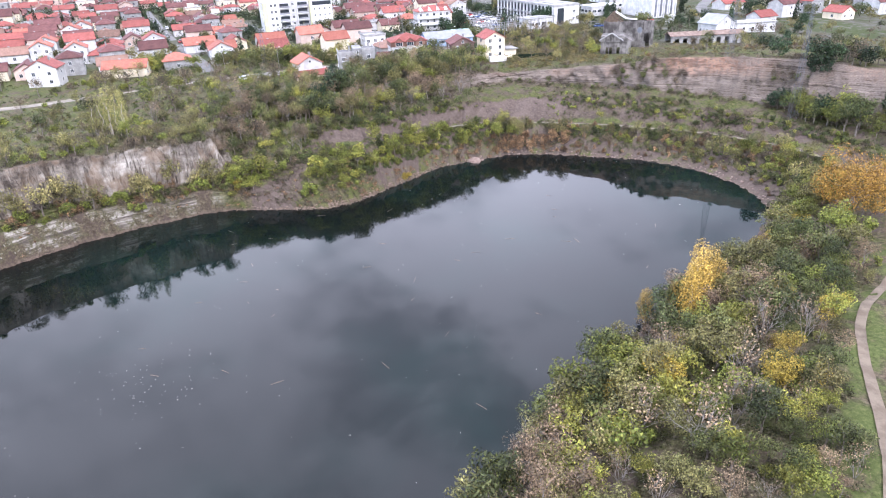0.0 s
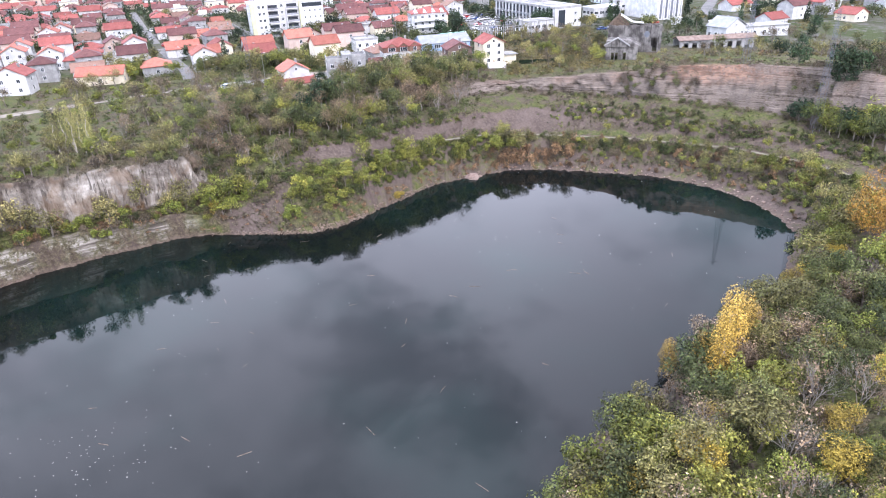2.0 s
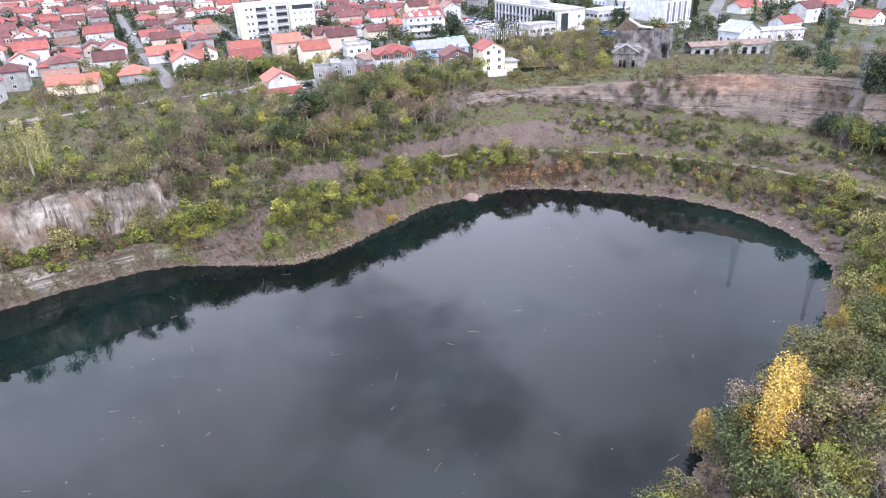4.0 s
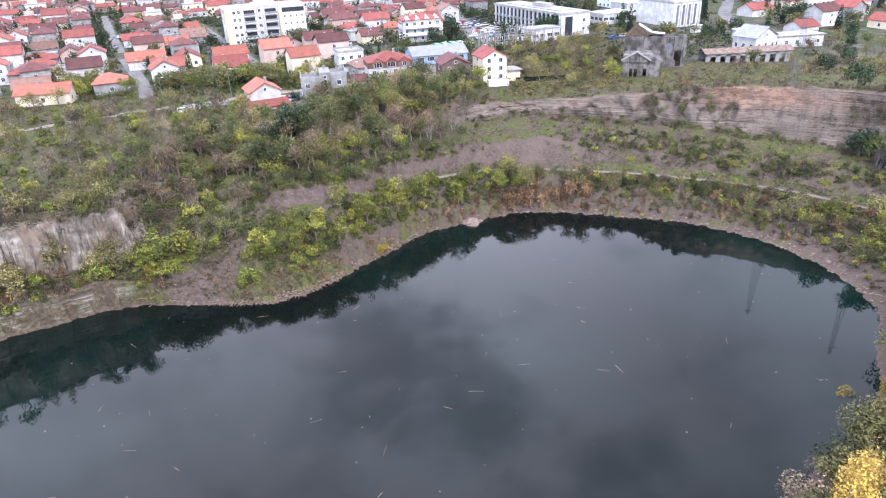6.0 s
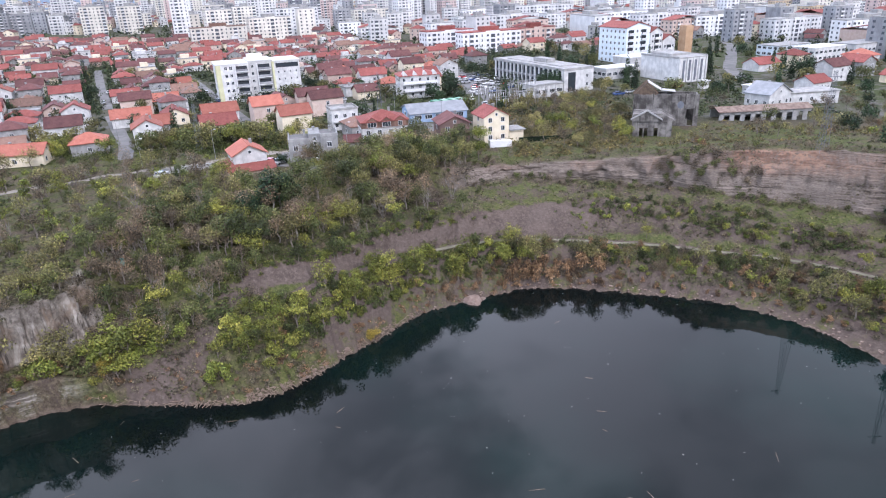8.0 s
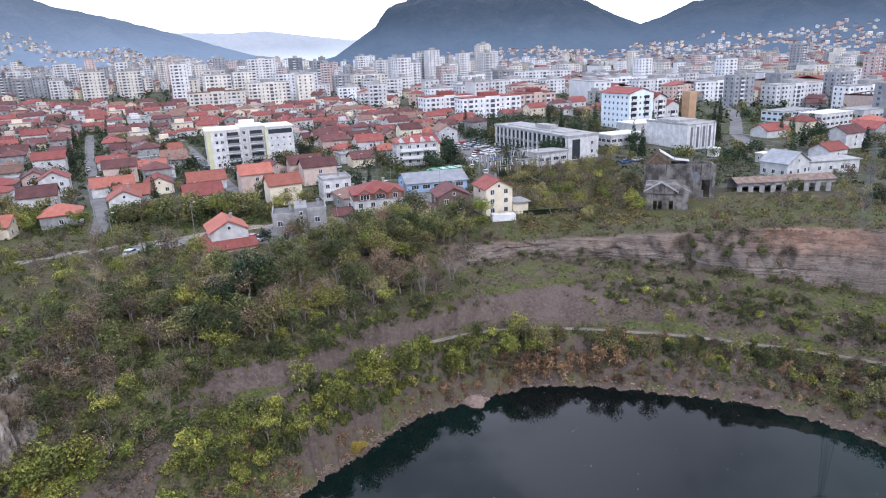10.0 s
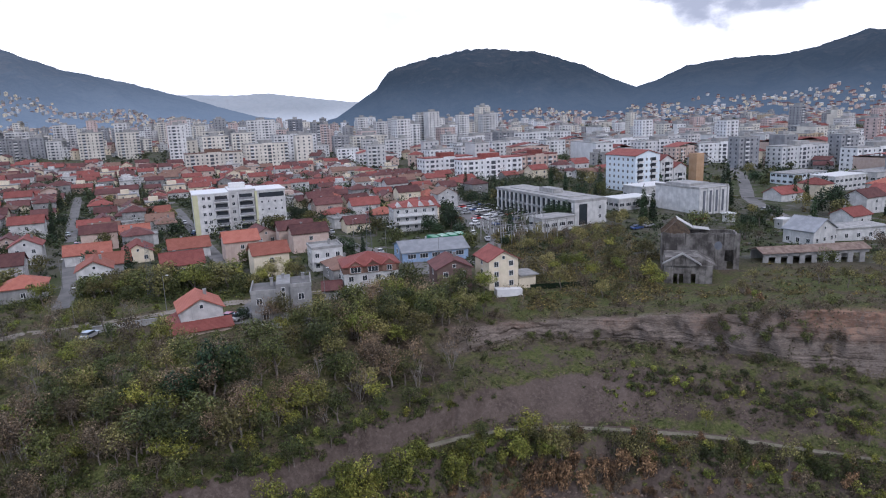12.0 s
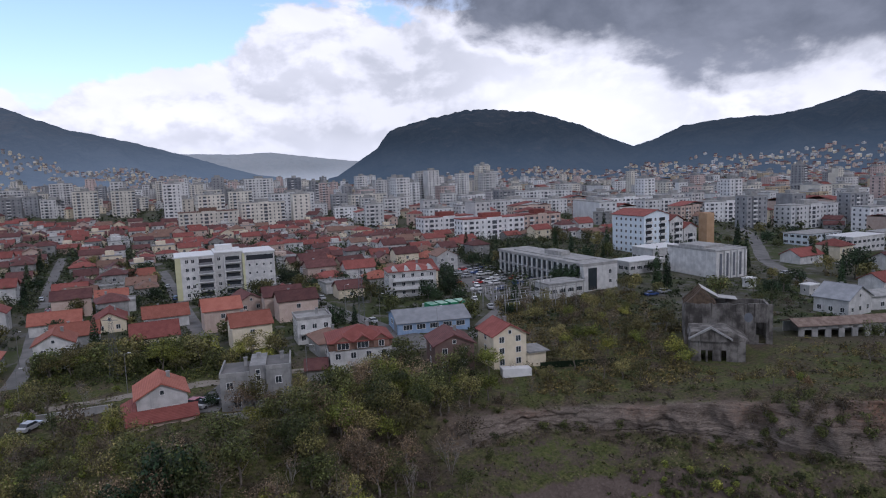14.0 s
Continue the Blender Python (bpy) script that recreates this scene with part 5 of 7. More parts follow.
f.prism([(-W - 0.4, 4.62), (W + 0.9, 4.62), (W + 0.5, 4.9), (2.5, 6.7), (-W, 6.4)], -3.2, 5.4)
part("roof", f.mesh("roof", "concrete_old"), fr)
# long ruined wall with brown roof
lw = empty("long_shed", pose(99, 256, level1(99, 256), 0, 0, 4), "long low derelict shed with rusty brown roof", "shed")
f = Form()
for k in range(9):
    f.box(-14 + k * 3.2, -3, -1, -12.6 + k * 3.2, -2.7, 2.6)
f.box(-14, -3, 2.1, 14, -2.7, 2.9), f.box(-14, 2.7, -1, 14, 3, 2.9)
part("wall", f.mesh("wall", "concrete"), lw)
f = Form()
f.prism([(-3.4, 2.9), (0, 4.0), (3.4, 2.9), (3.4, 3.05), (0, 4.2), (-3.4, 3.05)], -14.4, 14.4)
part("roof", f.mesh("roof", "rock"), lw, "", pose(0, 0, 0, 0, 0, 90))
for px, py, w, d, hh, wall, rf, lab in ((198, 441, 26, 14, 6, "plaster_paleblue", "concrete", "long pale blue flat-roofed school hall"), (204, 416, 24, 13, 7, "plaster_white", "frame_white", "long white flat-roofed hall"), (235, 430, 30, 14, 8, "plaster_white", "concrete", "white flat-roofed hall by the houses"),
                                         (105, 316, 3.2, 2.6, 2.8, "plaster_white", "frame_white", "small white kiosk by the hall"), (117, 303, 4.2, 3.0, 3.0, "plaster_white", "frame_white", "small white kiosk on the open ground")):
    b = empty("low_hall" if w > 6 else "kiosk", pose(px, py, level1(px, py), 0, 0, GRID), lab, "hall" if w > 6 else "kiosk")
    f = Form()
    f.box(-w / 2, -d / 2, -1, w / 2, d / 2, hh)
    part("wall", f.mesh("wall", wall), b)
    f = Form()
    f.box(-w / 2 - 0.3, -d / 2 - 0.3, hh, w / 2 + 0.3, d / 2 + 0.3, hh + 0.35)
    part("roof", f.mesh("roof", rf), b)
    put_windows(b, w, d, 2 if hh > 5 else 1, 3, ("front", "left"), 3.4, "wide" if w > 6 else "small", 1.2)
ribbon("road", [(207, 541), (186, 480), (160, 420), (142, 380), (133, 345), (127, 310), (124, 296)], 6.0, "asphalt", "grey asphalt road past the white theatre hall")
ribbon("road", [(142, 380), (175, 366), (215, 368), (270, 378)], 5.0, "asphalt", "grey asphalt side road between the red-roofed houses")
house((112, 279), 11, 9, 1, "gable", "plaster_white", "metal_roof", 30, "low white workshop with grey gable roof", n=3, extra=1.6)
house((128, 286), 20, 8, 1, "hip", "plaster_white", "concrete", 8, "long low white workshop building", n=5, rise=0.6, extra=1.0, stack=False)

# ---- houses along the streets ----
WALLS = ("plaster_white", "plaster_white", "plaster_grey", "plaster_cream", "plaster_pink", "concrete")
TILES = ("tile_orange", "tile_red", "tile_maroon", "tile_maroon", "tile_red", "tile_brown", "tile_maroon")
WORD = {"plaster_white": "white", "plaster_grey": "grey", "plaster_cream": "cream", "plaster_pink": "pale pink", "concrete": "bare concrete", "tile_orange": "orange", "tile_red": "red", "tile_maroon": "dark maroon", "tile_brown": "weathered brown"}


def town_house(at, w, d, floors, roof, wall, tile, rot):
    if roof == "flat":
        return house(at, w, d, floors, roof, wall, "concrete", rot, "%s plastered town house with flat concrete roof" % WORD[wall])
    return house(at, w, d, floors, roof, wall, tile, rot, "%s plastered town house with %s tiled %s roof" % (WORD[wall], WORD[tile], roof))


placed = [(-44, 224, 9), (-29, 229, 10), (-12, 247, 11), (7, 247, 8), (18, 247, 9), (1, 281, 14), (-5, 331, 13), (7, 382, 9), (ax, ay, 22), (ax - 9, ay - 9, 14), (ax + 12, ay + 3, 14), (cx, cy, 17), (cx + oy[0] * 20, cy + oy[1] * 20, 14), (cx - oy[0] * 20, cy - oy[1] * 20, 14),
          (20, 350, 14), (14, 372, 12), (24, 330, 12), (43, 314, 10), (80, 352, 10), (97, 378, 12), (bx, by, 18), (106, 412, 20), (136, 424, 8), (72, 252, 16), (64, 238, 10), (99, 256, 16), (112, 279, 10), (128, 286, 13), (198, 441, 15), (204, 416, 14), (235, 430, 17), (105, 316, 3), (117, 303, 3)]
for hx, hy, w, d, fl, roof, wall, tile, rot in (
        (-43, 270, 8.5, 9.5, 2, "gable", "plaster_cream", "tile_orange", GRID + 90), (-57, 291, 9, 10, 2, "gable", "plaster_pink", "tile_orange", GRID + 90), (-69, 275, 10, 11, 1, "gable", "plaster_cream", "tile_red", GRID + 90),
        (-76, 299, 9, 12, 1, "gable", "plaster_white", "tile_orange", GRID + 90), (-92, 280, 9, 11, 1, "gable", "plaster_grey", "tile_orange", GRID + 90), (-116, 270, 9, 10, 2, "gable", "plaster_white", "tile_maroon", GRID + 90),
        (-107, 297, 9, 13, 1, "gable", "plaster_white", "tile_orange", GRID + 90), (-116, 244, 8, 15, 1, "gable", "plaster_cream", "tile_orange", GRID + 75), (-139, 232, 10, 9, 2, "gable", "plaster_white", "tile_red", 12),
        (-128, 300, 9, 9, 2, "gable", "plaster_white", "tile_red", GRID), (154, 373, 9, 14, 1, "gable", "plaster_white", "tile_red", GRID + 90), (173, 382, 9, 11, 2, "hip", "plaster_cream", "tile_red", GRID),
        (168, 340, 9, 12, 2, "gable", "plaster_white", "tile_maroon", GRID + 90), (145, 312, 8, 10, 1, "gable", "plaster_white", "tile_red", GRID + 90), (188, 356, 9, 11, 2, "gable", "plaster_grey", "tile_red", GRID),
        (204, 380, 10, 12, 2, "hip", "plaster_white", "tile_orange", GRID), (190, 330, 9, 10, 1, "gable", "plaster_cream", "tile_red", GRID), (222, 352, 9, 12, 2, "gable", "plaster_white", "tile_maroon", GRID + 90), (240, 390, 10, 12, 2, "gable", "plaster_grey", "tile_red", GRID)):
    town_house((hx, hy), w, d, fl, roof, wall, tile, rot)
    placed.append((hx, hy, 9))
h = house((-28, 273), 8.5, 8, 2, "flat", "plaster_white", "concrete", GRID - 5, "white three-storey house with flat roof and balconies", n=3, balcony=True)
placed.append((-28, 273, 8))

STREETS = [((-86, 243), (-200, 465)), ((-52, 268), (-140, 445)), ((2, 262), (-100, 450)), ((20, 262), (12, 420)), ((-190, 170), (-59, 232.6)), ((-59, 232.6), (-24, 245.7)), ((-24, 245.7), (-8, 251)), ((207, 541), (160, 420)), ((160, 420), (127, 310)), ((142, 380), (270, 378))]


def near_street(x, y, gap):
    for (x0, y0), (x1, y1) in STREETS:
        dx, dy = x1 - x0, y1 - y0
        k = min(1, max(0, ((x - x0) * dx + (y - y0) * dy) / (dx * dx + dy * dy)))
        if math.hypot(x - x0 - k * dx, y - y0 - k * dy) < gap:
            return True
    return False


FAR_TILES = ("tile_red", "tile_brown", "tile_maroon", "tile_red", "tile_maroon")
FAR_WALLS = ("plaster_white", "plaster_grey", "plaster_cream", "plaster_pink")
far_forms = [Form()]


def far_house(forms, x, y, z, w, d, h, rot, r, tiles_=(4, 5, 6, 7, 8)):
    """A small distant house joined with its neighbours: walls, roof, chimney, dark window openings."""
    f = forms[0]
    c, s = math.cos(radians(rot)), math.sin(radians(rot))
    start = len(f.v)
    wall, tile, form = r.randrange(4), r.choice(tiles_), r.random()
    rise, o = w * r.uniform(0.2, 0.3), 0.45
    if form < 0.6:
        f.prism([(-w / 2, -2), (w / 2, -2), (w / 2, h), (0, h + rise), (-w / 2, h)], -d / 2, d / 2, wall)
        f.prism([(-w / 2 - o, h - 0.2), (0, h + rise), (w / 2 + o, h - 0.2), (w / 2 + o, h), (0, h + rise + 0.3), (-w / 2 - o, h)], -d / 2 - o, d / 2 + o, tile)
    else:
        f.box(-w / 2, -d / 2, -2, w / 2, d / 2, h, wall)
        a, b = w / 2 + o, d / 2 + o
        if form < 0.86:
            g = max(0.4, b - a)
            e, r0, r1 = [(-a, -b, h), (a, -b, h), (a, b, h), (-a, b, h)], (0, -g, h + rise), (0, g, h + rise)
            f.face([e[0], e[1], r0], tile), f.face([e[1], e[2], r1, r0], tile), f.face([e[2], e[3], r1], tile), f.face([e[3], e[0], r0, r1], tile), f.face(e[::-1], tile)
        else:
            f.box(-a + 0.2, -b + 0.2, h, a - 0.2, b - 0.2, h + 0.35, 1)
            f.box(-w * 0.2, -d * 0.1, h + 0.35, w * 0.25, d * 0.35, h + 2.4, wall)
    f.box(w * 0.14, d * 0.1, h, w * 0.14 + 0.6, d * 0.1 + 0.6, h + rise + 0.7, 1)
    for zz in np.arange(0.9, h - 1.2, 2.8):
        for q in (-0.25, 0.25):
            f.face([(q * w - 0.6, -d / 2 - 0.03, zz), (q * w + 0.6, -d / 2 - 0.03, zz), (q * w + 0.6, -d / 2 - 0.03, zz + 1.3), (q * w - 0.6, -d / 2 - 0.03, zz + 1.3)], 9)
            for k in (-1, 1):
                f.face([(k * (w / 2 + 0.03), q * d - 0.6, zz), (k * (w / 2 + 0.03), q * d + 0.6, zz), (k * (w / 2 + 0.03), q * d + 0.6, zz + 1.3), (k * (w / 2 + 0.03), q * d - 0.6, zz + 1.3)], 9)
    for i in range(start, len(f.v)):
        a, b, e = f.v[i]
        f.v[i] = (x + a * c - b * s, y + a * s + b * c, z + e)


rng = random.Random(7)
protos = []
for i in range(20):
    wall, tile = WALLS[i % 6], TILES[i % 7]
    w, d = rng.uniform(7.4, 9.8), rng.uniform(8.5, 12)
    protos.append((wall, tile, w, d, rng.choice((1, 1, 2)), "hip" if i % 3 == 2 else "flat" if i in (6, 13) else "gable", GRID + (90 if i % 5 else 0)))
first = {}
(ux, uy), count = axes(GRID), 0
spots = []
for i in range(-40, 18):
    for j in range(-8, 42):
        x = -20 + ux[0] * i * 12.6 + uy[0] * j * 13.0 + rng.uniform(-2.4, 2.4)
        y = 262 + ux[1] * i * 12.6 + uy[1] * j * 13.0 + rng.uniform(-2.4, 2.4)
        if j % 5 == 4 and rng.random() < 0.35:
            continue
        spots.append((x, y))
spots.sort(key=lambda s: s[1])
for x, y in spots:
    if y < 258 + max(0, -x - 90) * -0.28 or y > 660 or abs(x) > y * 0.76 + 12 or count > 1050:
        continue
    if x > -8 and y < 392 or x > 26 and y < 470 or y > 560 and x > -60:
        continue
    if near_street(x, y, 7.5) or any(math.hypot(x - a, y - b) < r + 4.6 for a, b, r in placed) or rng.random() < 0.1:
        continue
    k = rng.randrange(len(protos))
    wall, tile, w, d, fl, roof, rot = protos[k]
    placed.append((x, y, 5.2))
    count += 1
    if count > 150:
        far_house(far_forms, x, y, level1(x, y), w, d, fl * 2.8 + 0.5, rot + rng.uniform(-3, 3), rng)
        continue
    if k not in first:
        first[k] = town_house((x, y), w, d, fl, roof, wall, tile, rot)
    else:
        copy_thing(first[k], pose(x, y, level1(x, y), 0, 0, rot + rng.uniform(-7, 7)))


# ---- blocks of flats further off ----
def flat_windows(f, w, d, floors, fh, mat=0):
    """Window openings in bays: single windows, wide loggia openings and a glazed stair strip."""
    nx, ny = max(2, int(w / 3.4)), max(1, int(d / 4.0))
    for fl in range(floors):
        z = fl * fh + 1.0
        for i in range(nx):
            s = -w / 2 + w * (i + 0.5) / nx
            y = -d / 2 - 0.05
            if w > 24 and abs(s) < w * 0.12 + 0.8:
                y -= 0.6
            wide = (0.75, 1.45, 0.75, 0.4)[i % 4]
            lo, hi = (z - 0.6, z + 1.4) if wide > 1 else (z, z + 1.35)
            f.face([(s - wide, y, lo), (s + wide, y, lo), (s + wide, y, hi), (s - wide, y, hi)], mat)
        for i in range(ny):
            s = -d / 2 + d * (i + 0.5) / ny
            for x in (-w / 2 - 0.05, w / 2 + 0.05):
                f.face([(x, s - 0.7, z), (x, s + 0.7, z), (x, s + 0.7, z + 1.35), (x, s - 0.7, z + 1.35)], mat)


def flat_walls(f, w, d, floors, fh, mat=0, rail=1, step=0.0):
    """Body with a projecting stair bay, balconies stacked in columns, and a lower wing where step is given."""
    h = floors * fh + 0.8
    if step:
        k = w * (0.5 - step)
        f.box(-w / 2, -d / 2, -1, k, d / 2, h, mat), f.box(k, -d / 2 + 0.8, -1, w / 2, d / 2, h - fh * 2, mat)
    else:
        f.box(-w / 2, -d / 2, -1, w / 2, d / 2, h, mat)
    if w > 24:
        f.box(-w * 0.12, -d / 2 - 0.6, -1, w * 0.12, -d / 2, h + 0.6, mat)
    nx = max(2, int(w / 3.4))
    for i in range(nx):
        s = -w / 2 + w * (i + 0.5) / nx
        if i % 4 == 1 and not (w > 24 and abs(s) < w * 0.12 + 0.8):
            for fl in range(1, floors - (2 if step and s > w * (0.5 - step) else 0)):
                f.box(s - 1.6, -d / 2 - 1.1, fl * fh - 0.1, s + 1.6, -d / 2, fl * fh + 0.85, rail)
            f.box(s - 1.75, -d / 2 - 1.1, -1, s - 1.6, -d / 2, h - (fh * 2 if step else 0.4), mat)


def flats(w, d, floors, wall, label, at, rot, roof="concrete", gable=False):
    """A block of flats with its rows of windows and loggias."""
    fh = 2.9
    h = floors * fh + 0.8
    x, y = at
    root = empty("block_of_flats", pose(x, y, level1(x, y), 0, 0, rot), label, "block of flats", "blocks of flats")
    f = Form()
    flat_walls(f, w, d, floors, fh)
    part("wall", f.mesh("wall", wall, "slab_far_white"), root)
    f = Form()
    if gable:
        f = gable_roof(w, d, h, 2.6, 0.4)
    else:
        f.box(-w / 2 - 0.2, -d / 2 - 0.2, h, w / 2 + 0.2, d / 2 + 0.2, h + 0.5), f.box(-w * 0.15, -d * 0.25, h + 0.5, w * 0.15, d * 0.25, h + 3.0)
    part("roof", f.mesh("roof", roof), root)
    f = Form()
    flat_windows(f, w, d, floors, fh)
    tagged(part("glazing", f.mesh("glazing", "glass_far"), root), kind="stuff")
    return root


FLATS = [(36, 13, 7, "slab_far_yellow", "long pale yellow slab of flats", 0), (22, 14, 9, "slab_far_yellow", "tall sand-coloured slab of flats", 0), (44, 13, 5, "slab_far_white", "long low white block of flats", 0), (15, 15, 12, "slab_far", "tall beige tower of flats", 0),
         (28, 13, 6, "slab_far_ochre", "ochre block of flats", 0), (20, 14, 4, "slab_far_white", "white low block of flats", 0), (22, 12, 3, "slab_far", "low beige block with red roof", 1), (30, 12, 4, "plaster_pink", "pinkish block with red roof", 1),
         (13, 13, 10, "slab_far_white", "slender white tower of flats", 0), (18, 12, 8, "slab_far_pink", "pinkish slab of flats with brown loggias", 0), (14, 12, 6, "slab_far", "short grey-beige block of flats", 0), (16, 11, 7, "slab_far_grey", "grey concrete slab of flats", 0)]
made = {}


far_blocks = Form()
FAR_MATS = ("slab_far", "slab_far_yellow", "slab_far_white", "slab_far_dark", "concrete", "tile_red", "glass_far", "plaster_pink", "slab_far_ochre", "slab_far_pink", "slab_far_grey")


def put_flats(k, x, y, rot, joined=False, stretch=1.0):
    w, d, fl, wall, label, gab = FLATS[k]
    placed.append((x, y, w * 0.45))
    if not joined:
        if k not in made:
            made[k] = flats(w, d, fl, wall, label, (x, y), rot, "tile_red" if gab else "concrete", bool(gab))
        else:
            copy_thing(made[k], pose(x, y, level1(x, y), 0, 0, rot))
        return
    f, start, fh = far_blocks, len(far_blocks.v), 2.9
    fl = max(2, round(fl * stretch))
    w, tone = w * rng.uniform(0.6, 1.15), rng.choice((wall, wall, "slab_far_white", "slab_far", "slab_far_pink", "slab_far_grey", "slab_far_yellow"))
    flat_walls(f, w, d, fl, fh, FAR_MATS.index(tone), 2, rng.choice((0.0, 0.0, 0.35)) if fl > 4 and not gab else 0.0)
    h = fl * fh + 0.8
    if gab:
        f.prism([(-w / 2 - 0.3, h), (w / 2 + 0.3, h), (0, h + 2.6)], -d / 2 - 0.3, d / 2 + 0.3, 5)
    else:
        f.box(-w / 2 - 0.2, -d / 2 - 0.2, h, w / 2 + 0.2, d / 2 + 0.2, h + 0.5, 4), f.box(-w * 0.15, -d * 0.25, h + 0.5, w * 0.15, d * 0.25, h + 3.0, 4)
    flat_windows(f, w, d, fl, fh, 6)
    z = level1(x, y)
    c, s = math.cos(radians(rot)), math.sin(radians(rot))
    for i in range(start, len(f.v)):
        a, b, e = f.v[i]
        f.v[i] = (x + a * c - b * s, y + a * s + b * c, z + e)


flats(16, 16, 16, "slab_far_white", "tall white twin tower of flats", (78, 1110), 10)
flats(13, 14, 12, "slab_far_white", "lower half of the white twin tower", (93, 1112), 10)
flats(30, 16, 13, "slab_far", "tall grey-beige tower block", (-190, 835), 20)
flats(16, 16, 13, "slab_far_dark", "dark slate office tower", (-166, 905), 15)
flats(40, 13, 9, "slab_far_white", "pale blue-grey slab of flats", (-130, 722), 24)
flats(44, 12, 5, "slab_far_yellow", "long ochre block of flats with brown roof", (-176, 628), 24, "tile_brown")
flats(40, 12, 4, "slab_far_white", "white block of flats with red roof", (36, 492), 22, "tile_red")
flats(26, 12, 4, "plaster_pink", "pinkish block of flats with red roof", (66, 505), 22, "tile_red")
flats(34, 13, 4, "slab_far_white", "white block of flats with stepped red roof", (10, 520), 24, "tile_red")
flats(60, 14, 6, "slab_far_white", "large white public building", (105, 735), 10)
flats(36, 18, 4, "slab_far_dark", "dark glass office building with red band", (160, 760), 12)
for k, (tx, ty) in enumerate(((-62, 900), (-46, 925), (-12, 940), (8, 950), (40, 960), (-90, 950))):
    flats(14, 14, 11 + k % 3, "slab_far", "tall grey tower of flats in the centre", (tx, ty), 20)
placed += [(78, 1110, 20), (-190, 835, 20), (-130, 722, 22), (-176, 628, 22), (36, 492, 20), (66, 505, 14), (10, 520, 18), (105, 735, 30), (160, 760, 20)]

rng = random.Random(21)
dist, total = 330.0, 0
while dist < 2300:
    step = 27 + dist * 0.019
    a = -39.0
    while a < 40:
        a += math.degrees(step / dist) * rng.uniform(0.7, 1.4)
        r = dist + rng.uniform(-0.6, 0.6) * step
        x, y = 3 + math.sin(radians(a)) * r, 110 + math.cos(radians(a)) * r
        if (y < 470 and x < 150) or (y < 560 and -200 < x < 0) or (x < -60 and y < 640) or (x > 150 and y < 400):
            continue
        if float(fbm(x * 0.006, y * 0.006, 77, 3)) > 0.22 or any(math.hypot(x - p, y - q) < s + 11 for p, q, s in placed[-200:] + placed[:30]) or total > 620:
            continue
        if a < -9 and r < 900:
            k = rng.choice((0, 1, 1, 3, 9, 8, 11, 1, 5))
        elif a < 6 and r > 650:
            k = rng.choice((0, 1, 2, 4, 5, 8, 3, 10, 11, 9))
        elif a < 6:
            k = rng.choice((5, 6, 7, 6, 10))
        elif r < 620:
            k = rng.choice((2, 5, 10, 7, 6, 11))
        else:
            k = rng.choice((2, 4, 5, 10, 2, 6, 7, 8, 11, 9))
        for _ in range(3 if r > 900 else 1):
            hx, hy = x + rng.uniform(-26, 26), y + rng.uniform(-26, 26)
            far_house(far_forms, hx, hy, level1(hx, hy), 9, 11, rng.choice((3.2, 6, 6, 9)), rng.uniform(0, 90), rng)
        put_flats(k, x, y, 20 + rng.choice((0, 0, 90, 0)) + rng.uniform(-12, 12), total > 90, rng.uniform(0.5, 1.3) * (0.8 if r > 1300 else 1))
        total += 1
    dist += step * 0.95

# houses climbing the feet of the mountains
rng = random.Random(31)
for name, c0, c1, rows, n in (("backdrop_west", 160, 258, 13, 2100), ("backdrop_east", 8, 95, 10, 620), ("backdrop_hill", 90, 258, 6, 560)):
    grid = MOUNT[name]
    for _ in range(n):
        i, j = rng.random() ** 1.7 * rows, rng.randint(c0, c1)
        if float(fbm(j * 0.09, i * 0.5, 41, 2)) < -0.12:
            continue
        p, q = grid[int(i), j], grid[int(i) + 1, j]
        x, y, z = ((1 - i % 1) * p + (i % 1) * q).tolist()
        far_house(far_forms, x + rng.uniform(-9, 9), y, z - 0.8, rng.uniform(6, 9), rng.uniform(7, 11), rng.choice((5, 6, 7, 9)), rng.uniform(0, 90), rng, (6, 8, 6, 1, 0))
tagged(new("far_houses", far_forms[0].mesh("far_houses", *FAR_WALLS, *FAR_TILES, "glass_far")), "crowd of small distant houses with red roofs", "houses", kind="stuff")
tagged(new("far_blocks", far_blocks.mesh("far_blocks", *FAR_MATS)), "crowd of distant pale blocks of flats", "blocks of flats", kind="stuff")

# ---- trees and shrubs ----
def leaf_faces(p, out, size, g, flat=0.5):
    """A pointed leaf clump at each place, turned at random but mostly facing outwards."""
    n = len(p)
    nrm = out + g.normal(0, 0.6, (n, 3))
    nrm[:, 2] += flat
    nrm /= np.linalg.norm(nrm, axis=1)[:, None] + 1e-6
    a = np.cross(nrm, g.normal(0, 1, (n, 3)))
    a /= np.linalg.norm(a, axis=1)[:, None] + 1e-6
    b = np.cross(nrm, a)
    s = size * g.uniform(0.55, 1.35, (n, 1))
    k = g.uniform(0.35, 0.7, (n, 1))
    v = np.stack([p - a * s, p - b * s * k - nrm * s * 0.15, p + a * s * g.uniform(0.7, 1.1, (n, 1)), p + b * s * k - nrm * s * 0.15], 1).reshape(-1, 3)
    f = np.arange(4 * n).reshape(-1, 4)
    return v, f


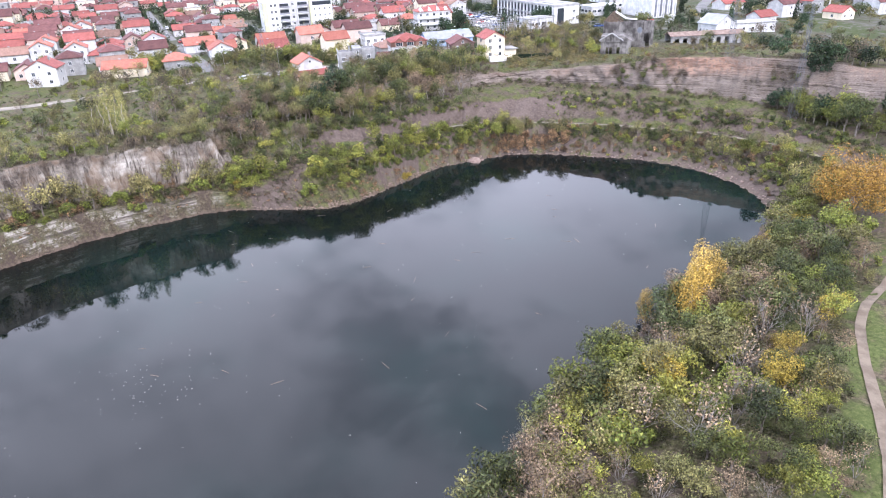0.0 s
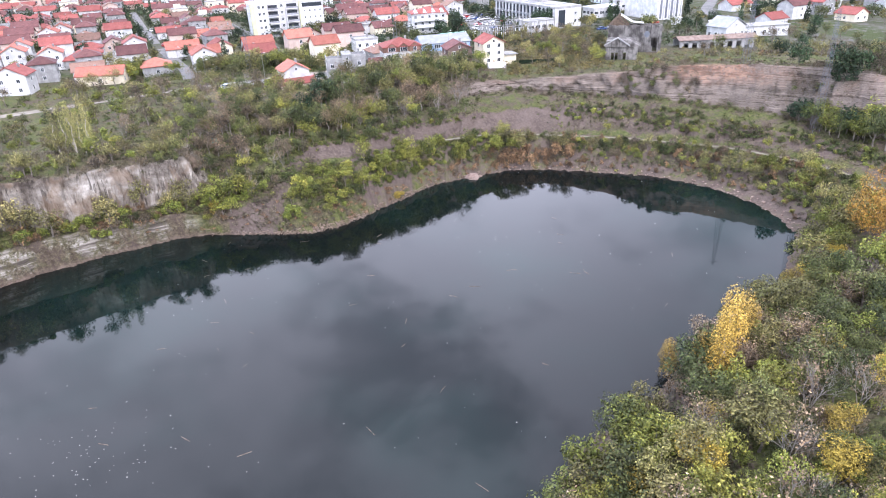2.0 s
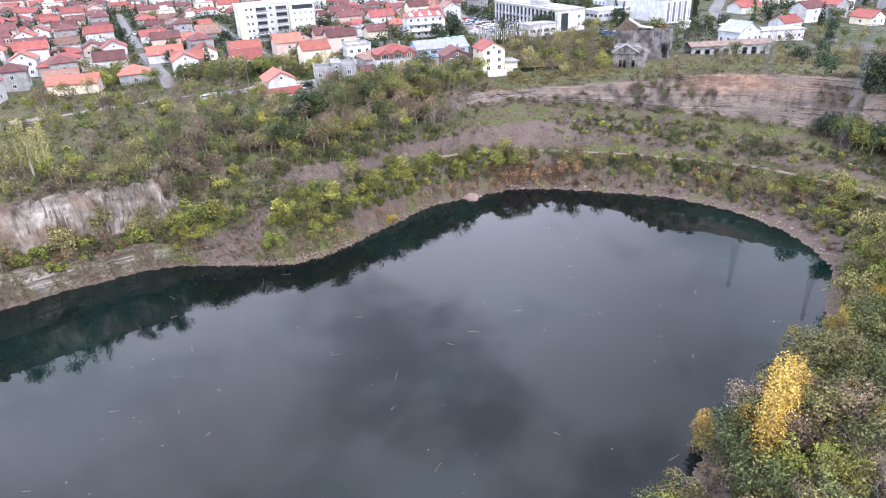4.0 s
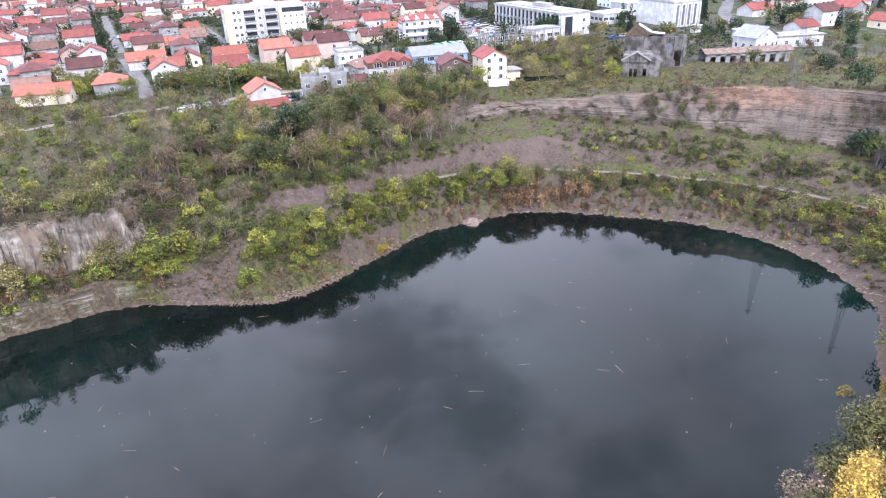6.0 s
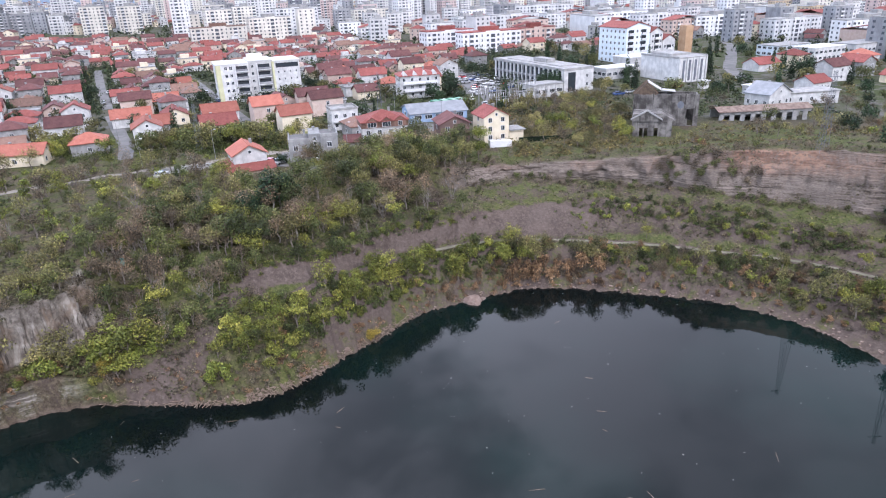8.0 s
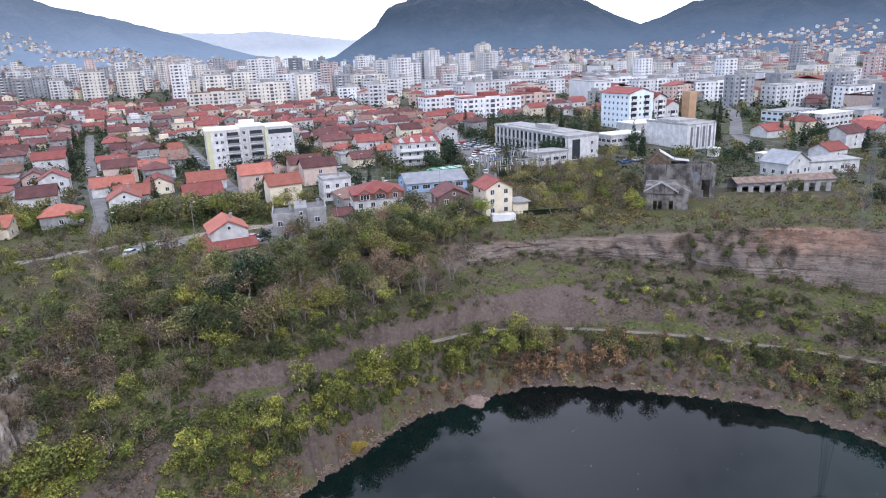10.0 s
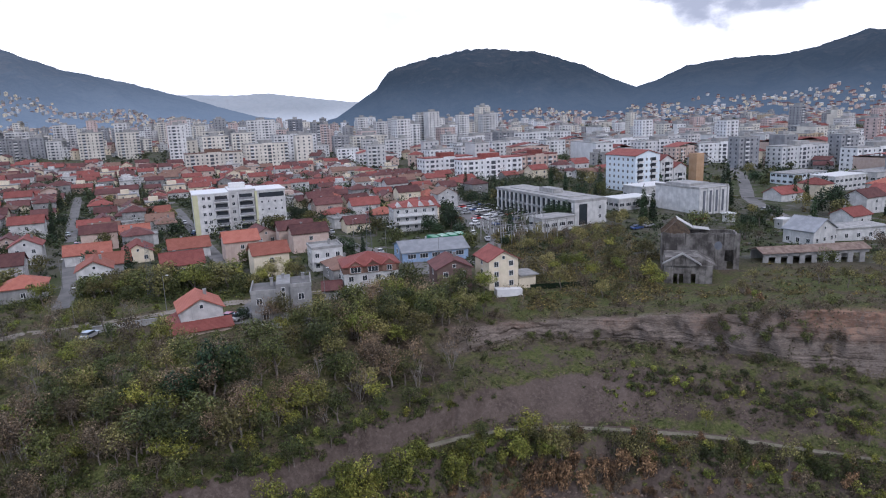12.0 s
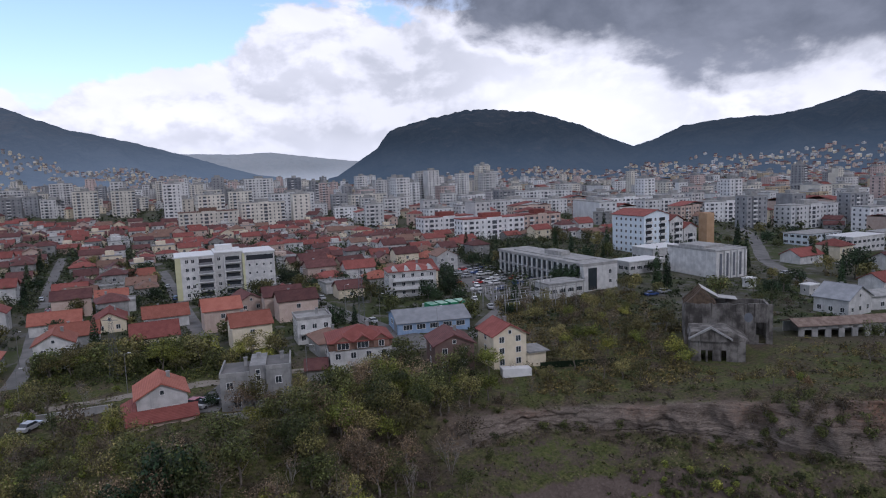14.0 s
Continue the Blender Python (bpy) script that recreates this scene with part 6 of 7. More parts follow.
def cloud_points(blobs, n, g, fill=0.55):
    """Places for leaves in a set of uneven blobs (x, y, z, r, squash), thin inside."""
    w = np.array([b[3] ** 2 for b in blobs])
    pick = g.choice(len(blobs), n, p=w / w.sum())
    d = g.normal(0, 1, (n, 3))
    d /= np.linalg.norm(d, axis=1)[:, None]
    b = np.array(blobs)[pick]
    r = b[:, 3] * (fill + (1 - fill) * g.uniform(0, 1, n) ** 0.5) * (1 + 0.16 * np.sin(d[:, 0] * 7 + pick) * np.cos(d[:, 1] * 6))
    p = b[:, :3] + d * r[:, None] * np.stack([np.ones(n), np.ones(n), b[:, 4]], 1)
    return p, d


def stem_form(f, h, r, g, limbs, spread, base=0.35):
    """A tapered trunk that bends a little, and its limbs. Returns the limb ends."""
    p, ends = Vector((0, 0, -0.5)), []
    pts = [p]
    for i in range(4):
        p = Vector((g.uniform(-0.05, 0.05) * h, g.uniform(-0.05, 0.05) * h, h * 0.72 * (i + 1) / 4))
        pts.append(p)
    for i in range(4):
        f.tube(pts[i], pts[i + 1], r * (1 - i * 0.2), r * (1 - (i + 1) * 0.2), 6)
    ends.append(pts[-1])
    for i in range(limbs):
        t = base + (0.95 - base) * i / max(1, limbs - 1)
        k = min(3, int(t * 4))
        a = pts[k].lerp(pts[k + 1], t * 4 - k)
        ang = i * 2.4 + g.uniform(-0.5, 0.5)
        e = a + Vector((math.cos(ang), math.sin(ang), g.uniform(0.5, 1.1))) * spread * (1.15 - 0.5 * t)
        mid = a.lerp(e, 0.5) + Vector((0, 0, 0.12 * spread))
        f.tube(a, mid, r * 0.42 * (1 - t * 0.5), r * 0.28 * (1 - t * 0.5), 5), f.tube(mid, e, r * 0.28 * (1 - t * 0.5), r * 0.08, 4)
        ends.append(e)
    return ends


def twigs(f, a, way, length, r, depth, g):
    e = a + way * length
    f.tube(a, e, r, r * 0.55, 3 if depth < 2 else 4)
    if depth == 0:
        return
    for i in range(3 if depth > 1 else 4):
        w = (way + Vector((g.normal(0, 0.5), g.normal(0, 0.5), g.uniform(-0.1, 0.5)))).normalized()
        twigs(f, a.lerp(e, g.uniform(0.45, 1.0)), w, length * g.uniform(0.5, 0.75), r * 0.5, depth - 1, g)


SHRUBS, THICKET = {}, {}


class Plant:
    """A kind of plant: trunk and crown meshes, placed many times."""

    def __init__(self, form, h, r, leaves, size, leaf, bark="bark", seed=1, label="", category="tree", name="tree", twig=False):
        g = np.random.default_rng(seed)
        f = Form()
        self.label, self.category, self.name, self.h = label, category, name, h
        if form == "broad":
            ends = stem_form(f, h, 0.022 * h + 0.05, g, 6, r * 0.85)
            blobs = [(e.x, e.y, e.z * g.uniform(0.92, 1.08), r * g.uniform(0.38, 0.62), g.uniform(0.7, 0.95)) for e in ends]
            blobs += [(g.uniform(-0.5, 0.5) * r, g.uniform(-0.5, 0.5) * r, h * g.uniform(0.5, 0.88), r * g.uniform(0.3, 0.5), 0.8) for _ in range(5)]
        elif form == "round":
            ends = stem_form(f, h * 0.8, 0.03 * h, g, 8, r * 0.8, 0.2)
            blobs = [(e.x, e.y, max(e.z, h * 0.4), r * g.uniform(0.4, 0.55), 0.9) for e in ends]
            blobs += [(math.cos(i * 1.3) * r * 0.6, math.sin(i * 1.3) * r * 0.6, h * (0.25 + 0.055 * i), r * g.uniform(0.35, 0.5), 0.9) for i in range(10)]
        elif form == "column":
            stem_form(f, h, 0.016 * h + 0.04, g, 5, r * 0.6, 0.25)
            blobs = [(g.uniform(-0.3, 0.3) * r, g.uniform(-0.3, 0.3) * r, h * (0.16 + 0.8 * i / 9), r * (0.55 + 0.5 * math.sin(math.pi * (0.15 + 0.8 * i / 9))), 1.25) for i in range(10)]
        elif form == "cypress":
            stem_form(f, h * 0.5, 0.03 * h, g, 2, r * 0.3)
            blobs = [(g.uniform(-0.08, 0.08) * r, g.uniform(-0.08, 0.08) * r, h * (0.07 + 0.88 * i / 11), r * (1.0 - 0.8 * (i / 11) ** 1.4), 1.3) for i in range(12)]
        elif form == "shrub":
            for i in range(6):
                ang = i * 1.1
                f.tube((0.1 * math.cos(ang), 0.1 * math.sin(ang), -0.3), (r * 0.6 * math.cos(ang), r * 0.6 * math.sin(ang), h * 0.6), 0.05, 0.02, 4)
            blobs = [(r * g.uniform(-0.6, 0.6), r * g.uniform(-0.6, 0.6), h * g.uniform(0.25, 0.8), r * g.uniform(0.3, 0.55), g.uniform(0.7, 1.1)) for _ in range(9)]
        else:
            for i in range(4):
                ang = i * 1.6 + g.uniform(-0.4, 0.4)
                twigs(f, Vector((0, 0, -0.3)), Vector((0.32 * math.cos(ang), 0.32 * math.sin(ang), 1)).normalized(), h * 0.45, 0.007 * h + 0.015, 3, g)
            blobs = [(r * g.uniform(-0.6, 0.6), r * g.uniform(-0.6, 0.6), h * g.uniform(0.4, 0.9), r * 0.5, 1.0) for _ in range(6)]
        self.trunk = f.mesh("trunk", bark)
        # many small leaves; the plants of one kind share the mesh
        p, d = cloud_points(blobs, leaves if leaves > 2000 else int(leaves * 1.6), g)
        size = size if leaves > 2000 else size * 0.86
        keep = p[:, 2] > 0.05
        v, q = leaf_faces(p[keep], d[keep], size, g)
        self.crown = mesh_np("crown", v, q, [M[leaf]])
        if form == "shrub":
            n = len(f.v)
            me = bpy.data.meshes.new(name)
            me.from_pydata(f.v + [tuple(c) for c in v.tolist()], [], f.f + [tuple(n + k for k in c) for c in q.tolist()])
            me.materials.append(M[bark]), me.materials.append(M[leaf])
            me.polygons.foreach_set("material_index", f.m + [1] * len(q))
            me.update()
            self.trunk, self.crown = me, None

    def put(self, x, y, scale=1.0, turn=0.0, sink=0.15, tall=1.0, label=""):
        z = level1(x, y) - sink
        if self.crown is None:
            SHRUBS[self.name] = SHRUBS.get(self.name, 0) + 1
            if SHRUBS[self.name] > 280:
                THICKET.setdefault(self.name, []).append((self.trunk, pose(x, y, z, 0, 0, turn) @ Matrix.Diagonal((scale, scale, scale * tall, 1))))
                return None
        root = new(self.name, self.trunk)
        root.matrix_basis = pose(x, y, z, 0, 0, turn) @ Matrix.Diagonal((scale, scale, scale * tall, 1))
        tagged(root, label or self.label, self.category, self.category + " group")
        if self.crown:
            part("crown", self.crown, root)
        return root


P = {}
for i in range(2):
    P["green%d" % i] = Plant("broad", 6.5, 2.4, 560, 0.22, "leaf_green", seed=10 + i, label="green broadleaf tree on the bank")
    P["olive%d" % i] = Plant("broad", 6.0, 2.3, 480, 0.2, "leaf_olive", seed=20 + i, label="olive-brown thinning autumn tree", name="autumn_tree", category="autumn tree")
    P["lime%d" % i] = Plant("broad", 5.0, 2.1, 480, 0.22, "leaf_lime", seed=30 + i, label="yellow-green autumn tree on the slope", name="yellowing_tree", category="yellowing tree")
    P["bare%d" % i] = Plant("bare", 6.0, 2.2, 170, 0.14, "leaf_tan", "bark_grey", seed=40 + i, label="bare grey tree with fine twigs", name="bare_tree", category="bare tree")
    P["brown%d" % i] = Plant("broad", 6.0, 2.3, 420, 0.19, "leaf_brown", "bark", seed=50 + i, label="brown tree with withered leaves", name="withered_tree", category="withered tree")
    P["egreen%d" % i] = Plant("broad", 6.5, 2.6, 1050, 0.195, "leaf_green", seed=110 + i, label="green broadleaf tree in the wood on the bank")
    P["eolive%d" % i] = Plant("broad", 6.0, 2.5, 950, 0.185, "leaf_olive", seed=120 + i, label="olive-brown autumn tree in the wood on the bank", name="autumn_tree", category="autumn tree")
    P["elime%d" % i] = Plant("broad", 5.5, 2.4, 950, 0.195, "leaf_lime", seed=130 + i, label="yellow-green autumn tree in the wood on the bank", name="yellowing_tree", category="yellowing tree")
    P["ebrown%d" % i] = Plant("broad", 6.0, 2.3, 900, 0.15, "leaf_tan", "bark_grey", seed=150 + i, label="tawny withered tree in the wood on the bank", name="withered_tree", category="withered tree")
    P["shrub%d" % i] = Plant("shrub", 2.6, 1.5, 260, 0.2, "leaf_green", seed=60 + i, label="dense green shrub on the slope", category="green shrub", name="shrub")
    P["limeshrub%d" % i] = Plant("shrub", 2.6, 1.4, 260, 0.22, "leaf_lime", seed=70 + i, label="bright yellow-green leafy shrub on the slope", category="yellow-green shrub", name="leafy_shrub")
    P["rust%d" % i] = Plant("shrub", 2.6, 1.3, 260, 0.2, "leaf_rust", seed=80 + i, label="rust-brown withered shrub by the water", category="rusty shrub", name="withered_shrub")
P["dryshrub"] = Plant("shrub", 2.6, 1.5, 300, 0.17, "leaf_brown", "bark_grey", seed=64, label="brown withered shrub on the rock ledge", category="brown shrub", name="dry_shrub")
P["yellow"] = Plant("shrub", 4.6, 2.5, 3200, 0.11, "leaf_yellow", seed=91, label="bright yellow autumn shrub", category="yellow shrub", name="yellow_shrub")
P["gold"] = Plant("round", 13.0, 7.4, 17000, 0.16, "leaf_gold", seed=92, label="large round golden-orange autumn tree by the lake")
P["willow"] = Plant("round", 7.5, 4.2, 4200, 0.2, "leaf_pale", "bark_pale", seed=103, label="pale yellow-green willow on the bank", name="willow", category="willow")
P["ypoplar"] = Plant("column", 11.0, 1.8, 3200, 0.15, "leaf_amber", "bark_pale", seed=93, label="slender golden yellow poplar on the bank", name="poplar", category="poplar")
P["palepoplar"] = Plant("column", 12.5, 1.15, 1000, 0.15, "leaf_pale", "bark_pale", seed=94, label="slender pale poplar thinning on the cliff top", name="poplar", category="poplar")
P["cypress"] = Plant("cypress", 10.0, 1.4, 700, 0.3, "leaf_dark", seed=95, label="tall dark green cypress between the houses", name="cypress", category="cypress")
P["dark"] = Plant("round", 8.0, 3.4, 2200, 0.25, "leaf_dark", seed=96, label="dense dark evergreen tree", name="evergreen_tree", category="evergreen tree")
P["towngreen"] = Plant("round", 6.5, 3.0, 680, 0.34, "leaf_green", seed=97, label="green garden tree between the houses", name="garden_tree", category="garden tree")
P["townolive"] = Plant("broad", 6.5, 2.8, 520, 0.32, "leaf_olive", seed=98, label="olive autumn garden tree", name="garden_tree", category="garden tree")
P["towndark"] = Plant("round", 7.5, 3.0, 700, 0.34, "leaf_dark", seed=99, label="dark green garden tree", name="garden_tree", category="garden tree")

rng = random.Random(5)


def spot(th, v):
    R, _ = rings_at(np.array([th]))
    i = min(6, int(v))
    r = float(R[i][0] + (R[i + 1][0] - R[i][0]) * (v - i))
    return MID[0] + r * math.cos(radians(th)), MID[1] + r * math.sin(radians(th))


def grow(n, t0, t1, v0, v1, kinds, s0, s1, clump=0.0, seed=0, tall=1.0, gap=0.0):
    """Plants over a stretch of the rings, in clumps where asked."""
    got, tries, spots_ = 0, 0, []
    while got < n and tries < n * 12:
        tries += 1
        th, soft_ = rng.uniform(t0 - 3, t1 + 3), rng.random() * 6
        if th - t0 + 3 < soft_ or t1 + 3 - th < soft_:
            continue
        x, y = spot(th, rng.uniform(v0, v1))
        if 142 < y < 165 and abs(x - GULLY(y)) < np.interp(y, (144, 151, 156, 163), (7.0, 6.0, 2.6, 2.6)):
            continue
        if clump and float(fbm(x * 0.13, y * 0.13, seed, 2)) < clump - 0.5 * rng.random() * 0.4:
            continue
        if gap and any(abs(x - a) + abs(y - b) < gap for a, b in spots_):
            continue
        spots_.append((x, y))
        k = rng.choice(kinds)
        k = k if k in P else k + str(rng.randrange(2))
        P[k].put(x, y, rng.uniform(s0, s1), rng.uniform(0, 360), tall=tall * rng.uniform(0.85, 1.2))
        got += 1


# single trees that stand out
P["gold"].put(81.5, 119.5, 1.0, 0)
P["limeshrub0"].put(76, 113, 1.7, 10)
P["limeshrub1"].put(79, 111, 1.5, 70)
for x, y, s in ((53, 104, 1.0), (58, 107, 0.7), (64, 110, 0.65)):
    P["willow"].put(x, y, s, x * 7)
for x, y, s in ((61, 114, 1.4), (65, 117, 1.2), (68, 114, 1.0), (72, 121, 1.3)):
    P["yellow"].put(x, y, s * 0.66, x * 13)
for x, y, s, t in ((40, 89.5, 1.1, 1.1), (37.6, 86.6, 0.9, 1.1), (43, 93, 1.0, 1.0), (36.5, 90, 0.85, 0.8), (45, 95, 0.9, 0.8), (33, 92, 0.75, 0.8)):
    P["ypoplar"].put(x, y, s, x * 40, tall=t)
for x, y, s in ((40, 63.5, 1.9), (56, 80, 1.5), (50, 85, 1.6), (27, 66, 1.8), (21, 64, 1.7), (45, 71, 1.5), (33, 74, 1.6), (53, 96, 1.7), (-48.4, 143.3, 0.95), (-50.5, 150, 1.0), (-10, 164.5, 0.9), (47, 66, 0.9), (62, 92, 0.8), (57, 117, 1.1)):
    P["yellow"].put(x, y, s * 0.66, x * 33)
for x, y, s in ((18.5, 55, 1.25), (24, 70, 1.1), (15, 60, 1.0), (28, 60, 1.0), (52, 104, 0.9), (-45.5, 161, 0.8), (-43.5, 164, 0.7), (-47.5, 158.5, 0.65), (-49, 162.5, 0.75)):
    P["lime0"].put(x, y, s, x * 50)
for x, y, s in ((27, 54, 1.5), (33, 58, 1.4), (14, 63, 1.1), (46, 82, 1.35), (11, 60, 1.1), (9, 57, 1.0), (44, 76, 1.35), (37, 67, 1.4), (50, 76, 1.3), (48, 90, 1.3), (30, 70, 1.3), (22, 58, 1.3)):
    P["bare0"].put(x, y, s, x * 71)
for i in range(7):
    P["palepoplar"].put(-85 + i * 1.25, 156.5 + (i % 3) * 1.1, 0.82 + 0.05 * (i % 4), i * 60)
P["dark"].put(-30, 189, 1.1, 0, tall=1.1)
P["dark"].put(-35, 185, 0.8, 50)
P["dark"].put(-36.5, 222, 0.42, 50)
P["cypress"].put(-61.5, 216.8, 0.32, 10)
for th, v in ((57, 2.1), (43, 2.15), (33, 2.05)):
    x, y = spot(th, v)
    P["lime0"].put(x, y, rng.uniform(0.45, 0.6), th * 9, tall=1.3, label="young yellow-green tree beside the path")

# east bank: dense young wood from the water up to the dirt track
TRACK_Y = (36, 44, 54, 64, 71, 77, 83, 89, 99)
TRACK_X = (36, 42, 48, 52, 55, 58, 62, 69, 78)


def wood(n, lo, hi, kinds, s0, s1, gap=2.4, edge=3.0):
    """Trees on the bank; lo and hi are ring numbers."""
    got, tries, mine = 0, 0, []
    while got < n and tries < n * 40:
        tries += 1
        x, y = rng.uniform(2, 74), rng.uniform(36, 113)
        v = float(level(x, y)[1][0])
        if not lo < v < hi or x > np.interp(y, TRACK_Y, TRACK_X) - edge or any(abs(x - a) + abs(y - b) < gap for a, b in mine):
            continue
        mine.append((x, y))
        k = rng.choice(kinds) + str(rng.randrange(2))
        P[k].put(x, y, rng.uniform(s0, s1), rng.uniform(0, 360), tall=rng.uniform(0.85, 1.2))
        got += 1


wood(125, 0.3, 3.6, ("egreen", "eolive", "elime", "egreen", "elime", "ebrown", "bare", "eolive"), 0.75, 1.2)
wood(135, 3.2, 6.5, ("eolive", "elime", "ebrown", "bare", "limeshrub", "elime", "egreen", "egreen"), 0.45, 0.9)
wood(36, 0.1, 0.8, ("bare", "rust", "bare"), 0.6, 0.9, 1.2)
grow(34, 0, 12, 0.3, 4.5, ("olive", "lime", "green", "limeshrub", "bare"), 0.5, 0.9, gap=2.5)
# north bank below the path
grow(150, 74, 134, 0.42, 0.98, ("limeshrub", "limeshrub", "shrub", "lime", "limeshrub"), 0.6, 1.05, tall=1.15)
grow(18, 62, 75, 0.15, 0.5, ("rust",), 0.8, 1.2, tall=1.3)
grow(12, 40, 56, 0.1, 0.5, ("rust",), 0.35, 0.6, tall=1.3)
grow(66, 38, 78, 0.45, 0.99, ("limeshrub", "shrub", "rust", "dryshrub", "olive"), 0.5, 0.85, tall=1.15)
grow(50, 60, 90, 0.08, 0.6, ("rust", "dryshrub", "rust"), 0.4, 0.75, clump=0.08, seed=3, tall=1.2)
grow(26, 18, 56, 0.06, 0.5, ("rust", "limeshrub"), 0.35, 0.6)
grow(40, 14, 44, 0.4, 0.98, ("shrub", "limeshrub", "dryshrub", "rust"), 0.45, 0.8)
grow(24, 0, 13, 0.1, 1.0, ("lime", "limeshrub", "olive"), 0.8, 1.2, gap=2.0)
grow(64, 9, 33, 0.3, 1.0, ("shrub", "limeshrub", "olive", "lime"), 0.6, 1.0, gap=1.3)
grow(110, 14, 62, 0.5, 0.99, ("shrub", "limeshrub", "shrub", "dryshrub", "rust"), 0.45, 0.9, tall=1.2)
grow(40, 150, 180, 0.3, 0.95, ("rust", "limeshrub", "dryshrub", "shrub"), 0.5, 1.0)
grow(60, 12, 42, 0.2, 0.75, ("shrub", "limeshrub", "dryshrub", "olive"), 0.45, 0.8)
# slope above the path, bench and rim
grow(110, 14, 64, 2.5, 3.1, ("shrub", "shrub", "dryshrub", "limeshrub"), 0.4, 0.8)
grow(60, 14, 92, 3.6, 4.08, ("shrub", "dryshrub", "shrub"), 0.4, 0.75)
grow(40, 84, 126, 2.75, 3.2, ("shrub", "limeshrub", "dryshrub"), 0.4, 0.8)
grow(80, 16, 58, 2.3, 3.15, ("shrub", "dryshrub", "shrub", "limeshrub"), 0.4, 0.75)
grow(46, 84, 128, 2.6, 3.3, ("shrub", "limeshrub", "green"), 0.4, 0.7)
grow(70, 88, 138, 3.4, 5.2, ("egreen", "eolive", "ebrown", "bare", "ebrown", "elime", "egreen"), 0.75, 1.2, gap=2.6)
grow(50, 86, 140, 3.2, 5.4, ("brown", "lime", "bare", "green"), 0.65, 1.0, gap=2.2)
grow(60, 84, 104, 4.9, 6.0, ("ebrown", "eolive", "elime", "egreen", "egreen"), 0.8, 1.15, gap=2.4)
grow(36, 104, 130, 4.7, 5.5, ("brown", "olive", "green"), 0.6, 0.9, gap=2.2)
grow(14, 64.5, 66.5, 2.1, 3.1, ("shrub", "limeshrub"), 0.3, 0.5)
grow(20, 74, 88, 5.1, 5.9, ("dryshrub", "shrub", "bare"), 0.4, 0.7, gap=2.2)
grow(34, 49.5, 57, 4.1, 5.2, ("shrub", "dryshrub", "dryshrub"), 0.5, 0.95)
grow(20, 31, 37, 4.5, 5.25, ("dryshrub", "shrub", "dryshrub"), 0.4, 0.8)
grow(40, 14, 84, 3.7, 4.08, ("shrub", "dryshrub", "shrub"), 0.35, 0.6)
grow(26, 22, 31, 3.2, 4.2, ("lime", "green", "lime"), 0.8, 1.25, gap=2.0)
# overgrown slope west of the track
grow(140, 124, 146, 1.2, 5.1, ("shrub", "green", "dryshrub", "brown", "bare", "dryshrub", "brown", "limeshrub"), 0.5, 0.9, gap=1.7)
grow(30, 122, 150, 0.15, 1.2, ("limeshrub", "shrub", "lime", "rust"), 0.5, 0.85, clump=0.05, seed=4)
grow(64, 150, 180, 0.25, 3.9, ("limeshrub", "rust", "olive", "limeshrub", "shrub"), 0.7, 1.3)
grow(22, 138, 148, 0.3, 1.4, ("limeshrub", "lime", "limeshrub"), 0.8, 1.25)
# cliff tops and fields to the west
grow(70, 146, 180, 4.97, 5.45, ("shrub", "dryshrub", "dryshrub", "olive", "limeshrub"), 0.55, 0.95, gap=1.4)
grow(80, 120, 180, 5.3, 7.0, ("olive", "lime", "brown", "limeshrub", "limeshrub", "green", "lime"), 0.5, 1.0, gap=3.5)
grow(150, 116, 178, 5.05, 7.0, ("dryshrub", "limeshrub", "shrub", "dryshrub", "olive", "bare"), 0.5, 1.05, gap=2.2)
# east face and the top above the rock
grow(30, 18, 36, 5.0, 5.6, ("green", "towndark", "brown", "green"), 0.7, 1.15, gap=2.4)
grow(46, 8, 32, 3.4, 6.0, ("green", "lime", "towndark"), 0.6, 1.1, gap=2.6)
grow(60, 16, 84, 5.0, 5.4, ("shrub", "dryshrub", "dryshrub"), 0.35, 0.7)


def scatter(n, box, kinds, s0, s1, gap=3.0, clear=3.0, far=False):
    got, tries, mine = 0, 0, []
    while got < n and tries < n * 14:
        tries += 1
        x, y = rng.uniform(box[0], box[1]), rng.uniform(box[2], box[3])
        if near_street(x, y, 3.6) or any(math.hypot(x - a, y - b) < r * 0.85 + clear * 0.5 for a, b, r in placed) or any(abs(x - a) + abs(y - b) < gap for a, b in mine):
            continue
        if abs(x - 3) > y * 0.76 + 10:
            continue
        mine.append((x, y))
        k = rng.choice(kinds)
        k = k if k in P else k + str(rng.randrange(2))
        P[k].put(x, y, rng.uniform(s0, s1), rng.uniform(0, 360), tall=rng.uniform(0.85, 1.2))
        got += 1


scatter(64, (22, 64, 230, 314), ("eolive", "brown", "elime", "bare", "eolive"), 0.55, 0.95, 3.2)
scatter(50, (60, 150, 215, 250), ("dryshrub", "olive", "limeshrub", "rust"), 0.45, 0.85, 3.0)
scatter(44, (84, 190, 225, 305), ("green", "olive", "towndark", "brown"), 0.6, 1.05, 4.5)
scatter(54, (-118, -32, 246, 264), ("townolive", "elime", "towngreen", "elime", "eolive"), 0.75, 1.2, 3.0, 2.0)
scatter(36, (-130, -45, 190, 236), ("lime", "eolive", "limeshrub", "brown"), 0.55, 1.0, 4.0)
scatter(110, (-190, -50, 165, 238), ("dryshrub", "limeshrub", "shrub", "olive", "brown", "limeshrub"), 0.55, 1.2, 3.4)
scatter(130, (-230, 30, 262, 430), ("towngreen", "townolive", "towndark", "towndark"), 0.5, 1.05, 7.0, 0.0)
scatter(36, (-260, 150, 262, 560), ("cypress",), 0.7, 1.25, 9.0, 0.5)
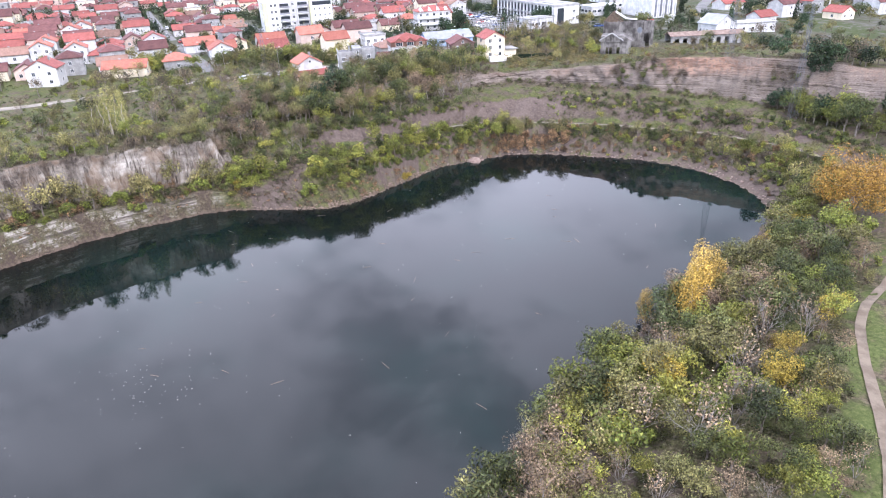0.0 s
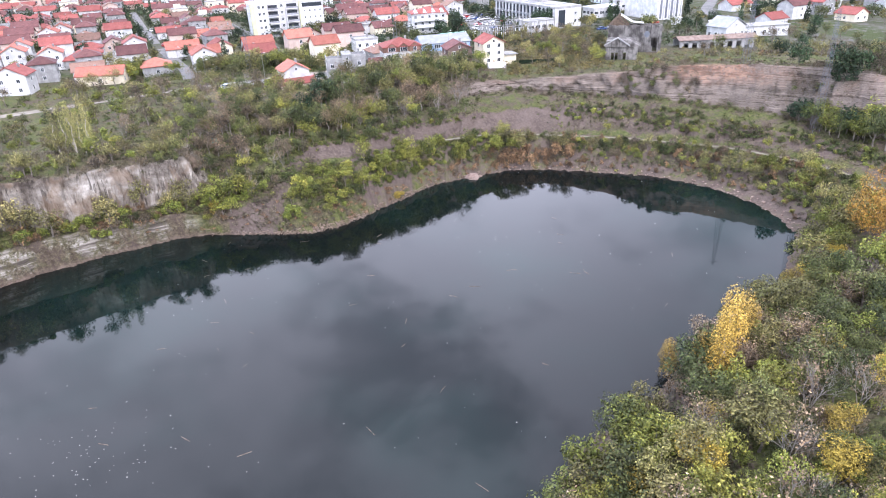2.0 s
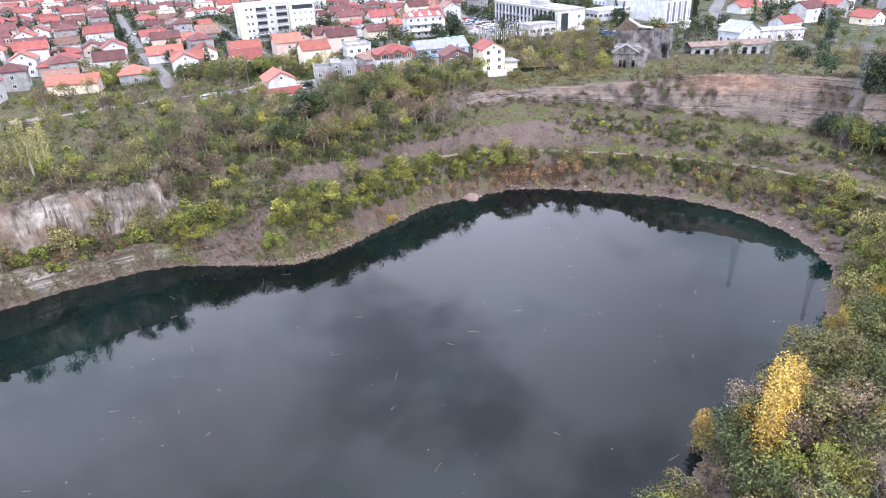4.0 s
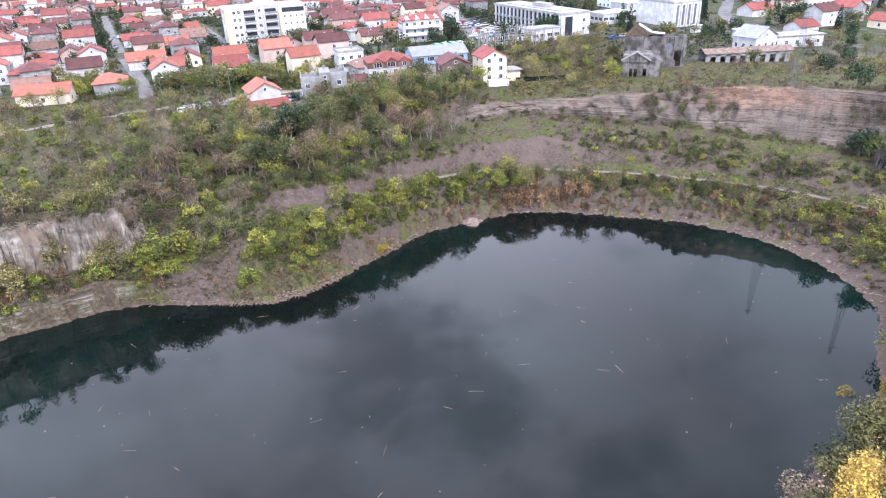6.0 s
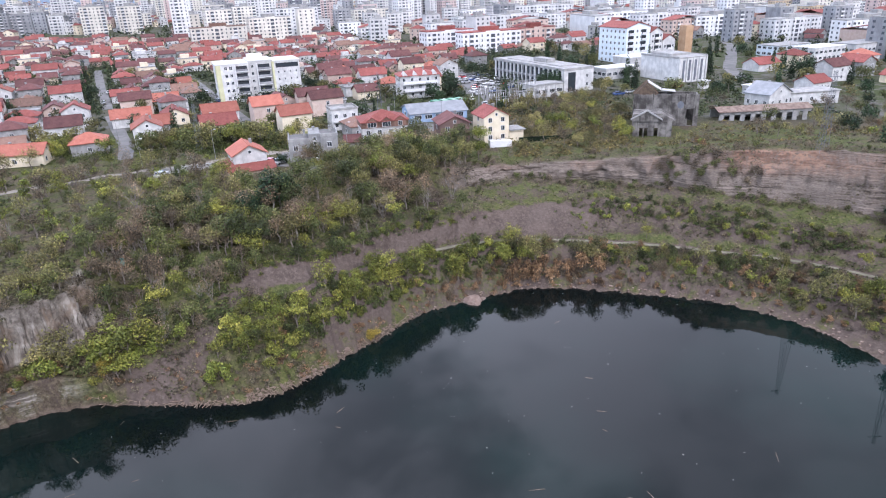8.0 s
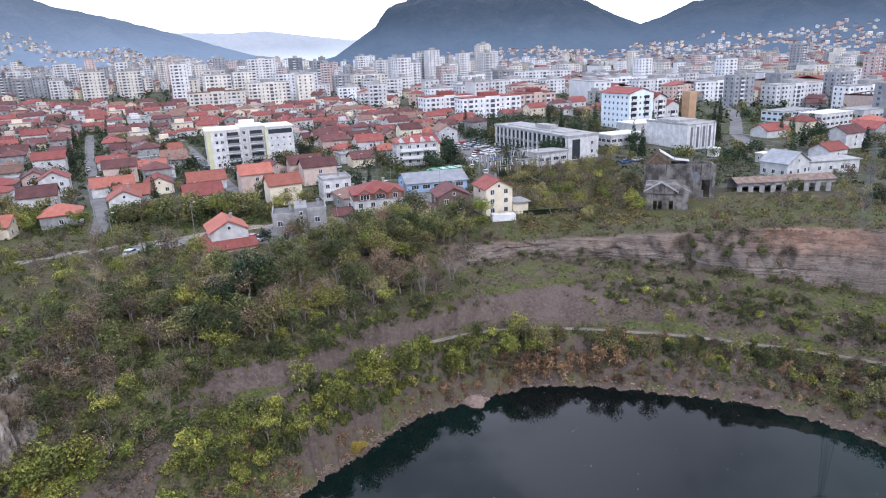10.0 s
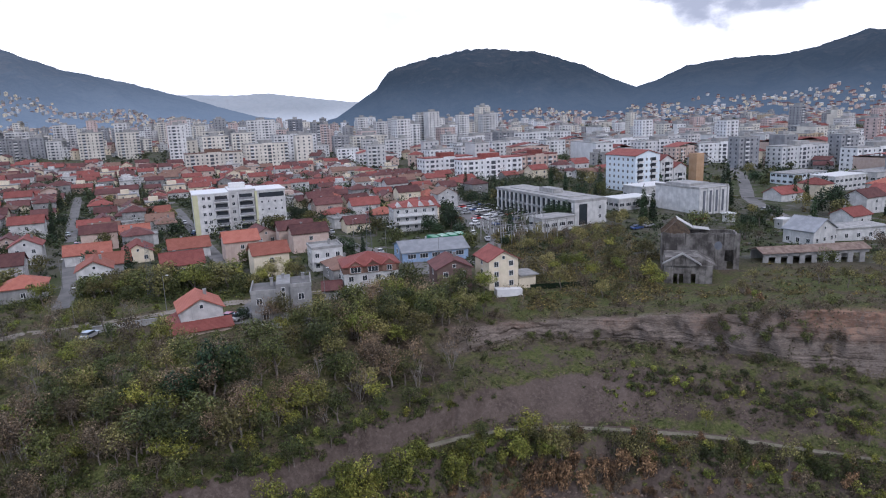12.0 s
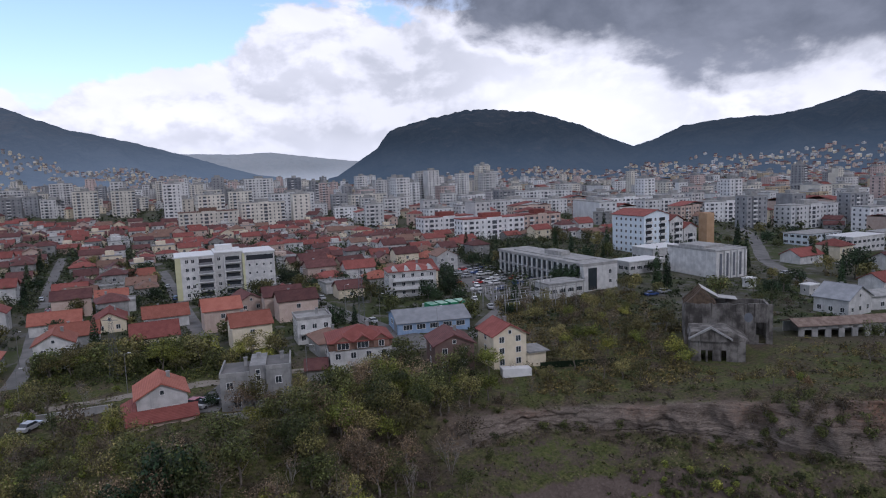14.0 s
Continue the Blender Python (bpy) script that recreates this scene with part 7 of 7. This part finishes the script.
scatter(80, (60, 280, 300, 480), ("towngreen", "townolive", "towndark", "townolive", "cypress"), 0.6, 1.25, 6.0, 1.0)
for x, y, s in ((150, 332, 1.5), (50, 322, 1.2), (46, 327, 1.1), (-52, 352, 1.0), (84, 345, 0.8)):
    P["dark"].put(x, y, s, x)
for x, y, s in ((158, 371, 1.0), (163, 373, 0.85), (-159, 368, 1.25), (-86, 395, 1.1), (-22, 345, 0.8), (-18, 349, 0.9)):
    P["cypress"].put(x, y, s, x)


def join_shrubs(name, items):
    """The shrubs of a kind past those that stand as things of their own, in one mesh."""
    vs, fs, ms, at, mats = [], [], [], 0, []
    for me, m in items:
        co = np.empty(len(me.vertices) * 3, np.float32)
        me.vertices.foreach_get("co", co)
        a = np.array(m)
        vs.append(co.reshape(-1, 3) @ a[:3, :3].T + a[:3, 3])
        idx = np.empty(len(me.loops), np.int32)
        me.loops.foreach_get("vertex_index", idx)
        mi = np.empty(len(me.polygons), np.int32)
        me.polygons.foreach_get("material_index", mi)
        fs.append(idx.reshape(-1, 4) + at)
        for k in me.materials:
            if k not in mats:
                mats.append(k)
        ms.append(np.array([mats.index(k) for k in me.materials])[mi])
        at += len(me.vertices)
    ob = new("shrubs", mesh_np("shrubs", np.vstack(vs), np.vstack(fs), mats, index=np.concatenate(ms)))
    return tagged(ob, "scattered %s on the slopes and in the fields" % name.replace("_", " ").replace("shrub", "shrubs"), "shrubs", kind="stuff")


for kind_, items in THICKET.items():
    join_shrubs(kind_, items)

# ---- thickets: undergrowth that nobody could count ----
def thicket(name, n, areas, mat, label, h0, h1, leaves, size, seed, clump=None):
    """Low growth over stretches of the rings, joined into one mesh."""
    g = np.random.default_rng(seed)
    vs = []
    tot = sum(a[4] for a in areas)
    for t0, t1, v0, v1, share in areas:
        k = int(n * share / tot)
        th, v = g.uniform(t0, t1, k), g.uniform(v0, v1, k)
        th = th + g.normal(0, 2.0, k)
        R, _ = rings_at(th)
        R = np.array(R)
        i = np.minimum(6, v.astype(int))
        r = R[i, np.arange(k)] + (R[i + 1, np.arange(k)] - R[i, np.arange(k)]) * (v - i)
        x, y = MID[0] + r * np.cos(np.radians(th)), MID[1] + r * np.sin(np.radians(th))
        if clump is not None:
            keep = fbm(x * 0.1, y * 0.1, seed, 3) > clump
            x, y = x[keep], y[keep]
        k = len(x)
        z = level(x, y)[0]
        h = g.uniform(h0, h1, k)
        d = g.normal(0, 1, (k, leaves, 3))
        d /= np.linalg.norm(d, axis=2)[:, :, None]
        d[:, :, 2] = np.abs(d[:, :, 2])
        rad = h[:, None] * g.uniform(0.35, 1.0, (k, leaves))
        p = np.stack([x, y, z], 1)[:, None, :] + d * rad[:, :, None] * np.array([0.95, 0.95, 0.9])
        vv, _ = leaf_faces(p.reshape(-1, 3), d.reshape(-1, 3), size, g)
        vs.append(vv)
    v = np.vstack(vs)
    me = mesh_np(name, v, np.arange(len(v)).reshape(-1, 4), [M[mat]])
    return tagged(new(name, me), label, "undergrowth", kind="stuff")


thicket("undergrowth", 560, [(124, 145, 0.9, 5.2, 3), (86, 130, 3.0, 6.0, 2)], "thicket_green", "dense green and yellowing undergrowth", 0.5, 1.3, 56, 0.19, 1)
thicket("undergrowth", 1500, [(74, 132, 0.4, 1.0, 4), (12, 62, 0.7, 1.0, 2.4), (14, 62, 0.2, 0.8, 1), (18, 68, 2.55, 3.05, 2.4), (84, 125, 2.75, 3.1, 1)], "thicket_green", "green shrubs along the quarry path", 0.3, 1.0, 48, 0.17, 2)
thicket("dry_undergrowth", 1050, [(86, 146, 3.4, 6.2, 3), (142, 180, 4.95, 6.0, 3), (14, 62, 0.15, 1.0, 1.4), (118, 150, 0.1, 1.4, 1.5)], "thicket_brown", "brown withered undergrowth and brambles", 0.4, 1.15, 44, 0.17, 3)
thicket("reeds", 260, [(54, 118, 0.02, 0.35, 2), (118, 180, 0.03, 0.8, 1.5)], "thicket_rust", "rust-brown withered growth along the waterline", 0.3, 0.9, 44, 0.16, 4, -0.1)

def carpet(name, areas, mat, label, tall, size, seed):
    """Rank growth that hides the ground: single leaf clumps, higher in patches."""
    g = np.random.default_rng(seed)
    ps = []
    for t0, t1, v0, v1, k in areas:
        th, v = g.uniform(t0, t1, k) + g.normal(0, 1.2, k), g.uniform(v0, v1, k)
        R = np.array(rings_at(th)[0])
        i = np.minimum(6, v.astype(int))
        r = R[i, np.arange(k)] + (R[i + 1, np.arange(k)] - R[i, np.arange(k)]) * (v - i)
        x, y = MID[0] + r * np.cos(np.radians(th)), MID[1] + r * np.sin(np.radians(th))
        patch = fbm(x * 0.18, y * 0.18, seed, 3)
        keep = patch + g.uniform(-0.3, 0.3, k) > -0.12
        for a, b, q in placed[:60]:
            keep &= np.hypot(x - a, y - b) > q * 0.6
        x, y, patch = x[keep], y[keep], patch[keep]
        z = level(x, y)[0] + g.uniform(0, 1, len(x)) * tall * np.clip(0.4 + 1.6 * patch, 0.15, 1.5)
        ps.append(np.stack([x, y, z], 1))
    p = np.vstack(ps)
    v, f = leaf_faces(p, np.tile([0.0, 0.0, 0.6], (len(p), 1)), size, g, 0.3)
    return tagged(new(name, mesh_np(name, v, f, [M[mat]])), label, "undergrowth", kind="stuff")


def wood_floor(n, seed):
    """Waist-high scrub between the trees of the bank."""
    g = np.random.default_rng(seed)
    x, y = g.uniform(2, 74, n), g.uniform(36, 113, n)
    z, v = level(x, y)
    ok = (v > 0.12) & (v < 6.8) & (x < np.interp(y, TRACK_Y, TRACK_X) - 2.2)
    x, y, z = x[ok], y[ok], z[ok]
    k, leaves = len(x), 60
    h = g.uniform(0.6, 1.7, k)
    d = g.normal(0, 1, (k, leaves, 3))
    d /= np.linalg.norm(d, axis=2)[:, :, None]
    d[:, :, 2] = np.abs(d[:, :, 2])
    p = np.stack([x, y, z], 1)[:, None, :] + d * (h[:, None] * g.uniform(0.3, 1.0, (k, leaves)))[:, :, None]
    return leaf_faces(p.reshape(-1, 3), d.reshape(-1, 3), 0.16, g)


v, f = wood_floor(1500, 8)
half = len(f) // 2
# this half takes the darkened colours that stand for tree shade
tagged(new("undergrowth", mesh_np("undergrowth", v[:half * 4], f[:half], [M["wood_floor"]])), "waist-high green scrub under the trees of the bank", "undergrowth", kind="stuff")
tagged(new("dry_undergrowth", mesh_np("dry_undergrowth", v[half * 4:], f[half:] - half * 4, [M["scrub"]])), "waist-high dry scrub under the trees of the bank", "undergrowth", kind="stuff")
carpet("weeds", [(12, 86, 3.0, 4.0, 8000), (12, 130, 1.95, 2.25, 4000), (12, 110, 0.85, 1.1, 5000), (84, 180, 5.3, 7.2, 20000), (30, 86, 5.0, 6.8, 10000)], "weeds", "rank grass and weeds", 0.5, 0.24, 5)
carpet("scrub_cover", [(84, 145, 3.2, 6.0, 16000), (140, 180, 4.95, 6.2, 12000), (30, 86, 5.05, 6.8, 5000), (14, 78, 0.3, 1.0, 20000), (116, 152, 0.1, 1.6, 7000), (14, 68, 2.2, 3.1, 12000), (48, 58, 4.0, 5.1, 2500), (28, 40, 4.2, 5.1, 2500), (8, 84, 3.8, 4.15, 6000), (148, 180, 1.0, 4.0, 6000)], "scrub", "tangle of brambles, dry stalks and low scrub", 0.9, 0.2, 6)


def thicket_box(name, n, box, mat, label, h0, h1, leaves, size, seed, clump=-9.0, squash=0.9, tight=0.8):
    """Low growth over a stretch of flat land, joined into one mesh; none on streets or under walls."""
    g = np.random.default_rng(seed)
    x, y = g.uniform(box[0], box[1], n), g.uniform(box[2], box[3], n)
    ok = fbm(x * 0.05, y * 0.05, seed, 3) > clump
    ok &= np.abs(x - 3) < y * 0.8 + 12
    for a, b, r in placed:
        ok &= np.hypot(x - a, y - b) > r * tight + h1 * 0.5
    for (x0, y0), (x1, y1) in STREETS:
        k = np.clip(((x - x0) * (x1 - x0) + (y - y0) * (y1 - y0)) / ((x1 - x0) ** 2 + (y1 - y0) ** 2), 0, 1)
        ok &= np.hypot(x - x0 - k * (x1 - x0), y - y0 - k * (y1 - y0)) > 3.2
    x, y = x[ok], y[ok]
    k = len(x)
    z, h = level(x, y)[0], g.uniform(h0, h1, k)
    d = g.normal(0, 1, (k, leaves, 3))
    d /= np.linalg.norm(d, axis=2)[:, :, None]
    d[:, :, 2] = np.abs(d[:, :, 2])
    p = np.stack([x, y, z], 1)[:, None, :] + d * (h[:, None] * g.uniform(0.4, 1.0, (k, leaves)))[:, :, None] * np.array([0.95, 0.95, squash])
    v, f = leaf_faces(p.reshape(-1, 3), d.reshape(-1, 3), size, g)
    return tagged(new(name, mesh_np(name, v, f, [M[mat]])), label, "undergrowth", kind="stuff")


thicket_box("undergrowth", 900, (22, 66, 226, 314), "thicket_olive", "olive and golden thicket beside the ruin", 0.8, 2.6, 56, 0.24, 11)
thicket_box("undergrowth", 520, (60, 200, 214, 262), "thicket_olive", "olive bushes round the ruin", 0.5, 1.8, 44, 0.22, 19)
thicket_box("dry_undergrowth", 1000, (22, 190, 206, 300), "thicket_brown", "low brown scrub round the ruin", 0.3, 1.2, 34, 0.22, 12, -0.12)
thicket_box("undergrowth", 1300, (60, 300, 296, 470), "thicket_olive", "bushes and small trees on the open ground by the halls", 0.8, 2.6, 60, 0.28, 18, 0.08)
thicket_box("undergrowth", 900, (-125, -30, 243, 264), "thicket_green", "hedge of green and yellowing bushes along the road", 0.8, 2.8, 44, 0.24, 13)
thicket_box("undergrowth", 1700, (-230, -20, 160, 244), "thicket_green", "scattered bushes in the fields", 0.25, 1.1, 34, 0.2, 14, -0.08)
thicket_box("dry_undergrowth", 1100, (-230, -20, 150, 244), "scrub", "dry weeds and brambles in the fields", 0.2, 0.9, 30, 0.2, 24, -0.12)
thicket_box("garden_hedges", 5200, (-250, 130, 262, 470), "thicket_far", "dark hedges and garden bushes between the houses", 0.7, 2.7, 22, 0.4, 15)
thicket_box("garden_trees", 4200, (-260, 60, 320, 560), "thicket_far", "dark trees in the gardens between the houses", 2.2, 4.6, 44, 0.5, 20, -9.0, 1.6, 0.5)
thicket_box("far_trees", 4200, (-700, 700, 430, 1100), "thicket_far", "dark tree tops between the distant blocks", 2.5, 7.0, 14, 1.3, 16, -0.22, 1.4)
thicket_box("far_trees", 2400, (-1500, 1500, 1000, 2300), "thicket_far", "dark tree tops at the far edge of the town", 4.0, 8.0, 18, 2.2, 17, -0.1, 1.0)

# ---- on and round the lake ----
def joined_bits(name, spots_, mat, label, category, length, width, rise, seed):
    """Small flat bits lying loose, joined."""
    g = random.Random(seed)
    f = Form()
    for x, y, z in spots_:
        a, ln, w = g.uniform(0, 6.28), length * g.uniform(0.5, 1.4), width * g.uniform(0.6, 1.4)
        c, s = math.cos(a), math.sin(a)
        n = len(f.v)
        f.box(-ln / 2, -w / 2, 0, ln / 2, w / 2, rise)
        for i in range(n, len(f.v)):
            p, q, e = f.v[i]
            f.v[i] = (x + p * c - q * s, y + p * s + q * c, z + e)
    return tagged(new(name, f.mesh(name, mat)), label, category, kind="stuff")


rng = random.Random(77)


def lake_spots(n, x0, x1, y0, y1):
    out = []
    while len(out) < n:
        x, y = rng.uniform(x0, x1), rng.uniform(y0, y1)
        if float(level(x, y)[1][0]) < 0:
            out.append((x, y, 0.0))
    return out


joined_bits("floating_litter", lake_spots(150, -60, 72, 55, 182) + [(-46 + rng.gauss(0, 7), 79 + rng.gauss(0, 4.5), 0.0) for _ in range(70)], "litter", "small pale scraps floating on the lake", "litter", 0.13, 0.11, 0.02, 1)
joined_bits("floating_branch", lake_spots(40, -50, 65, 70, 176), "driftwood", "thin pale branches floating on the lake", "driftwood", 1.5, 0.04, 0.03, 2)
edge = []
for _ in range(420):
    x, y = spot(rng.uniform(92, 152), rng.uniform(-0.0, 0.1))
    edge.append((x, y, max(0.02, level1(x, y))))
joined_bits("driftwood", edge, "driftwood", "bleached driftwood and reeds washed along the shore", "driftwood", 1.5, 0.08, 0.07, 3)


def boulder(at, r, seed, label, mat="rock"):
    bm = bmesh.new()
    bmesh.ops.create_icosphere(bm, subdivisions=3, radius=r)
    for v in bm.verts:
        n = noise.fractal(v.co * (1.1 / r) + Vector((seed, 0, 0)), 1.0, 2.0, 4)
        v.co *= 1 + 0.32 * n
        v.co.z *= 0.62
    me = bpy.data.meshes.new("boulder")
    bm.to_mesh(me)
    bm.free()
    me.materials.append(M[mat])
    x, y = at
    ob = tagged(new("boulder", me), label, "rock")
    ob.matrix_basis = pose(x, y, level1(x, y) + 0.25 * r, 0, 0, seed * 40)
    return ob


boulder((8.6, 178.6), 1.9, 1, "large pinkish boulder at the water's edge")
boulder((10.4, 179.6), 0.9, 2, "smaller pinkish boulder beside the large one")
stones = []
for _ in range(260):
    x, y = spot(rng.uniform(14, 150), rng.uniform(0.0, 0.12))
    stones.append((x, y, level1(x, y) - 0.08))
joined_bits("shore_stones", stones, "rock", "pale rubble stones along the shoreline", "stones", 0.4, 0.3, 0.2, 4)
f = Form()
for k in range(5):
    f.face([(-0.8 + 0.35 * k, -0.3, 0.1 + 0.3 * (k % 2)), (-0.45 + 0.35 * k, -0.3, 0.1 + 0.3 * ((k + 1) % 2)), (-0.4 + 0.3 * k, 0.6, 1.3 + 0.2 * ((k + 1) % 2)), (-0.7 + 0.3 * k, 0.6, 1.4 + 0.2 * (k % 2))])
tp = tagged(new("tarpaulin", f.mesh("tarpaulin", "tarp")), "torn turquoise plastic sheet caught on the slope", "plastic sheet")
tp.matrix_basis = pose(-54.3, 168.5, level1(-54.3, 168.5) + 0.6, 0, 0, 20) @ Matrix.Diagonal((0.8, 0.8, 0.9, 1))

# slender lattice masts on the top of the east face
def mast(x, y, h, label):
    f = Form()
    b, t = 0.9, 0.25
    n = 10
    for sx, sy in ((-1, -1), (1, -1), (1, 1), (-1, 1)):
        f.tube((sx * b, sy * b, -0.5), (sx * t, sy * t, h), 0.035, 0.025, 4)
    for k in range(n):
        z0, z1 = h * k / n, h * (k + 1) / n
        r0, r1 = b + (t - b) * k / n, b + (t - b) * (k + 1) / n
        for (ax_, ay_), (bx_, by_) in (((-1, -1), (1, -1)), ((1, -1), (1, 1)), ((1, 1), (-1, 1)), ((-1, 1), (-1, -1))):
            f.tube((ax_ * r0, ay_ * r0, z0), (bx_ * r1, by_ * r1, z1), 0.015, 0.015, 3), f.tube((bx_ * r0, by_ * r0, z0), (ax_ * r1, ay_ * r1, z1), 0.015, 0.015, 3)
    f.tube((-1.6, 0, h * 0.93), (1.6, 0, h * 0.93), 0.06, 0.06, 4)
    ob = tagged(new("lattice_mast", f.mesh("lattice_mast", "slab_far_dark")), label, "mast")
    ob.matrix_basis = pose(x, y, level1(x, y))


for x, y, top in ((85.2, 198.5, 39.6), (96.7, 178.3, 39.2)):
    mast(x, y, top - level1(x, y), "slender grey steel lattice mast on the cliff top")


for x, y, top in ((-17.5, 292, 32.0), (-66, 247.5, 30.6)):
    mast(x, y, top - level1(x, y), "grey steel lattice pylon between the houses")


# ---- vehicles ----
def car(colour):
    """A parked car: body, glazed cabin, four wheels."""
    root = new("car")
    f = Form()
    f.prism([(-2.1, 0.35), (2.05, 0.35), (2.1, 0.75), (1.9, 0.92), (1.0, 0.98), (-1.75, 1.0), (-2.12, 0.85)], -0.86, 0.86)
    body = part("body", f.mesh("body", "car_" + colour), root)
    f = Form()
    f.prism([(-1.75, 1.0), (1.0, 0.98), (0.35, 1.42), (-1.35, 1.45)], -0.74, 0.74)
    part("cabin", f.mesh("cabin", "glass"), body, "dark glazing")
    f = Form()
    f.box(-1.3, -0.72, 1.43, 0.32, 0.72, 1.48)
    part("roof", f.mesh("roof", "car_" + colour), body)
    w = Form()
    w.tube((0, -0.11, 0), (0, 0.11, 0), 0.32, 0.32, 10)
    w.f += [tuple(range(10)), tuple(range(19, 9, -1))]
    w.m += [0, 0]
    wheel = w.mesh("wheel", "rubber")
    for x in (-1.3, 1.3):
        for y in (-0.78, 0.78):
            part("wheel", wheel, root, "", pose(x, y, 0.32))
    return tagged(root, "small %s car parked on the asphalt" % colour, "car", "parked cars")


cars = {}
COLS = ("white", "silver", "black", "silver", "white", "red", "blue")


def park(x, y, rot):
    c = rng.choice(COLS)
    m = pose(x, y, level1(x, y) + 0.08, 0, 0, rot)
    if c not in cars:
        cars[c] = car(c)
        cars[c].matrix_basis = m
    else:
        copy_thing(cars[c], m)


ribbon("car_park", [(23, 328), (20, 350), (12, 372), (4, 396)], 26, "asphalt", "grey asphalt car park beside the office building", 0.05, category="car park")
ex, ey = axes(GRID)
for row in range(6):
    for k in range(11):
        if rng.random() < 0.62:
            a, b = -9 + row * 5.0 + (1.5 if row % 2 else 0), -26 + k * 5.2
            park(17 + ex[0] * a + ey[0] * b * 1.0, 352 + ex[1] * a + ey[1] * b * 1.0, GRID + rng.choice((0, 180)) + rng.uniform(-3, 3))
for (x0, y0), (x1, y1) in STREETS[:4]:
    d = math.hypot(x1 - x0, y1 - y0)
    for k in range(5, 26):
        if rng.random() < 0.26:
            t = k * 6.2 / d
            if t < 1:
                side = rng.choice((-1, 1)) * 1.7
                park(x0 + (x1 - x0) * t - (y1 - y0) / d * side, y0 + (y1 - y0) * t + (x1 - x0) / d * side, math.degrees(math.atan2(y1 - y0, x1 - x0)))
for x, y, rot in ((-37.2, 222.5, 60), (-39.8, 223.5, 75), (-64.5, 215.5, 80), (70, 306, 20), (75, 309, 25), (96, 318, 30), (112, 345, 110), (118, 352, 115), (130, 340, 20)):
    park(x, y, rot)
# yard between the small house and the unfinished house
ribbon("yard", [(-37.5, 219), (-37.5, 240)], 6, "asphalt", "grey asphalt yard beside the unfinished house", 0.12, category="yard")


def truck(x, y, rot):
    root = empty("truck", pose(x, y, level1(x, y) + 0.05, 0, 0, rot), "green refuse lorry parked behind the blue hall", "lorry", "lorries")
    f = Form()
    f.box(-3.2, -1.2, 0.7, 1.6, 1.2, 3.3)
    part("body", f.mesh("body", "car_green"), root)
    f = Form()
    f.prism([(1.7, 0.6), (3.3, 0.6), (3.3, 1.7), (3.0, 2.7), (1.7, 2.7)], -1.15, 1.15)
    part("cab", f.mesh("cab", "car_white"), root)
    w = Form()
    w.tube((0, -0.15, 0), (0, 0.15, 0), 0.48, 0.48, 10)
    w.f += [tuple(range(10)), tuple(range(19, 9, -1))]
    w.m += [0, 0]
    wheel = w.mesh("wheel", "rubber")
    for a in (-2.2, 2.4):
        for b in (-1.05, 1.05):
            part("wheel", wheel, root, "", pose(a, b, 0.48))


for k in range(4):
    truck(2 + k * 2.9, 296 + k * 1.0, GRID + 90)


# ---- electricity yard ----
def gantry(x, y, rot, w, h):
    root = empty("gantry", pose(x, y, level1(x, y), 0, 0, rot), "grey steel gantry of the electricity yard", "gantry", "gantries")
    post = Form()
    post.tube((0, 0, -0.5), (0, 0, h), 0.16, 0.11, 5)
    post = post.mesh("post", "concrete")
    for k in (-1, 0, 1):
        part("post", post, root, "", pose(k * w / 2, 0, 0))
    f = Form()
    f.tube((-w / 2 - 0.5, 0, h - 0.3), (w / 2 + 0.5, 0, h - 0.3), 0.12, 0.12, 4), f.tube((-w / 2 - 0.5, 0, h - 1.0), (w / 2 + 0.5, 0, h - 1.0), 0.08, 0.08, 4)
    part("beam", f.mesh("beam", "steel"), root)
    ins = Form()
    ins.tube((0, 0, h - 1.0), (0, 0, h - 2.2), 0.14, 0.08, 5)
    ins = ins.mesh("insulator", "frame_white")
    for k in range(4):
        part("insulator", ins, root, "", pose(-w / 2 + w * (k + 0.5) / 4, 0, 0))


for i in range(4):
    for j in range(3):
        a, b = -9 + j * 8.5, -9 + i * 6.5
        gantry(31 + ex[0] * a + ey[0] * b, 303 + ex[1] * a + ey[1] * b, GRID, 7.5, rng.choice((4.5, 5.5, 7.0)))


def lamp_post(x, y, h=8.0):
    root = empty("street_lamp", pose(x, y, level1(x, y)), "thin grey street lamp beside the road", "street lamp", "street lamps")
    f = Form()
    f.tube((0, 0, -0.4), (0, 0, h), 0.09, 0.05, 6), f.tube((0, 0, h), (0.9, 0, h + 0.25), 0.05, 0.04, 5)
    part("pole", f.mesh("pole", "steel"), root)
    f = Form()
    f.box(0.7, -0.12, h + 0.2, 1.3, 0.12, h + 0.34)
    part("lamp_head", f.mesh("lamp_head", "frame_white"), root)


for x, y in ((-21.5, 233), (-58, 236), (-75, 229), (-12, 288), (-24, 306), (4, 268), (-45, 345), (-96, 262)):
    lamp_post(x, y)
